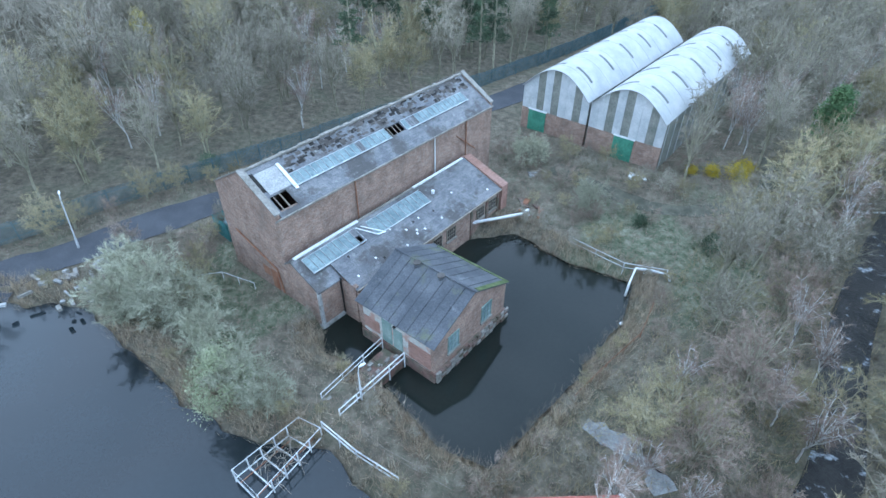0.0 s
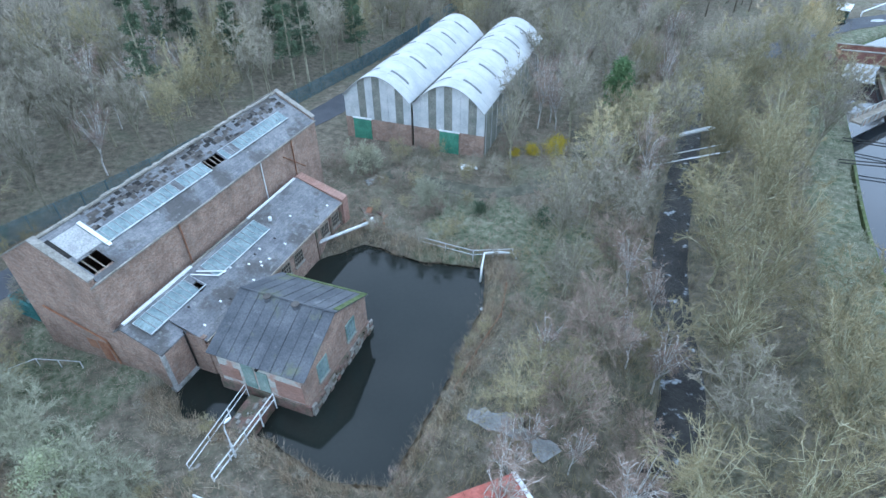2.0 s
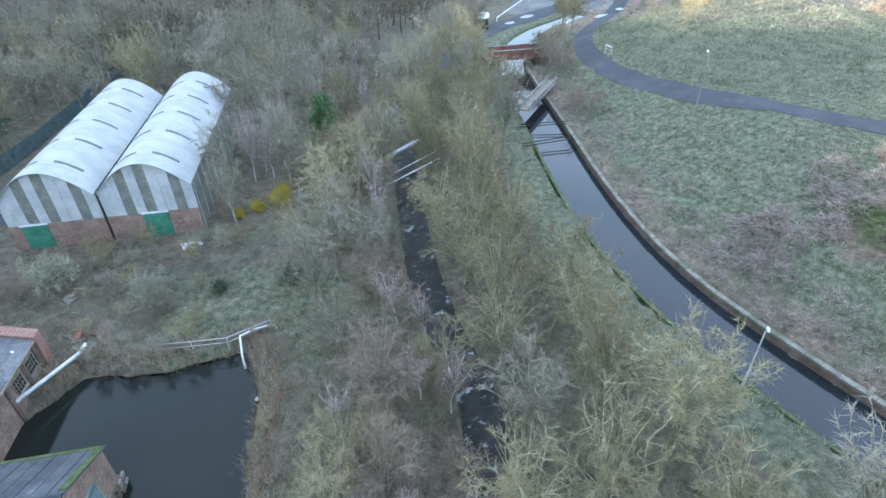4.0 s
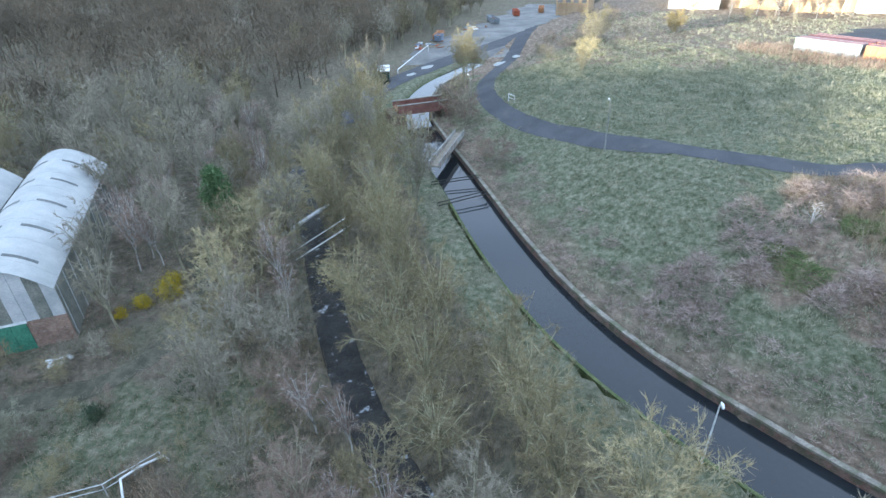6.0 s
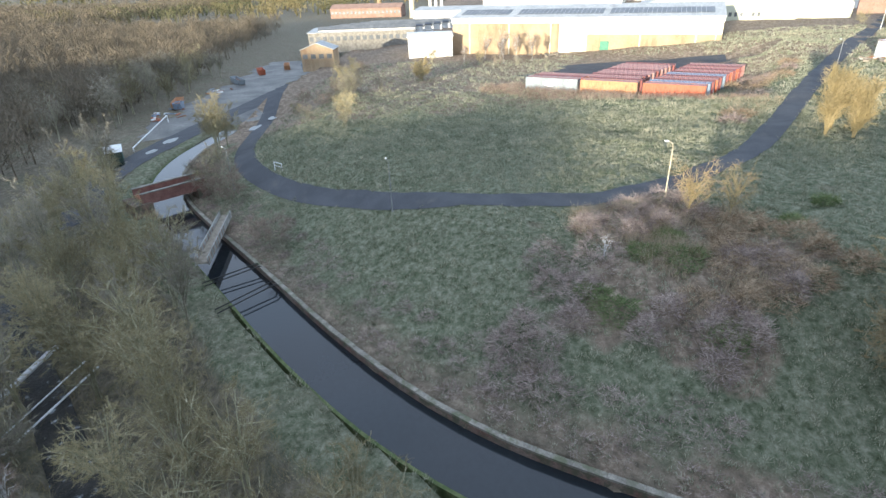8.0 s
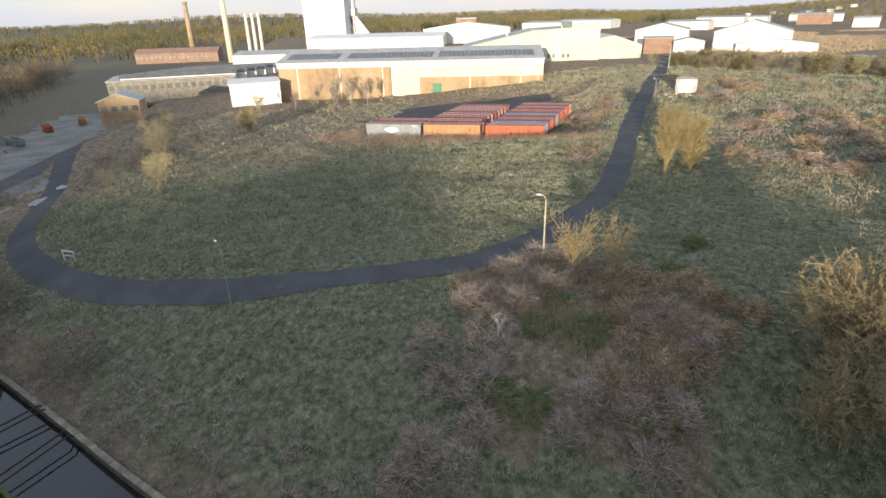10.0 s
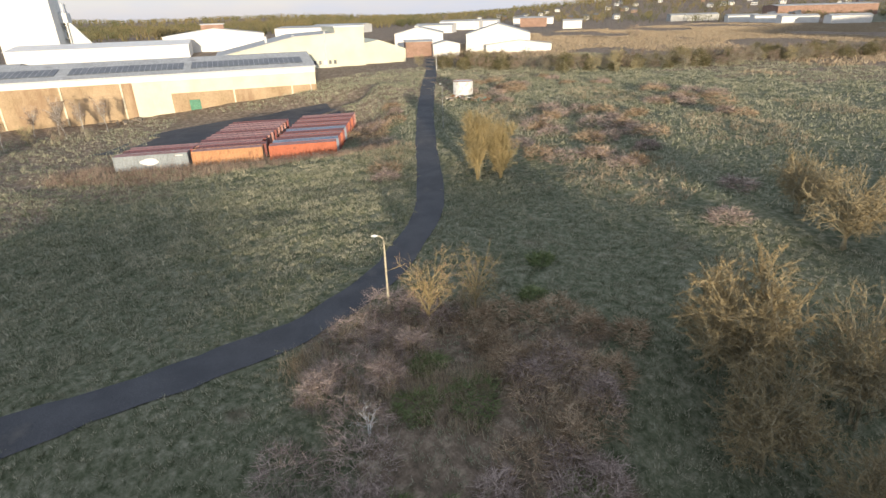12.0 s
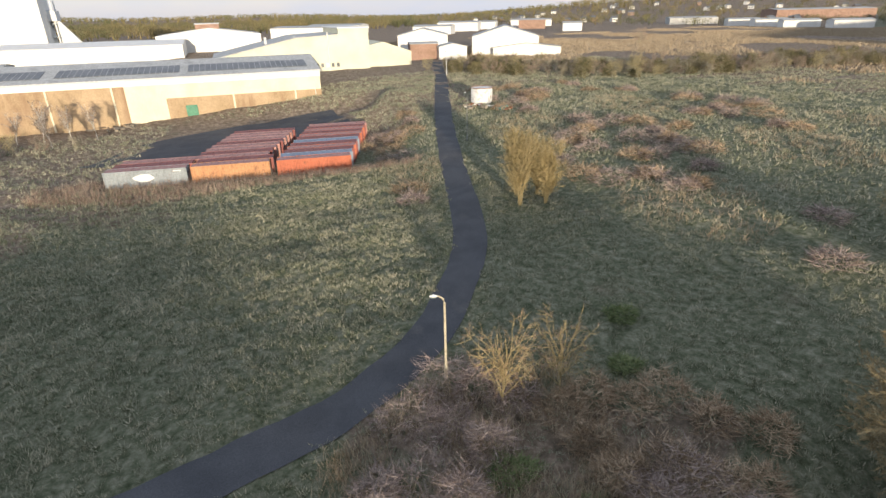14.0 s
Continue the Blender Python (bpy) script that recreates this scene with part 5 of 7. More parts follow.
def red_shed():
    root = thing("red_roof_shed", "low shed with a red corrugated metal roof", "shed", pose(3.2, 12.0, 0, 0, 0, 2))
    red = stained(mat("red sheet roof", (0.30, 0.085, 0.06), (0.38, 0.12, 0.09), 0.8, 7, 0.6), (0.20, 0.10, 0.08), 0.8, 0.55, 0.7)
    for k in range(14):
        x = -7.2 + k * 0.98
        part("roof_sheet", sheet([(x, 2.75, -2.6 + 0.012 * (k % 2)), (x + 0.97, 2.75, -2.6 + 0.012 * (k % 2)), (x + 0.97, -1.0, -1.6), (x, -1.0, -1.6)], 0.05), red, root)
    part("verge_board", sheet([(6.52, 2.8, -2.56), (6.78, 2.8, -2.56), (6.78, -1.0, -1.55), (6.52, -1.0, -1.55)], 0.08), WHITE_METAL, root, "white verge board")
    part("wall", boxes((-7, 6.4, -0.9, 2.4, -7.2, -2.65)), BRICK, root)
    return root


red_shed()


# ---- canal and bridges ----
COPE = stained(mat("mossy coping stone", (0.17, 0.155, 0.13), (0.26, 0.24, 0.20), 0.9, 7), (0.10, 0.11, 0.06), 0.8, 0.48, 0.62)

def canal_wall(offset, z0, z1, thick, label, material, cope):
    p = resample(CANAL[3:15], 1.25)
    nn = normals_of(p)
    root = thing("canal_wall", label, "wall", kind="structure")
    q0, q1 = p + nn * offset, p + nn * (offset + thick)
    bm = bmesh.new()
    rows = [[bm.verts.new((a[0], a[1], z)) for a in q] for q, z in ((q0, z0), (q0, z1 - 0.2), (q1, z1 - 0.2), (q1, z0))]
    for r, s in zip(rows, rows[1:]):
        for i in range(len(p) - 1):
            bm.faces.new((r[i], r[i + 1], s[i + 1], s[i]))
    part("masonry", bm, material, root)
    if cope:
        rng = np.random.default_rng(9)
        for i in range(len(p) - 1):
            a, b, c, d = q0[i] - nn[i] * 0.05, q0[i + 1] - nn[i + 1] * 0.05, q1[i + 1], q1[i]
            dz = rng.uniform(-0.03, 0.03)
            g = 0.02
            b, c = a + (b - a) * (1 - g), d + (c - d) * (1 - g)
            part("coping_stone", prism(bmesh.new(), [tuple(v) for v in (a, b, c, d)], z1 - 0.2 + dz, z1 + dz, "z"), COPE, root)
    return root


canal_wall(2.55, -5.8, -3.66, 0.42, "dark stone canal wall with pale coping stones", BRICK_WET, True)
canal_wall(-2.8, -5.8, -4.22, 0.3, "low canal bank edging under moss and grass", MOSS, False)


def span(name, label, a, b, width, z, depth, material, category="bridge"):
    a, b = Vector(a), Vector(b)
    m = pose(a.x, a.y, z, 0, 0, math.degrees(math.atan2(b.y - a.y, b.x - a.x)))
    ln = (b - a).length
    root = thing(name, label, category, m)
    part("deck", boxes((0, ln, -width / 2, width / 2, -depth, 0)), material, root)
    return root, ln


br, ln = span("road_bridge", "red brick and iron bridge over the canal", (86.6, 62.2), (93.4, 56.6), 3.4, -1.7, 0.5, RUST)
for s in (-1, 1):
    part("parapet", boxes((0, ln + 0.6, s * 1.7 - 0.18, s * 1.7 + 0.18, -0.8, 0.85)), mat("rust red bridge paint", (0.17, 0.085, 0.07), (0.23, 0.125, 0.10), 0.8, 6), br, "rust red bridge parapet")
    part("coping", boxes((-0.1, ln + 0.7, s * 1.7 - 0.25, s * 1.7 + 0.25, 0.85, 0.97)), STONE, br)
    part("abutment", boxes((-1.5 if s < 0 else ln - 1.0, 1.2 if s < 0 else ln + 1.5, -2.4, 2.4, -4.6, -0.5)), BRICK_WET, br)
fb, ln = span("foot_bridge", "narrow footbridge with pale girder sides over the canal", (68.6, 43.4), (82.5, 47.0), 1.3, -2.6, 0.2, TIMBER)
for s in (-1, 1):
    part("girder", boxes((0, ln, s * 0.72 - 0.05, s * 0.72 + 0.05, -0.4, 0.6)), mat("grimy white girder", (0.22, 0.22, 0.20), (0.36, 0.36, 0.33), 0.8, 5), fb, "grimy white girder side")
    for k in range(8):
        part("stiffener", boxes((0.4 + k * 1.25, 0.5 + k * 1.25, s * 0.72 - 0.09, s * 0.72 + 0.09, -0.35, 0.55)), RUST, fb)
for (xa, ya), (xb, yb) in (((60.0, 37.6), (65.6, 33.6)), ((60.6, 38.2), (66.2, 34.2)), ((65.2, 41.6), (69.6, 37.0)), ((65.8, 42.2), (70.2, 37.6))):
    pipe_thing([(xa, ya, -4.6), (xa, ya, -3.7), (xb, yb, -3.5), (xb + 0.3, yb - 0.2, -3.9)], 0.07, "dark iron pipe crossing the canal", DARK)
for pts, r, label in (([(49.4, 53.6, -6.4), (56.5, 53.0, -5.6)], 0.28, "pale broad pipe crossing the river"), ([(43.8, 48.0, -6.4), (53.2, 46.4, -5.4)], 0.09, "thin pale pipe crossing the river"), ([(45.2, 49.6, -6.4), (54.4, 48.2, -5.4)], 0.07, "thin pale pipe crossing the river")):
    pipe_thing(pts, r, label, WHITE_METAL)
weir = thing("weir", "white water falling over a stone weir in the river", "weir")
part("sill", boxes((14.2, 19.8, 11.8, 12.6, -8.8, -7.85)), STONE, weir)
part("foam", boxes((15.0, 18.2, 12.6, 14.4, -8.5, -7.9)), mat("foaming water", (0.45, 0.5, 0.55), (0.75, 0.78, 0.8), 3.0, 8, 0.4, 0.6), weir, "white foaming water")
ribbon("gravel_patch", [(9.6, 21.6), (11.4, 20.3), (13.2, 18.9), (13.7, 16.5)], 1.1, 0.06, mat("pale gravel", (0.19, 0.19, 0.18), (0.28, 0.28, 0.27), 1.0, 9), "pale grey gravel patch by the pond bank", "gravel", gap=0.5, edge=0.5)


def cabin():
    root = thing("boat_cabin", "dark green cabin with a pale flat roof", "cabin", pose(113.5, 84.5, ground_at(113, 84), 0, 0, 35))
    part("wall", boxes((-3, 3, -1.5, 1.5, 0, 2.3)), mat("dark green boards", (0.02, 0.04, 0.03), (0.04, 0.06, 0.05), 1.0, 8), root)
    part("roof", boxes((-3.2, 3.2, -1.7, 1.7, 2.3, 2.45)), WHITE_METAL, root)
    part("door", boxes((0.5, 1.4, -1.55, -1.5, 0.05, 2.0)), TEAL, root)
    return root


cabin()
gate = thing("hoop_barrier", "small white metal barrier frame beside the path", "barrier", pose(97.0, 44.5, ground_at(97, 44.5), 0, 0, 60))
part("hoop", tubes(([(-0.9, 0, -0.2), (-0.9, 0, 1.3), (0.9, 0, 1.3), (0.9, 0, -0.2)], 0.09)), WHITE_METAL, gate)
part("crossbar", tubes(([(-0.9, 0, 0.7), (0.9, 0, 0.7)], 0.05)), WHITE_METAL, gate)
boom = thing("barrier_boom", "long white barrier pole beside the canal road", "barrier", pose(119, 84, ground_at(119, 84)))
part("pole", tubes(([(0, 0, 0.9), (27, 8, 1.4)], 0.14)), WHITE_METAL, boom)
part("post", tubes(([(0, 0, -0.3), (0, 0, 1.0)], 0.12)), WHITE_METAL, boom)
part("post", tubes(([(27, 8, -0.8), (27, 8, 1.4)], 0.12)), WHITE_METAL, boom)
ribbon("canal_road", [(84, 72), (95, 77), (108, 80), (125, 80), (150, 78), (190, 78)], 6.5, 0.08, ASPHALT, "wet dark road along the canal", "road")
for x, y, r in ((103, 79, 1.6), (110, 81, 2.2), (118, 79.5, 1.8), (126, 80, 2.4), (134, 64, 2.6), (142, 63, 2.0)):
    bm = bmesh.new()
    n = 14
    bm.faces.new([bm.verts.new((x + r * (1 + 0.25 * math.sin(3 * k + x)) * math.cos(k * 6.283 / n), y + 0.5 * r * math.sin(k * 6.283 / n), ground_at(x, y) + 0.14)) for k in range(n)])
    tagged(part("puddle", bm, POND_WATER, None), "shallow puddle shining on the wet road", "puddle", kind="structure")


# ---- beyond the field: containers and works ----
CONT = Matrix.Translation((147.3, 2.8, 0)) @ Matrix.Rotation(math.atan2(-0.916, -0.4), 4, "Z")
YARD_PAINTS = {k: stained(mat("container paint " + k, c, tuple(v * 1.2 for v in c), 0.5, 5, 0.6, 0.15), (0.16, 0.07, 0.045), 0.9, 0.58, 0.7) for k, c in
               {"grey": (0.22, 0.25, 0.27), "orange": (0.38, 0.20, 0.10), "red": (0.36, 0.11, 0.06), "maroon": (0.20, 0.07, 0.065), "pink": (0.33, 0.18, 0.16), "blue": (0.20, 0.25, 0.32)}.items()}


def container(i, row, shift, paint, words):
    m = CONT @ pose(i * 12.6 + shift + 0.5 * row, row * 2.62, 1.75)
    root = thing("shipping_container", words + " shipping container with ribbed sides", "container", m, "stored shipping containers")
    bm = bmesh.new()
    n = 44
    for y, s in ((0.05, -1), (2.39, 1)):
        prof = []
        for k in range(n):
            x = 0.1 + (11.99 * k / n)
            d = 0.036 if k % 2 else 0.0
            prof += [(x, y + s * (d - 0.036)), (x + 11.99 / n * 0.6, y + s * (d - 0.036))]
        prof += [(12.09, y - s * 0.08), (0.1, y - s * 0.08)]
        prism(bm, prof, 0.16, 2.45, "z")
    part("side_panel", bm, YARD_PAINTS[paint], root)
    prof = [(0.05, 2.46)]
    for k in range(24):
        x = 0.08 + 12.03 * k / 24
        z = 2.575 if k % 2 else 2.53
        prof += [(x + 0.02, z), (x + 0.46, z)]
    prof = [prof[0]] + prof[1:] + [(12.14, 2.46)]
    part("roof", prism(bmesh.new(), prof, 0.085, 2.355, "y"), YARD_PAINTS["pink" if paint not in ("blue", "maroon") else paint], root)
    part("frame", boxes(*[(x, x + 0.15, y, y + 0.14, 0, 2.59) for x in (0, 12.04) for y in (0, 2.3)], (0.15, 12.04, 0, 0.1, 0, 0.16), (0.15, 12.04, 2.34, 2.44, 0, 0.16), (0.15, 12.04, 0, 0.08, 2.45, 2.585), (0.15, 12.04, 2.36, 2.44, 2.45, 2.585)), YARD_PAINTS[paint], root)
    for x in (0.03, 12.08):
        door = part("end_door", boxes((x, x + 0.07, 0.14, 1.21, 0.12, 2.5), (x, x + 0.07, 1.23, 2.3, 0.12, 2.5)), YARD_PAINTS[paint], root)
        part("lock_rod", tubes(*[([(x + (0.09 if x > 1 else -0.02), y, 0.15), (x + (0.09 if x > 1 else -0.02), y, 2.45)], 0.02) for y in (0.4, 0.95, 1.5, 2.05)], sides=4), RAIL, door)
    return root


for row in range(3):
    c = container(0, row, -0.6, ("grey", "maroon", "pink")[row], ("weathered grey", "faded maroon", "faded pink")[row])
    if row == 0:
        bm = bmesh.new()
        n = 18
        bm.faces.new([bm.verts.new((5.8 + 1.5 * math.cos(k * 6.283 / n) * (1 + 0.15 * math.sin(5 * k)), -0.01, 1.35 + 0.62 * math.sin(k * 6.283 / n))) for k in range(n)])
        part("emblem", bm, WHITE_METAL, c, "plain white oval emblem")
        part("marking", boxes((10.2, 11.4, -0.03, -0.015, 2.1, 2.25)), WHITE_METAL, c)
ROW_PAINT = ("orange", "maroon", "pink", "maroon", "pink", "pink", "maroon", "pink", "pink", "pink", "maroon")
for row in range(11):
    container(1, row, -0.4 if row < 2 else -1.8, ROW_PAINT[row], {"orange": "rusty orange", "maroon": "faded maroon", "pink": "faded pink"}[ROW_PAINT[row]])
COLS = ("red", "blue", "maroon", "red", "maroon", "blue", "maroon", "red", "maroon", "red", "maroon", "pink")
for row in range(12):
    container(2, row, 0.3, COLS[row], {"red": "bright orange red", "blue": "pale blue", "maroon": "faded maroon", "pink": "faded pink"}[COLS[row]])
ribbon("yard", [(160.9, -1.0), (171.6, -16.5), (176.7, -37.3), (172.6, -54.1)], 24, 0.06, ASPHALT, "dark asphalt storage yard behind the containers", "yard", gap=3)

CREAM = stained(mat("cream cladding", (0.60, 0.56, 0.42), (0.68, 0.64, 0.50), 0.2, 3, 0.6, 0.1, grain=0.08), (0.5, 0.46, 0.36), 0.15, 0.55, 0.75, (1, 1, 0.3))
TAN_BRICK = stained(mat("tan brick", (0.33, 0.25, 0.155), (0.42, 0.32, 0.21), 0.2, 3, 0.85, 0.15, grain=0.22), (0.23, 0.15, 0.095), 0.22, 0.5, 0.68, (1, 1, 0.25))
PALE_GREEN = mat("pale green cladding", (0.52, 0.535, 0.42), (0.60, 0.61, 0.49), 0.15, 3, 0.6, 0.1, grain=0.08)
ROOF_GREY = stained(mat("grey sheet roof", (0.36, 0.37, 0.36), (0.46, 0.47, 0.46), 0.2, 2, 0.6, 0.1), (0.24, 0.24, 0.23), 0.2, 0.55, 0.7)
DARK_ROOF = mat("dark roof glazing", (0.10, 0.11, 0.12), (0.15, 0.16, 0.17), 0.3, 3, 0.4, 0.1)
RED_BRICK = mat("red brick far", (0.25, 0.165, 0.125), (0.32, 0.215, 0.17), 0.3, 3, 0.9, 0.1)
WHITE_CLAD = mat("white factory cladding", (0.66, 0.66, 0.63), (0.74, 0.74, 0.71), 0.2, 3, 0.6, 0.1, grain=0.08)


def facing(x, y, z=None, turn=0.0):
    """A frame at a building's front left corner: x along the front, y away from the field."""
    return Matrix.Translation((x, y, ground_at(x, y) if z is None else z)) @ Matrix.Rotation(math.atan2(-0.96, -0.28) + radians(turn), 4, "Z")


def works():
    root = thing("factory_hall", "long tan brick and cream factory with a shallow grey roof", "factory", facing(219.6, 25.5, 2.0))
    part("wall", boxes((0, 37, 0, 0.5, -2, 8.8)), TAN_BRICK, root, "tan brick wall with pale pilasters")
    part("wall", boxes((46, 85, 0, 0.5, -2, 5.4)), TAN_BRICK, root)
    part("cladding", boxes((37, 46, -0.08, 0.4, -2, 8.8)), CREAM, root, "cream cladding panel")
    part("cladding", boxes((46, 85, -0.08, 0.4, 5.4, 8.8)), CREAM, root)
    part("cladding", boxes((-0.3, 85.3, -0.2, 0.4, 8.8, 10.6)), WHITE_CLAD, root, "white band under the eave")
    for x in (6, 20, 34, 62, 78):
        part("pilaster", boxes((x, x + 0.4, -0.16, 0, -1, 5.4 if x > 46 else 8.8)), CREAM, root)
    part("door", boxes((50.2, 53, -0.12, 0, -0.3, 3.4)), GREEN_PAINT, root, "green roller door")
    part("end_wall", prism(bmesh.new(), [(0, -2), (34, -2), (34, 5.4), (0, 5.4)], 84.7, 85.25), TAN_BRICK, root)
    part("end_cladding", prism(bmesh.new(), [(0, 5.4), (34, 5.4), (34, 10.6), (17, 13.6), (0, 10.6)], 84.6, 85.2), CREAM, root)

    def near(u, f):
        return (u, -0.8 + 17.8 * f, 10.6 + 3.0 * f)

    part("roof", cells([-0.5, 85.5], [0, 1], near, 0.3, set()), ROOF_GREY, root)
    part("roof", sheet([(-0.5, 34.8, 10.6), (85.5, 34.8, 10.6), (85.5, 17, 13.6), (-0.5, 17, 13.6)], 0.3), ROOF_GREY, root)
    for a, b in ((2, 19), (22, 50), (52, 82.5)):
        part("roof_glazing", patch(near, a, b, 0.22, 0.62, 0.1, 0.08), DARK_ROOF, root, "long dark roof light")
        for k in range(int((b - a) / 1.4)):
            part("glazing_bar", patch(near, a + 1.4 * k, a + 1.4 * k + 0.12, 0.22, 0.62, 0.16, 0.05), ROOF_GREY, root)
    part("gutter", tubes(([(-0.5, -0.95, 10.4), (85.5, -0.95, 10.4)], 0.15)), RAIL, root)
    part("downpipe", tubes(([(83.6, -0.3, 10.3), (83.6, -0.3, -1)], 0.1)), RAIL, root)
    return root


works()


def block(name, label, x, y, width, depth, h, rise, wall, roof, turn=0.0, along_x=True, windows=0, lower=None, z=None, category="factory"):
    """A hall with a pitched roof; the ridge runs along the front, or away from it."""
    root = thing(name, label, category, facing(x, y, z, turn))
    part("wall", boxes((0, width, 0, depth, -2, h)), wall, root)
    if lower:
        part("lower_wall", boxes((-0.1, width + 0.1, -0.1, depth, -2.05, h * 0.3)), lower, root)
    if along_x:
        for x0 in (0, width - 0.3):
            part("gable", prism(bmesh.new(), [(0, h), (depth, h), (depth / 2, h + rise)], x0, x0 + 0.3), wall, root)
        part("roof", sheet([(-0.4, -0.4, h), (width + 0.4, -0.4, h), (width + 0.4, depth / 2, h + rise), (-0.4, depth / 2, h + rise)], 0.2), roof, root)
        part("roof", sheet([(-0.4, depth + 0.4, h), (width + 0.4, depth + 0.4, h), (width + 0.4, depth / 2, h + rise), (-0.4, depth / 2, h + rise)], 0.2), roof, root)
    else:
        for y0 in (0, depth - 0.3):
            part("gable", prism(bmesh.new(), [(0, h), (width, h), (width / 2, h + rise)], y0, y0 + 0.3, "y"), wall, root)
        part("roof", sheet([(-0.4, -0.4, h), (-0.4, depth, h), (width / 2, depth, h + rise), (width / 2, -0.4, h + rise)], 0.2), roof, root)
        part("roof", sheet([(width + 0.4, -0.4, h), (width + 0.4, depth, h), (width / 2, depth, h + rise), (width / 2, -0.4, h + rise)], 0.2), roof, root)
    for k in range(windows):
        w = width / windows
        win = part("window", boxes((w * (k + 0.2), w * (k + 0.8), -0.08, 0, h * 0.45, h * 0.72)), DARK_ROOF, root)
        part("sill", boxes((w * (k + 0.15), w * (k + 0.85), -0.2, 0, h * 0.42, h * 0.45)), STONE, win)
    return root


def green_works():
    root = thing("green_factory", "tall pale green factory with a stepped gable front", "factory", facing(251.5, -50.0, 2.0))
    part("front_wall", prism(bmesh.new(), [(-6, -2), (48, -2), (48, 19.5), (37, 19.5), (37, 17.5), (22, 16.8), (-6, 11)], 0, 34, "y"), PALE_GREEN, root)
    part("brick_base", boxes((-6, 48, -0.4, 0, -2, 3.2)), TAN_BRICK, root)
    part("roof", boxes((36.6, 48.4, -0.4, 34, 19.5, 19.9)), WHITE_CLAD, root)
    part("roof", sheet([(-6.4, -0.4, 11.1), (-6.4, 34, 11.1), (22, 34, 17.0), (22, -0.4, 17.0)], 0.25), ROOF_GREY, root)
    part("roof", sheet([(22, -0.4, 17.0), (22, 34, 17.0), (37, 34, 17.7), (37, -0.4, 17.7)], 0.25), ROOF_GREY, root)
    for k in range(15):
        part("window", boxes((9 + 1.9 * k, 10 + 1.9 * k, -0.1, 0, 6.6, 8.0)), DARK_ROOF if k % 4 else WHITE_CLAD, root)
    part("wing", prism(bmesh.new(), [(48, -2), (66, -2), (66, 10.5), (55, 14.2), (48, 13.0)], 6, 34, "y"), PALE_GREEN, root, "lower pale green wing")
    part("wing_base", boxes((48, 66, 5.7, 6, -2, 3.6)), TAN_BRICK, root)
    for x in (12, 22, 30):
        part("roof_vent", tubes(([(x, 6, 13.5 + x * 0.12), (x, 6, 17.2)], 0.5), sides=10), RAIL, root)
    part("flue", tubes(([(33, -0.3, 4), (33, -0.3, 18.5)], 0.25)), RAIL, root)
    return root


green_works()
block("white_shed", "large white gabled shed with a grey roof", 256, -160, 30, 30, 8.5, 4.5, WHITE_CLAD, ROOF_GREY, -25, False)
block("white_shed", "low white lean-to shed with a grey roof", 246, -164, 30, 9, 3.6, 1.8, WHITE_CLAD, ROOF_GREY, -25, False)
block("brick_store", "brown brick store beside the works road", 259, -128, 12, 12, 6.5, 0.6, RED_BRICK, ROOF_GREY, -12)
block("white_shed", "small white shed beside the works road", 249, -136, 12, 10, 5.0, 1.4, WHITE_CLAD, ROOF_GREY, -12, False)
block("white_shed", "white shed with sloping grey roof", 288, -140, 24, 24, 9, 3.0, WHITE_CLAD, ROOF_GREY, -20, False)
block("old_factory", "old grey stone factory with long saw-tooth roof lights", 251, 88, 44, 30, 6.0, 0.6, STONE, ROOF_GREY, 22, True, 16, z=0.5)
for k in range(6):
    block("roof_light", "white glazed roof light on the old factory", 254 + 5.5 * k, 84 - 3.2 * k, 40, 2.6, 0.6, 1.2, WHITE_CLAD, DARK_ROOF, 22, True, z=6.6)
block("white_loading_shed", "white loading shed beside the old factory", 210, 40, 15, 18, 7.2, 0.6, WHITE_CLAD, WHITE_CLAD, 24, True, 0, z=0.5)
block("brick_office", "pale brick gabled building by the track", 205, 76, 11, 9, 5, 2.2, TAN_BRICK, ROOF_GREY, 20, False, 4, z=0)
block("white_shed", "white flat shed behind the old factory", 342, 78, 18, 20, 8, 0.8, WHITE_CLAD, WHITE_CLAD, 10)
block("white_shed", "long white works building with low roof", 330, 55, 40, 26, 9, 1.5, WHITE_CLAD, ROOF_GREY, 5)
block("red_terrace", "long red brick building with many windows", 545, 162, 66, 18, 8, 3.5, RED_BRICK, RED_BRICK, 12, True, 18)
block("white_tower", "huge white process tower above the works", 505, 22, 33, 24, 44, 0.5, WHITE_CLAD, WHITE_CLAD, 0)
block("white_works", "long white works roof behind the brick factory", 420, 20, 90, 50, 12, 2.0, WHITE_CLAD, WHITE_CLAD, 0)
block("white_works", "white works roof with ridges", 430, -60, 60, 40, 11, 4.0, WHITE_CLAD, WHITE_CLAD, 0, False)
block("red_annex", "red brick block on the works roof", 440, -86, 14, 14, 16, 0.5, RED_BRICK, WHITE_CLAD, 0)


def chimney(x, y, h, r, label, material):
    root = thing("chimney", label, "chimney", pose(x, y, ground_at(x, y)), "works chimneys")
    part("shaft", tubes(([(0, 0, -1), (0, 0, h * 0.5), (0, 0, h)], [r, r * 0.82, r * 0.66]), sides=14), material, root, smooth=True)
    part("collar", tubes(([(0, 0, h - 1.5), (0, 0, h + 0.4)], [r * 0.78, r * 0.8]), sides=14), material, root)
    return root


for k in range(3):
    chimney(508 + 3 * k, 66 - 4.5 * k, 30, 1.5, "slim white steel flue beside the process tower", WHITE_CLAD)
chimney(700, 147, 50, 3.2, "tall tapering brick chimney", TAN_BRICK)
chimney(520, 83, 52, 2.6, "tall tapering cream chimney", CREAM)


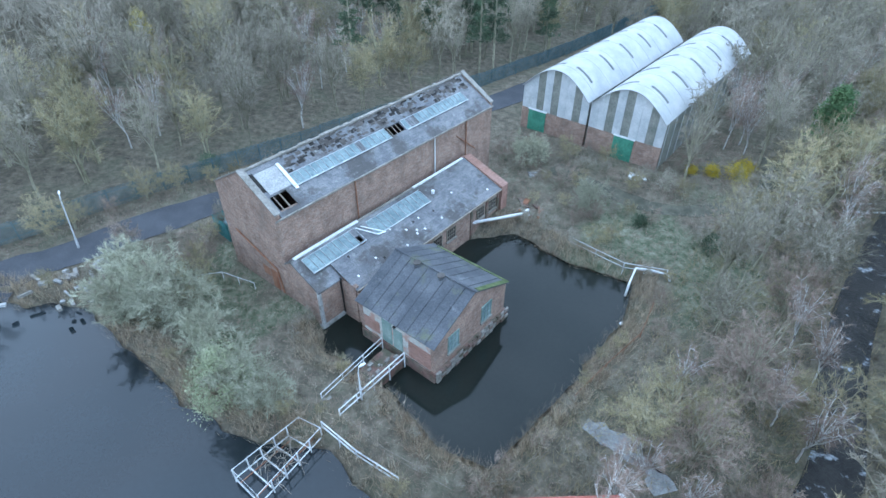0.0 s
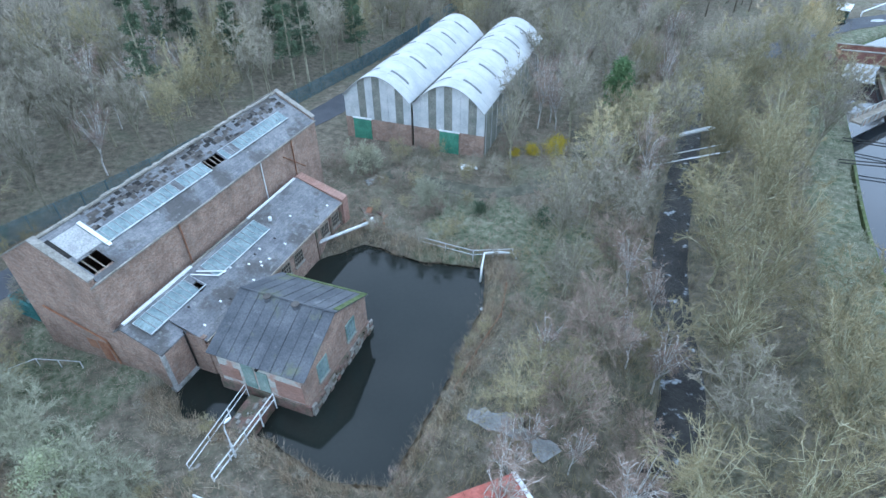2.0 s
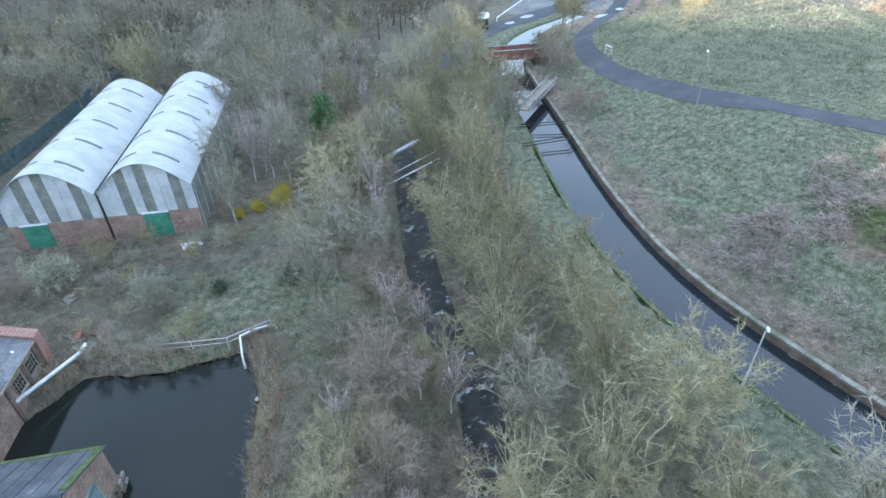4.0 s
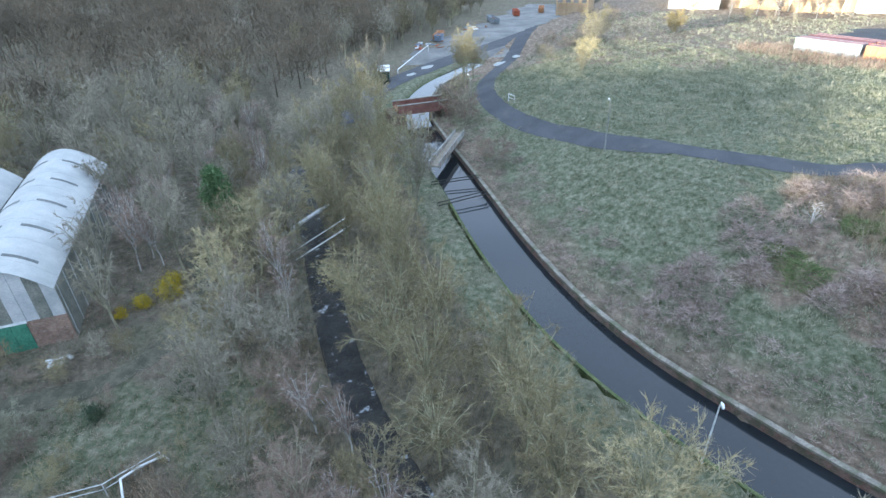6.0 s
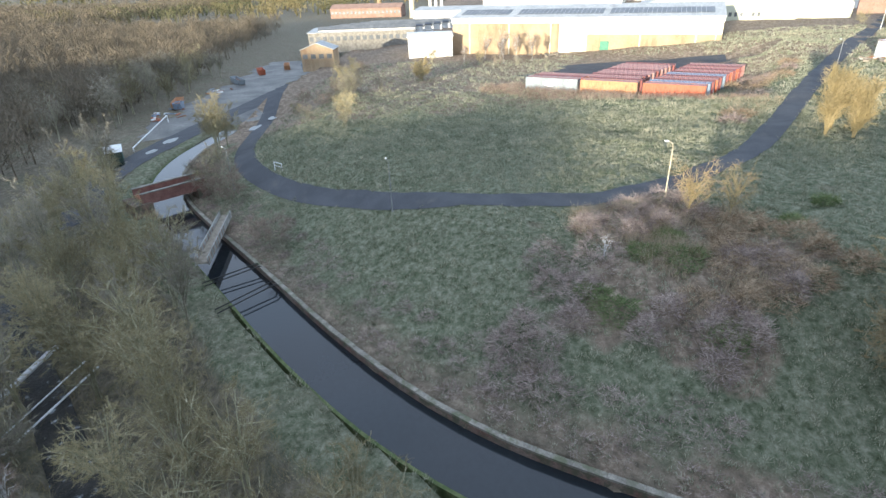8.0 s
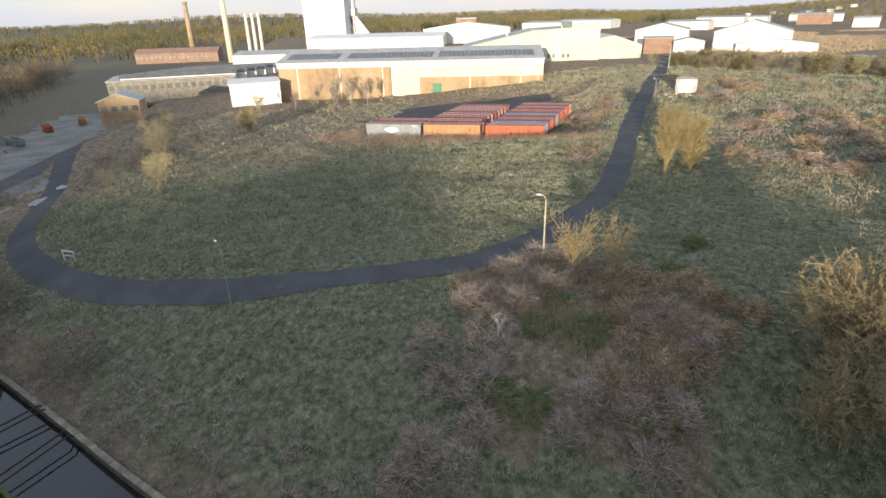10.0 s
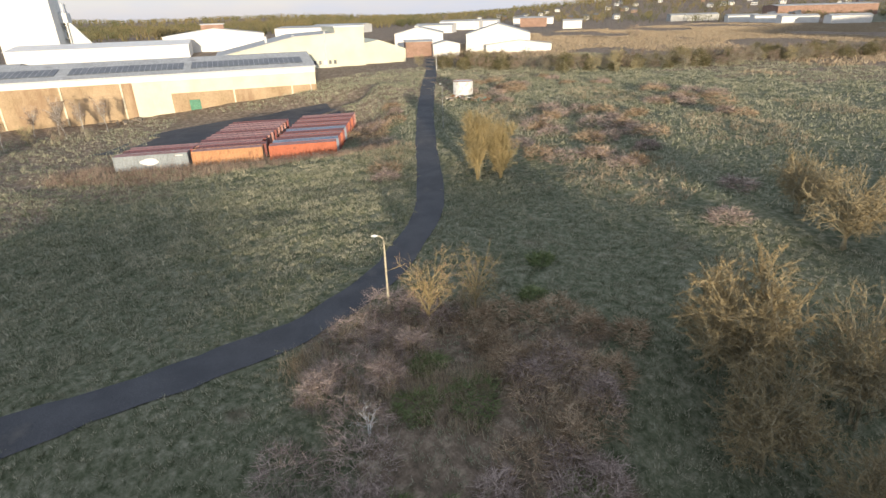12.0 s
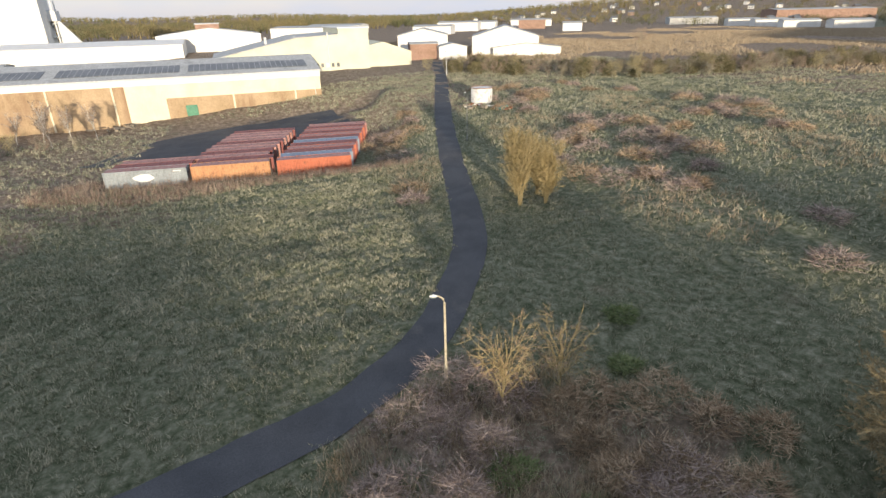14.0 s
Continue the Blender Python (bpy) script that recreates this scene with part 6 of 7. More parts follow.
def conveyor():
    root = thing("conveyor_tower", "grey steel conveyor tower with sloping gantries", "tower", facing(512, -8, 2))
    for x in (0, 9):
        for y in (0, 8):
            part("leg", boxes((x, x + 0.8, y, y + 0.8, 0, 36)), RAIL, root)
    for z in (6, 14, 22, 30):
        part("floor", boxes((0, 10, 0, 9, z, z + 0.6)), RAIL, root)
    part("gantry", sheet([(10, 2, 2), (28, 2, 2), (10, 2, 26), (8, 2, 28)], 2.0), RAIL, root)
    part("gantry", tubes(([(-6, 4, 46), (14, 4, 8)], 1.0), sides=4), RAIL, root)
    part("house", boxes((-1, 11, -1, 10, 24, 30)), WHITE_CLAD, root)
    return root


conveyor()


def tank():
    root = thing("storage_tank", "rusting white round tank with an open rim", "tank", pose(147.5, -73.5, ground_at(147.5, -73.5)))
    part("shell", tubes(([(0, 0, -0.3), (0, 0, 3.2)], 2.4), sides=20), stained(WHITE_METAL.copy(), (0.25, 0.2, 0.16), 0.8, 0.52, 0.66), root, "rust stained white shell")
    for k in range(10):
        a = k * 0.628
        part("rib", tubes(([(2.42 * math.cos(a), 2.42 * math.sin(a), 0), (2.42 * math.cos(a), 2.42 * math.sin(a), 3.4)], 0.06), sides=4), RAIL, root)
    part("rim", tubes(([(2.45 * math.cos(k * 0.314), 2.45 * math.sin(k * 0.314), 3.25) for k in range(21)], 0.08)), RUST, root)
    return root


tank()


def scrap(x, y, seed, label, mats, size, count, piece=1.0):
    rng = np.random.default_rng(seed)
    root = thing("scrap_heap", label, "debris", pose(x, y, ground_at(x, y)))
    for k in range(count):
        m = pose(rng.normal(0, size), rng.normal(0, size), rng.uniform(0.05, 0.35), rng.uniform(-12, 12), rng.uniform(-12, 12), rng.uniform(0, 360))
        a, b, c = piece * rng.uniform(0.3, 1.4), piece * rng.uniform(0.1, 0.5), piece * rng.uniform(0.05, 0.3)
        part("piece", boxes((-a, a, -b, b, -c, c), m=m), mats[k % len(mats)], root)
    return root


scrap(139, -72, 1, "heap of teal and white scrap beside the tank", [TEAL, WHITE_METAL, RUST], 1.6, 12)
scrap(145, -69, 2, "scattered pale scrap beside the works road", [WHITE_METAL, TIMBER, RUST], 1.8, 10)
scrap(206, -8, 3, "stack of grey timber beams beside the factory", [TIMBER, TIMBER, TAN_BRICK], 3.0, 22)
scrap(22.2, 54.2, 4, "broken white pallet and boards in the grass", [WHITE_METAL, TIMBER], 0.6, 7, 0.6)
scrap(10.6, 55.2, 5, "flat pale rubble in the scrub", [CONCRETE, TIMBER], 0.6, 6, 0.5)
scrap(-33.0, 35.4, 6, "pale concrete rubble on the lake shore", [CONCRETE, STONE], 1.6, 16, 0.5)
scrap(-29.5, 34.6, 7, "pale concrete rubble on the lake shore", [CONCRETE, STONE], 1.2, 12, 0.5)
scrap(8.6, 47.2, 8, "rust red broken brick and pipe debris", [RUST, BRICK_WET], 0.8, 9, 0.6)
ribbon("mud_yard", [(132, 76), (152, 84), (185, 90), (225, 94), (262, 96)], 24, 0.05, mat("wet grey mud", (0.10, 0.10, 0.095), (0.19, 0.185, 0.17), 0.15, 1.5, 0.6, 0.3), "wet muddy yard with tyre tracks beyond the canal", "yard", gap=3, edge=3.0)


def skip(x, y, yaw, ln, paint, label):
    """An open steel skip with sloping ends."""
    root = thing("skip", label, "skip", pose(x, y, ground_at(x, y) + 0.05, 0, 0, yaw), "skips in the mud yard")
    for w in (-1.1, 1.02):
        part("side", prism(bmesh.new(), [(-ln / 2 + 0.8, 0.1), (ln / 2 - 0.8, 0.1), (ln / 2, 1.9), (-ln / 2, 1.9)], w, w + 0.08, "y"), YARD_PAINTS[paint], root)
    for e in (-1, 1):
        part("end", sheet([(e * (ln / 2 - 0.8), -1.02, 0.12), (e * (ln / 2 - 0.8), 1.02, 0.12), (e * ln / 2, 1.02, 1.88), (e * ln / 2, -1.02, 1.88)], 0.06), YARD_PAINTS[paint], root)
    part("floor", boxes((-ln / 2 + 0.8, ln / 2 - 0.8, -1.02, 1.02, 0.04, 0.12)), RUST, root)
    part("load", boxes((-ln / 2 + 0.7, ln / 2 - 0.7, -1.0, 1.0, 0.13, 1.1)), RUST, root, "rusty scrap load")
    part("rim", tubes(([(-ln / 2, -1.1, 1.9), (ln / 2, -1.1, 1.9), (ln / 2, 1.1, 1.9), (-ln / 2, 1.1, 1.9), (-ln / 2, -1.1, 1.9)], 0.06)), YARD_PAINTS[paint], root)
    return root


for x, y, yaw, n, p, words in ((167, 101, 20, 9, "orange", "long orange steel skip on the mud"), (163, 98.5, 15, 4, "blue", "small blue steel skip on the mud"), (226, 100, 30, 8, "red", "red steel skip on the mud"), (238, 94, 20, 8, "orange", "long orange steel skip on the mud"), (240, 87, 0, 4, "blue", "small blue steel skip on the mud"), (205, 100, 40, 11, "grey", "long grey steel skip on the mud")):
    skip(x, y, yaw, n, p, words)
for x, y, p in ((150, 96, "red"), (158, 100, "blue"), (190, 100, "grey")):
    scrap(x, y, int(x), "parked machinery and coloured skips by the canal road", [YARD_PAINTS[p], RUST, WHITE_METAL], 2.2, 8)

# ---- far town ----
rng_f = np.random.default_rng(12)
for x, y, w, d, h, mt in ((690, -480, 60, 40, 9, WHITE_CLAD), (640, -420, 50, 40, 10, WHITE_CLAD), (600, -520, 34, 30, 11, RED_BRICK), (700, -600, 60, 30, 9, WHITE_CLAD), (480, -470, 20, 16, 8, WHITE_CLAD), (500, -700, 60, 30, 8, ROOF_GREY), (400, -660, 34, 16, 7, WHITE_CLAD), (360, -640, 34, 16, 7, WHITE_CLAD), (318, -610, 34, 16, 7, WHITE_CLAD), (270, -600, 34, 16, 7, WHITE_CLAD), (420, -820, 120, 60, 14, RED_BRICK), (250, -760, 90, 60, 14, RED_BRICK), (560, -330, 40, 30, 8, WHITE_CLAD), (760, -300, 70, 40, 10, WHITE_CLAD), (620, -200, 60, 40, 10, WHITE_CLAD)):
    block("far_shed", "distant pale industrial shed", x, y, w, d, h, 1.6, mt, ROOF_GREY, -30, True, 0)
for k in range(46):
    x, y = rng_f.uniform(350, 1100), rng_f.uniform(-1250, -720)
    block("far_house", "distant house with a pale gable and dark roof", x, y, rng_f.uniform(8, 12), 8, 5.5, 3, WHITE_CLAD if k % 3 else RED_BRICK, DARK_ROOF, rng_f.uniform(-60, 30), True, 2, category="house")


# ---- rough growth ----
def growth(name, label, material, points, lengths, width, tilt, seed, category="plants"):
    """Many loose blades standing on the ground at the given places."""
    rng = np.random.default_rng(seed)
    n = len(points)
    start = np.c_[points, land(points[:, 0], points[:, 1]) - 0.03]
    way = np.c_[rng.normal(0, tilt, (n, 2)), np.ones(n)]
    way /= np.linalg.norm(way, axis=1)[:, None]
    return tagged(new(name, loose(name, blades(start, way, rng.uniform(*lengths, n), width, rng), material)), label, category, kind="stuff")


def scatter(n, box_, keep, seed, clump=1, spread=0.25):
    rng = np.random.default_rng(seed)
    p = np.c_[rng.uniform(box_[0], box_[1], n), rng.uniform(box_[2], box_[3], n)]
    p = p[keep(p[:, 0], p[:, 1])]
    p = np.repeat(p, clump, 0) + rng.normal(0, spread, (len(p) * clump, 2))
    return p


def on_field(x, y):
    dc, sc = along(CANAL, x, y)
    dp, _ = along(PATHWAY, x, y)
    u, v = -0.4 * (x - 147.3) - 0.916 * (y - 2.8), 0.916 * (x - 147.3) - 0.4 * (y - 2.8)
    return (sc > 0) & (dc > 3.6) & (dp > 2.1) & ~((u > -1.5) & (u < 41) & (v > -0.4) & (v < 57))


def tussocks(name, label, material, points, per, radius, lengths, width, seed, flare=0.8):
    """Grass in separate clumps, each a fan of blades about its own middle."""
    rng = np.random.default_rng(seed)
    n = len(points)
    size = np.repeat(rng.uniform(0.6, 1.25, n), per)
    a, f = rng.uniform(0, 6.283, n * per), np.sqrt(rng.uniform(0, 1, n * per))
    out = np.c_[np.cos(a), np.sin(a)] * f[:, None]
    p = np.repeat(points, per, 0) + out * (radius * size)[:, None]
    start = np.c_[p, land(p[:, 0], p[:, 1]) - 0.04]
    way = np.c_[out * flare + rng.normal(0, 0.25, (n * per, 2)), np.ones(n * per)]
    way /= np.linalg.norm(way, axis=1)[:, None]
    return tagged(new(name, loose(name, blades(start, way, size * rng.uniform(*lengths, n * per), width, rng), material)), label, "grass", kind="stuff")


def thicket(name, label, material, domes, per, lengths, width, seed):
    """Tangled stems lying over low rounded mounds of growth: x, y, radius and height of each."""
    rng = np.random.default_rng(seed)
    d = np.repeat(np.asarray(domes, float), per, 0)
    n = len(d)
    a, up = rng.uniform(0, 6.283, n), rng.uniform(0, 1, n)
    flat = np.sqrt(1 - up ** 2)
    k = rng.uniform(0.7, 1.03, n) * (1 + 0.16 * np.sin(3 * a + d[:, 0] * 9) + 0.12 * np.sin(7 * a + d[:, 1] * 5))
    x, y = d[:, 0] + np.cos(a) * flat * k * d[:, 2], d[:, 1] + np.sin(a) * flat * k * d[:, 2]
    start = np.c_[x, y, land(x, y) + up * k * d[:, 3]]
    way = rng.normal(0, 1, (n, 3)) * np.array([1, 1, 0.45]) + np.c_[np.cos(a) * flat, np.sin(a) * flat, 0.35 * np.ones(n)]
    way /= np.linalg.norm(way, axis=1)[:, None]
    return tagged(new(name, loose(name, blades(start, way, rng.uniform(*lengths, n), width, rng), material)), label, "plants", kind="stuff")


tussocks("field_grass", "rough tussocky grass, green and straw coloured", TUFT, scatter(26000, (38, 122, -46, 60), on_field, 1), 13, 0.2, (0.2, 0.46), 0.06, 1)
tussocks("field_grass", "rough tussocky grass on the slope below the yard", TUFT, scatter(9000, (84, 150, -40, 50), on_field, 12), 12, 0.3, (0.25, 0.55), 0.10, 12)
growth("field_grass", "sparse rough grass far across the field", TUFT, scatter(14000, (100, 200, -130, 60), on_field, 2, 5, 0.3), (0.4, 0.9), 0.12, 0.7, 2, "grass")


growth("field_grass", "dark green grass on the low ground by the hedge", TUFT, scatter(26000, (56, 210, -190, -50), on_field, 32, 5, 0.35), (0.3, 0.7), 0.14, 0.7, 32, "grass")
growth("dry_grassland", "tall straw coloured grass on the far waste ground", REED, scatter(62000, (90, 420, -640, -150), lambda x, y: (x > 110 + 0.1 * (y + 140)) & (np.sin(x * 0.03) + np.sin(y * 0.06 + x * 0.02) + 0.5 * np.sin(x * 0.11 + y * 0.03) > -0.6), 22, 4, 1.6), (0.6, 1.3), 0.34, 0.4, 22, "grass")
growth("dry_grassland", "clumps of straw coloured grass on the rough slope", REED, scatter(5000, (70, 150, -110, -30), lambda x, y: on_field(x, y) & (np.sin(x * 0.16 + 1) + np.sin(y * 0.21 + x * 0.07) > 0.7), 23, 7, 0.3), (0.4, 1.0), 0.07, 0.5, 23, "grass")


def mound(x, y):
    wob = 2.2 * np.sin(x * 0.5 + 1.3 * np.sin(y * 0.4)) + 1.6 * np.sin(y * 0.7 + x * 0.3)
    a = np.hypot((x - 62) / 1.25, y + 5) + wob
    b = wob + np.hypot((x - 83) / 1.3, (y + 40) / 0.8)
    return on_field(x, y) & ((a < 9.5) | (b < 11)) & (np.sin(x * 0.8 + 2 * np.sin(y * 0.5)) + np.sin(y * 0.9 + x * 0.2) > -0.7)


def domes_in(keep, box_, count, gap, radii, heights, seed):
    rng = np.random.default_rng(seed)
    out = []
    for x, y in zip(rng.uniform(box_[0], box_[1], count * 30), rng.uniform(box_[2], box_[3], count * 30)):
        if len(out) < count and keep(np.array([x]), np.array([y]))[0] and all((x - p[0]) ** 2 + (y - p[1]) ** 2 > gap ** 2 for p in out):
            out.append((x, y, rng.uniform(*radii), rng.uniform(*heights)))
    return out


def bramble_bank(x, y):
    q = np.array([(52, 6.5), (57, 5.5), (62, 4.5), (67, 0.5), (70.5, -5), (72.5, -9)], float)
    d, _ = along(q, x, y)
    r = np.array([(54, -4), (51, -7), (56, -13), (60, -12)], float)
    e, _ = along(r, x, y)
    return ((d < 3.0) | (e < 1.8)) & on_field(x, y)


def seed_bank(x, y):
    q = np.array([(56, -9), (60, -12.5), (66, -15), (60, -17)], float)
    d, _ = along(q, x, y)
    return (d < 3.2) & on_field(x, y)


def rough_slope(x, y):
    return on_field(x, y) & (along(PATHWAY, x, y)[0] > 6.5) & (x + 0.6 * y > 32) & (np.sin(x * 0.13 + 1) + np.sin(y * 0.17 + x * 0.06) > 0.2)


PURPLE = blade_mat("purple brown bramble canes", (0.10, 0.08, 0.07), (0.31, 0.245, 0.215), (0.52, 0.43, 0.375))
RUSSET = blade_mat("russet dead bracken", (0.13, 0.095, 0.06), (0.32, 0.235, 0.155), (0.54, 0.43, 0.30))
SEDGE = blade_mat("deep green rushes", (0.08, 0.115, 0.045), (0.15, 0.19, 0.08), (0.24, 0.27, 0.13))
thicket("bramble_thicket", "rounded banks of purple brown bramble canes", PURPLE, domes_in(bramble_bank, (48, 76, -16, 12), 30, 2.4, (1.2, 2.3), (1.0, 2.0), 3), 700, (0.5, 1.2), 0.04, 3)
thicket("bracken_bank", "russet dead bracken and dock in tall heaps", RUSSET, domes_in(seed_bank, (50, 72, -22, -6), 15, 2.3, (1.0, 1.9), (0.9, 1.7), 5), 600, (0.5, 1.1), 0.045, 6)
growth("dead_stalks", "straw coloured dead stalks standing in the bracken", REED, scatter(5000, (48, 78, -24, 2), lambda x, y: mound(x, y) & (x - 1.2 * y > 66), 4, 6, 0.3), (0.7, 1.5), 0.045, 0.35, 4)
thicket("rush_clumps", "dark green rush clumps among the brambles", SEDGE, [(61.4, -7.3, 1.9, 1.0), (52.7, -8.3, 1.6, 0.9), (63.5, -4.0, 1.5, 0.7), (66.5, -7.0, 1.4, 0.7), (56.5, -0.6, 1.7, 0.7), (58.5, 1.2, 1.4, 0.6), (72, -24, 1.2, 0.8), (68, -19, 1.0, 0.7)], 700, (0.35, 0.8), 0.06, 8)
thicket("bramble_thicket", "low bramble heaps over the rough slope", PURPLE, domes_in(rough_slope, (62, 150, -112, -22), 36, 5.0, (1.4, 3.2), (0.8, 1.6), 13), 420, (0.6, 1.5), 0.08, 13)
thicket("bracken_bank", "russet bracken heaps over the rough slope", RUSSET, domes_in(rough_slope, (70, 160, -112, -30), 34, 5.0, (1.4, 3.0), (0.7, 1.5), 14), 420, (0.6, 1.4), 0.09, 14)
thicket("bank_brush", "grey bramble and dead weeds on the canal bank", PURPLE, domes_in(lambda x, y: (along(CANAL, x, y)[1] > 0) & (along(CANAL, x, y)[0] > 4.2) & (along(CANAL, x, y)[0] < 10), (36, 90, -20, 58), 60, 2.0, (0.6, 1.5), (0.3, 0.8), 15), 170, (0.4, 0.9), 0.035, 15)


def by_yard(x, y):
    q = np.array([(151, 10), (144, 2), (138, -12), (132, -26), (126, -36)], float)
    d, s = along(q, x, y)
    return (d < 4.5)


growth("dead_willowherb", "pinkish brown dead willowherb along the yard edge", BRAMBLE, scatter(9000, (118, 160, -42, 14), by_yard, 5, 5, 0.25), (0.6, 1.6), 0.06, 0.25, 5)


def pond_bank(x, y):
    d = np.minimum(within(POND, x, y), within(LAKE, x, y))
    u = (x - BX) * math.cos(BU) + (y - BY) * math.sin(BU)
    w = -(x - BX) * math.sin(BU) + (y - BY) * math.cos(BU)
    return (d > -0.25) & (d < 2.0) & ~((u > -0.5) & (u < 24) & (w > -6.2) & (w < 9)) & ~((u > 1) & (u < 11) & (w > -15))


growth("reeds", "pale dead reeds and sedge fringing the ponds", REED, scatter(16000, (-42, 24, 12, 48), pond_bank, 6, 9, 0.15), (0.5, 1.5), 0.035, 0.5, 6)


def yard_grass(x, y):
    dr, sr = along(RIVER, x, y)
    d = np.minimum(within(POND, x, y), within(LAKE, x, y))
    dl, _ = along(LANE, x, y)
    df, sf = along(FENCE_LINE, x, y)
    dt, _ = along(TRACK, x, y)
    return (sr < 0) & (dr > 2.2) & (d > 0.8) & (dl > 2.6) & (sf > 0) & (dt > 0.9)


growth("undergrowth", "tangled dead grass and bramble round the mill", BRAMBLE, scatter(16000, (-44, 40, 16, 66), yard_grass, 7, 5, 0.2), (0.25, 0.8), 0.03, 1.0, 7)
growth("yard_grass", "short green grass round the mill", TUFT, scatter(9000, (-44, 40, 16, 66), yard_grass, 8, 5, 0.25), (0.15, 0.4), 0.04, 0.8, 8, "grass")


def bank_strip(x, y):
    dc, sc = along(CANAL, x, y)
    return (sc < 0) & (dc > 3.0) & (dc < 8)


tussocks("towpath_grass", "rough grass hanging over the canal edge", TUFT, scatter(9000, (26, 100, -25, 68), lambda x, y: (along(CANAL, x, y)[1] < 0) & (along(CANAL, x, y)[0] > 2.7) & (along(CANAL, x, y)[0] < 4.2), 44), 12, 0.25, (0.35, 0.7), 0.06, 44)
growth("towpath_grass", "rough grass along the canal towpath", TUFT, scatter(9000, (26, 90, -25, 62), bank_strip, 9, 5, 0.2), (0.2, 0.6), 0.045, 0.7, 9, "grass")


def wood_floor(x, y):
    dr, sr = along(RIVER, x, y)
    dc, sc = along(CANAL, x, y)
    df, sf = along(FENCE_LINE, x, y)
    return (((sr > 0) & (sc < 0) & (dr > 1.4) & (dc > 6)) | (sf < 0) | ((sr < 0) & (dr > 1.4) & (x + y > 100))) & (within(LAKE, x, y) > 0.5)


growth("wood_undergrowth", "olive brush and saplings along the river", TWIG_OLIVE, scatter(9000, (4, 80, -12, 70), lambda x, y: (along(CANAL, x, y)[1] < 0) & (along(CANAL, x, y)[0] > 7.5) & (along(RIVER, x, y)[0] > 1.3) & (along(RIVER, x, y)[0] < 14) & (within(POND, x, y) > 1), 45, 7, 0.4), (0.5, 1.9), 0.035, 0.55, 45)
growth("wood_undergrowth", "grey brown brush on the woodland floor", TWIG_GREY, scatter(16000, (-80, 110, -14, 130), wood_floor, 10, 5, 0.3), (0.5, 1.6), 0.03, 0.6, 10)


# ---- single plants ----
leafy("willow_tree", "pale green willow coming into leaf beside the lake", "tree", 61, 4.6, 2.5, 5200, BARK, LEAVES, "leafing trees", 0.13).matrix_basis = pose(-15.2, 23.6, -6.1)
leafy("young_pine", "bushy dark green young pine by the track", "tree", 62, 8.0, 3.2, 9000, BARK, mat("fresh green needles", (0.075, 0.13, 0.055), (0.14, 0.21, 0.09), 0.8, 5, 0.9, 0), "evergreens", 0.26, True).matrix_basis = pose(46.5, 61.0, ground_at(46.5, 61) - 0.1)
leafy("yellow_tree", "thin yellowish tree at the edge of the wood", "tree", 63, 10, 1.6, 2200, BIRCH, mat("yellow catkins", (0.30, 0.26, 0.09), (0.42, 0.36, 0.14), 0.8, 5, 0.9, 0), "leafing trees", 0.16, False, 0.5).matrix_basis = pose(-42, 78, ground_at(-42, 78))
for k, (x, y, s) in enumerate(((33.2, 53.6, 1.05), (30.8, 54.8, 0.55), (34.8, 55.4, 0.7), (28.6, 55.2, 0.4))):
    leafy("gorse_bush", "gorse bush covered in yellow flowers", "shrub", 64 + k, 2.2 * s, 1.2 * s, 1900, BARK, GORSE, "gorse bushes", 0.11).matrix_basis = pose(x, y, ground_at(x, y))
for k, (x, y, s) in enumerate(((25.4, 41.0, 0.9), (19.8, 44.8, 0.6), (-27, 55.5, 1.1))):
    leafy("evergreen_bush", "dense dark green bush in the grass", "shrub", 70 + k, 1.7 * s, 1.2 * s, 1700, BARK, NEEDLES, "evergreens", 0.12).matrix_basis = pose(x, y, ground_at(x, y))
SALLOW_BARK = mat("sallow bark", (0.22, 0.19, 0.12), (0.34, 0.30, 0.20), 1.5, 9)
GOLD = mat("golden willow bark", (0.27, 0.22, 0.11), (0.37, 0.30, 0.16), 0.5, 5, 0.9, 0)
crown_tree("young_tree", "small leafless tree with a pale trunk lit orange", "tree", 81, 7.0, 3.0, 1, 30, 8, 1000, GOLD, TWIG_ORANGE, "young trees by the lamp", 0.32, 0.55, 0.022, 0.08, 0.0).matrix_basis = pose(70.6, -10.2, ground_at(70.6, -10.2))
crown_tree("young_tree", "small leafless tree with grey brown twigs", "tree", 82, 6.8, 2.5, 1, 24, 8, 800, GOLD, TWIG_PINK, "young trees by the lamp", 0.15, 0.55, 0.02, 0.07, 0.0).matrix_basis = pose(69.2, -13.8, ground_at(69.2, -13.8))
for k, (x, y, s) in enumerate(((95.6, -35.6, 1.0), (98.4, -37.6, 0.9), (94.0, -38.4, 0.8), (97.2, -40.2, 0.75))):
    bare_tree("coppiced_willow", "upright willow clump with glowing golden stems", "tree", 83 + k, 9.0 * s, 3.4 * s, 11, 88, 3000, GOLD, GOLD, "coppiced willows", 1.1, 0.05, 0.06, 0.12, 1.7, 0.09).matrix_basis = pose(x, y, ground_at(x, y))
CATKIN = mat("golden catkins", (0.23, 0.18, 0.095), (0.34, 0.275, 0.155), 0.5, 5, 0.9, 0)
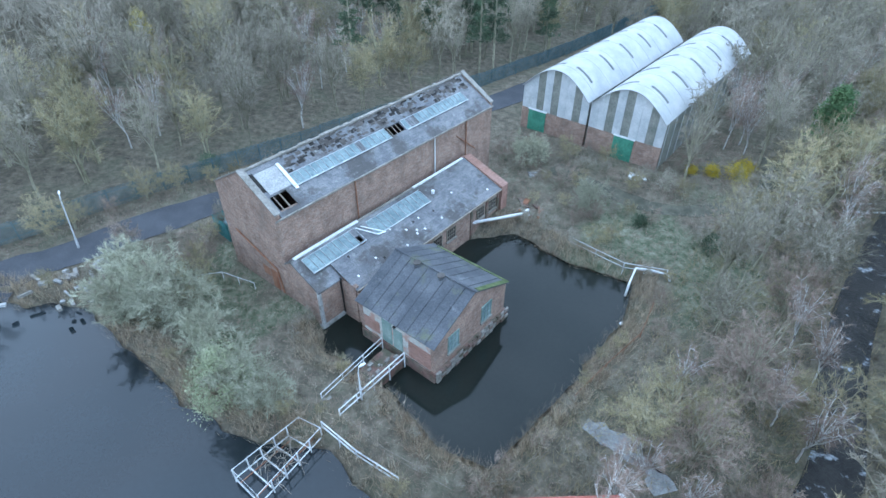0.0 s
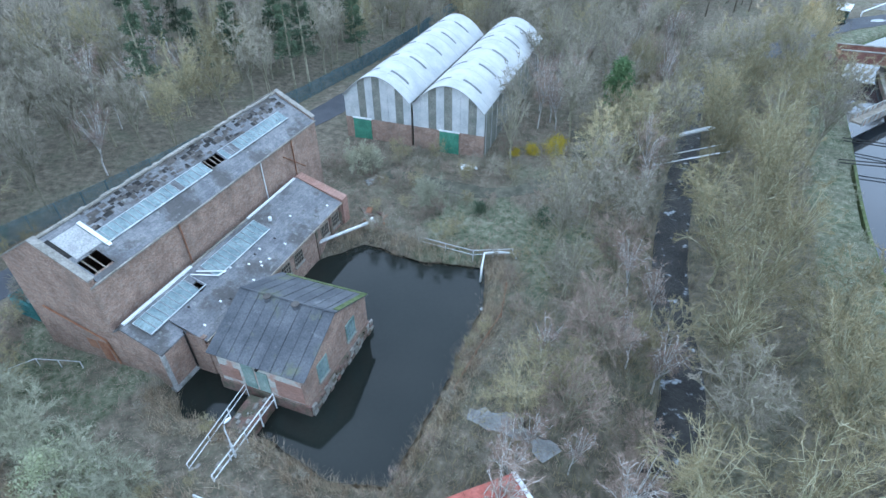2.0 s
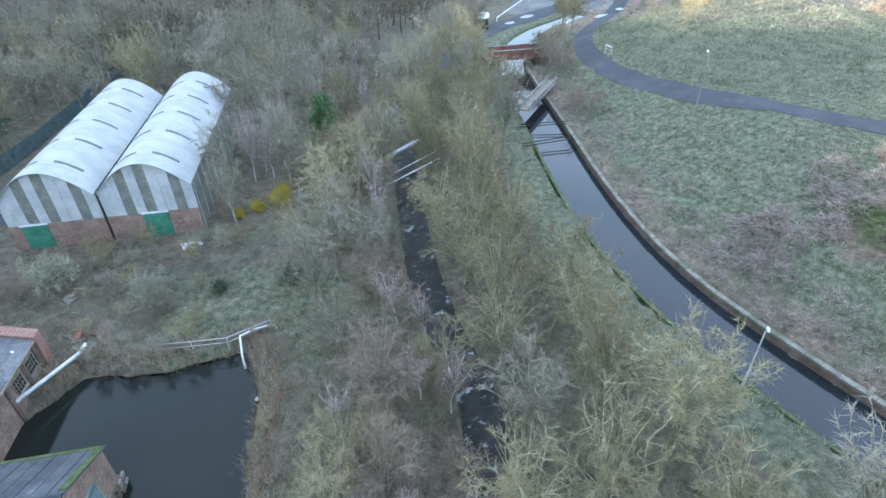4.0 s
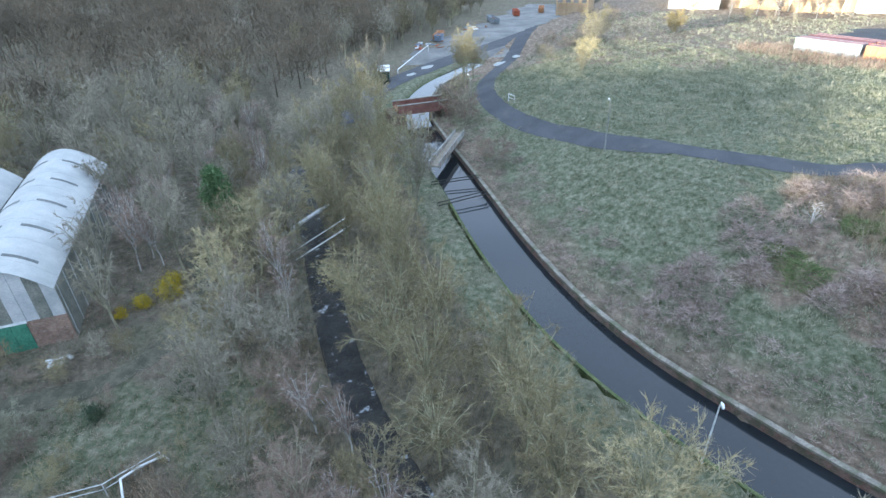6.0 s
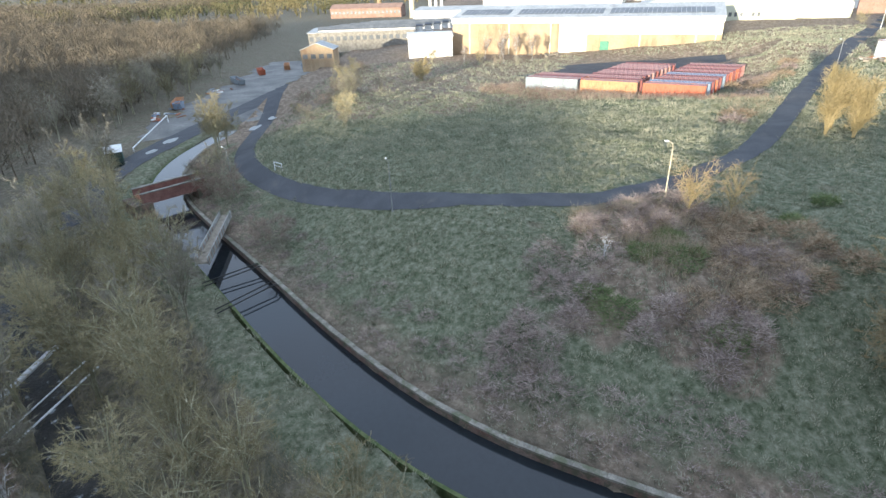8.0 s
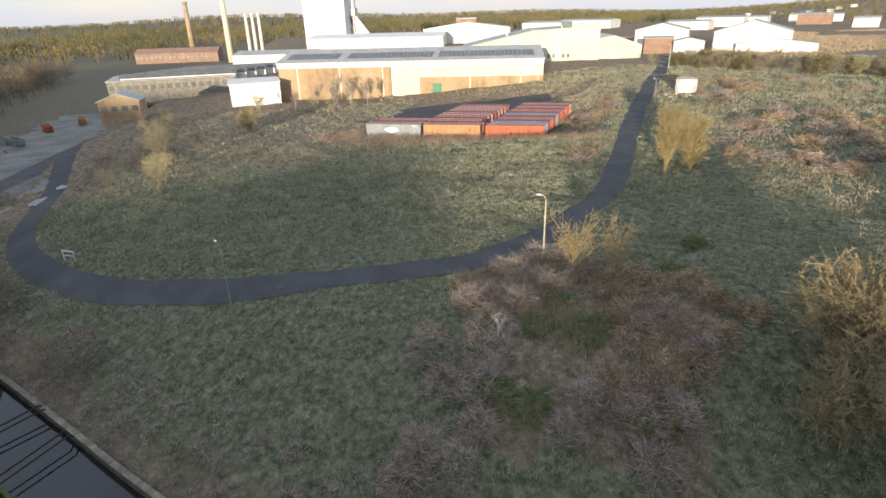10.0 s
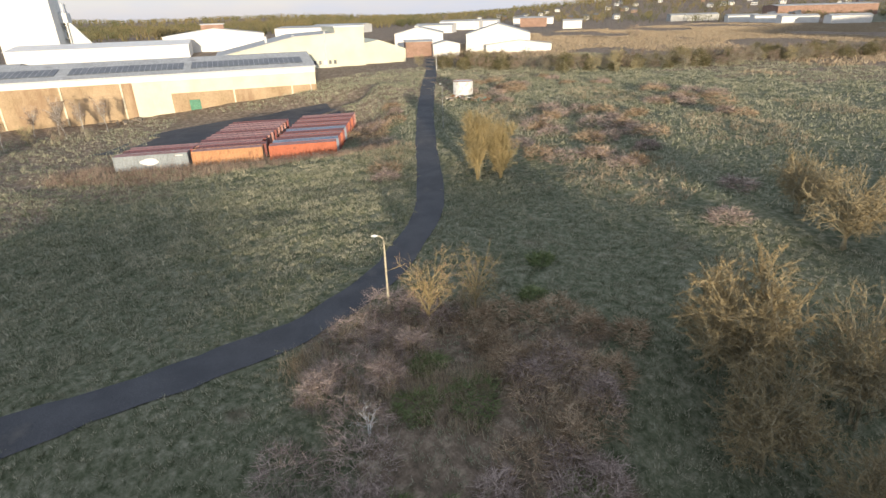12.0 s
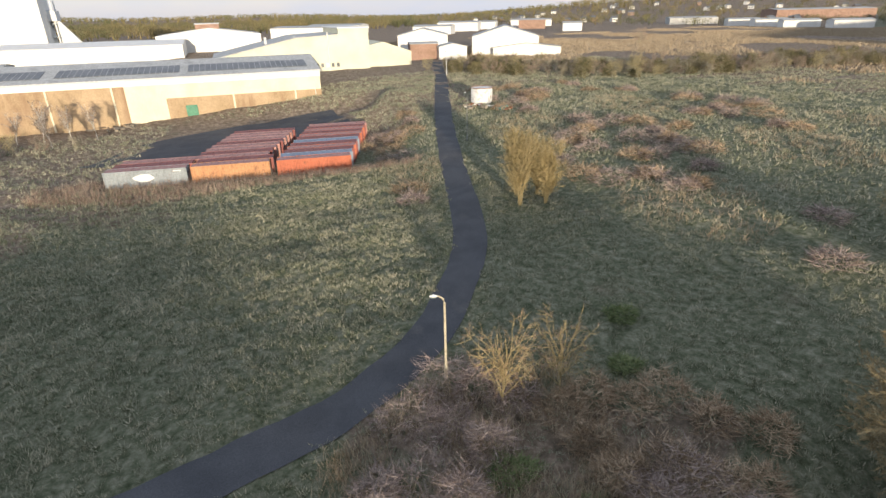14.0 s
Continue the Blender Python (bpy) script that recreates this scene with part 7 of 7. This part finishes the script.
for k, (x, y, h, r, n) in enumerate(((51.8, -22.4, 10.4, 5.7, 30000), (48.0, -18.6, 8.6, 4.0, 15000), (42.8, -18.5, 9.0, 3.4, 8000), (46.0, -26.5, 10.0, 4.6, 11000), (54.5, -45.0, 8.5, 4.5, 9000), (61.0, -50.5, 7.0, 3.6, 7000))):
    crown_tree("sallow_tree", "dense rounded sallow with golden catkin twigs", "tree", 90 + k, h, r, 6, 60, 12, n, SALLOW_BARK, CATKIN, "sallow trees", 0.03, 0.34, 0.046, 0.13).matrix_basis = pose(x, y, ground_at(x, y))
bare_tree("dead_shrub", "small bleached dead shrub among brambles", "shrub", 99, 2.0, 0.8, 3, 14, 120, WHITE_METAL, REED, "dead shrubs", 0.4, 0.02, trunk_r=0.06).matrix_basis = pose(63.6, -0.5, ground_at(63.6, -0.5))
rng_s = np.random.default_rng(55)
for x, y, s in ((75.2, 37.2, 1.5), (77.0, 39.8, 1.1), (73.2, 35.6, 0.8), (90.4, 51.6, 2.1), (88.4, 49.2, 1.9), (92.6, 53.4, 2.3), (94.5, 55.2, 1.7), (115.7, 38.1, 1.5), (123.5, 39.6, 1.7), (150, 38, 1.4), (132, 41.5, 1.2), (164, 30, 1.3), (199, 31, 1.5), (189, 10, 1.3), (192, 15, 1.5), (187, 4, 1.1), (300, -220, 3.0), (255, -285, 3.0)):
    plant("scrub", x, y, s, rng_s)
for x, y, s in ((138.1, 42.7, 0.95), (143, 45, 1.05), (149.8, 44.3, 0.9)):
    plant("alder", x, y, s, rng_s)
for x, y, s in ((113, 62.4, 0.95), (115.8, 64.2, 1.05), (118.5, 63.4, 0.85), (99.5, 56.5, 0.55)):
    plant("olive", x, y, s, rng_s)
for x, y, s in ((196, 4, 0.95), (200, 9, 1.1), (198, -1, 0.9), (194, 8, 0.8), (203, 14, 0.85), (191, 20, 0.7)):
    plant("birch", x, y, s, rng_s)
crown_tree("golden_bush", "rounded bush with glowing golden twigs on the field edge", "shrub", 130, 6.5, 3.6, 5, 30, 9, 3600, GOLD, GOLD, "field edge bushes", 0.03, 0.6, 0.06, 0.1).matrix_basis = pose(165, 29.8, ground_at(165, 29.8))
HEDGE = np.array([(205, -112), (185, -122), (160, -134), (150, -145), (138, -180), (118, -240)], float)
wood(["scrub", "thorn", "scrub", "scrub"], lambda x, y: abs(side_of(HEDGE, x, y)) < 11, (106, 215, -245, -100), 170, (0.9, 1.9), 2.6, 31)


# ---- distant woods ----
def far_wood(name, label, places, height, spread, per, width, material, seed, stem=0):
    rng = np.random.default_rng(seed)
    n = len(places)
    base = np.c_[places, land(places[:, 0], places[:, 1])]
    h = height * rng.uniform(0.7, 1.25, n)
    stems = blades(np.repeat(base, 3, 0), np.tile([[0.0, 0.0, 1.0]], (3 * n, 1)), np.repeat(h, 3) * 0.9, stem or width * 2.2, rng)
    k = n * per
    up = rng.uniform(0.25, 1.0, k)
    rad = spread * np.sqrt(np.clip(1.0 - (2 * up - 1.15) ** 2, 0.05, 1)) * rng.uniform(0, 1, k) ** 0.3
    a = rng.uniform(0, 6.283, k)
    start = np.repeat(base, per, 0) + np.c_[rad * np.cos(a), rad * np.sin(a), up * np.repeat(h, per) * 0.9]
    way = np.c_[np.cos(a) * 0.5, np.sin(a) * 0.5, np.full(k, 0.8)] + rng.normal(0, 0.4, (k, 3))
    way /= np.linalg.norm(way, axis=1)[:, None]
    crown = blades(start, way, height * 0.16 * rng.uniform(0.5, 1.3, k), width, rng)
    return tagged(new(name, loose(name, np.vstack([stems, crown]), material)), label, "woods", kind="stuff")


def places(n, box_, keep, seed):
    rng = np.random.default_rng(seed)
    p = np.c_[rng.uniform(box_[0], box_[1], n), rng.uniform(box_[2], box_[3], n)]
    return p[keep(p[:, 0], p[:, 1])]


def mid_wood(x, y):
    df, sf = along(FENCE_LINE, x, y)
    return (sf < 0) & (df > 30) & (x > -120) & (y < 190) & (x < 70)


def north_wood(x, y):
    dr, sr = along(RIVER, x, y)
    dc, sc = along(CANAL, x, y)
    df, sf = along(FENCE_LINE, x, y)
    near = (x > 86) & (y > 90) & (y > 0.2 * x + 80)
    return (near | (y > 185) | (sr < 0) & (sf > 0) & (y > 118)) & (sc < 0) & (dr > 2)


WOOD_BROWN = mat("dull brown woodland twigs", (0.115, 0.098, 0.07), (0.21, 0.175, 0.125), 0.1, 3, 0.9, 0)
far_wood("west_wood", "dense leafless wood beyond the palisade fence", places(950, (-120, 70, 60, 190), mid_wood, 7), 13, 3.4, 360, 0.09, TWIG_GREY, 7, 0.3)
far_wood("north_wood", "leafless grey brown wood north of the canal", places(2700, (30, 420, 86, 420), north_wood, 1), 12, 4.6, 230, 0.17, WOOD_BROWN, 1, 0.35)
DARK_WOOD = mat("distant mixed wood", (0.10, 0.11, 0.055), (0.22, 0.18, 0.09), 0.01, 0.2, 0.95, 0)
far_wood("north_wood", "leafless brown wood on the far northern slope", places(3400, (60, 900, 380, 1000), lambda x, y: y > 380 + 0 * x, 9), 13, 6.5, 60, 0.55, WOOD_BROWN, 9)
far_wood("far_wood", "distant dark treeline beyond the works", places(2600, (560, 1500, -700, 520), lambda x, y: (x > 780 + 0.25 * np.abs(y + 100)) | (y > 180), 2), 13, 7, 60, 0.9, DARK_WOOD, 2)
far_wood("far_wood", "trees among the distant houses", places(900, (250, 1300, -1500, -650), lambda x, y: x + y < 700, 3), 11, 5, 60, 0.7, DARK_WOOD, 3)
far_wood("far_wood", "wooded hills on the horizon", places(3000, (-200, 3600, -3300, 2400), lambda x, y: np.hypot(x, y) > 1400, 4), 16, 14, 26, 3.0, DARK_WOOD, 4)
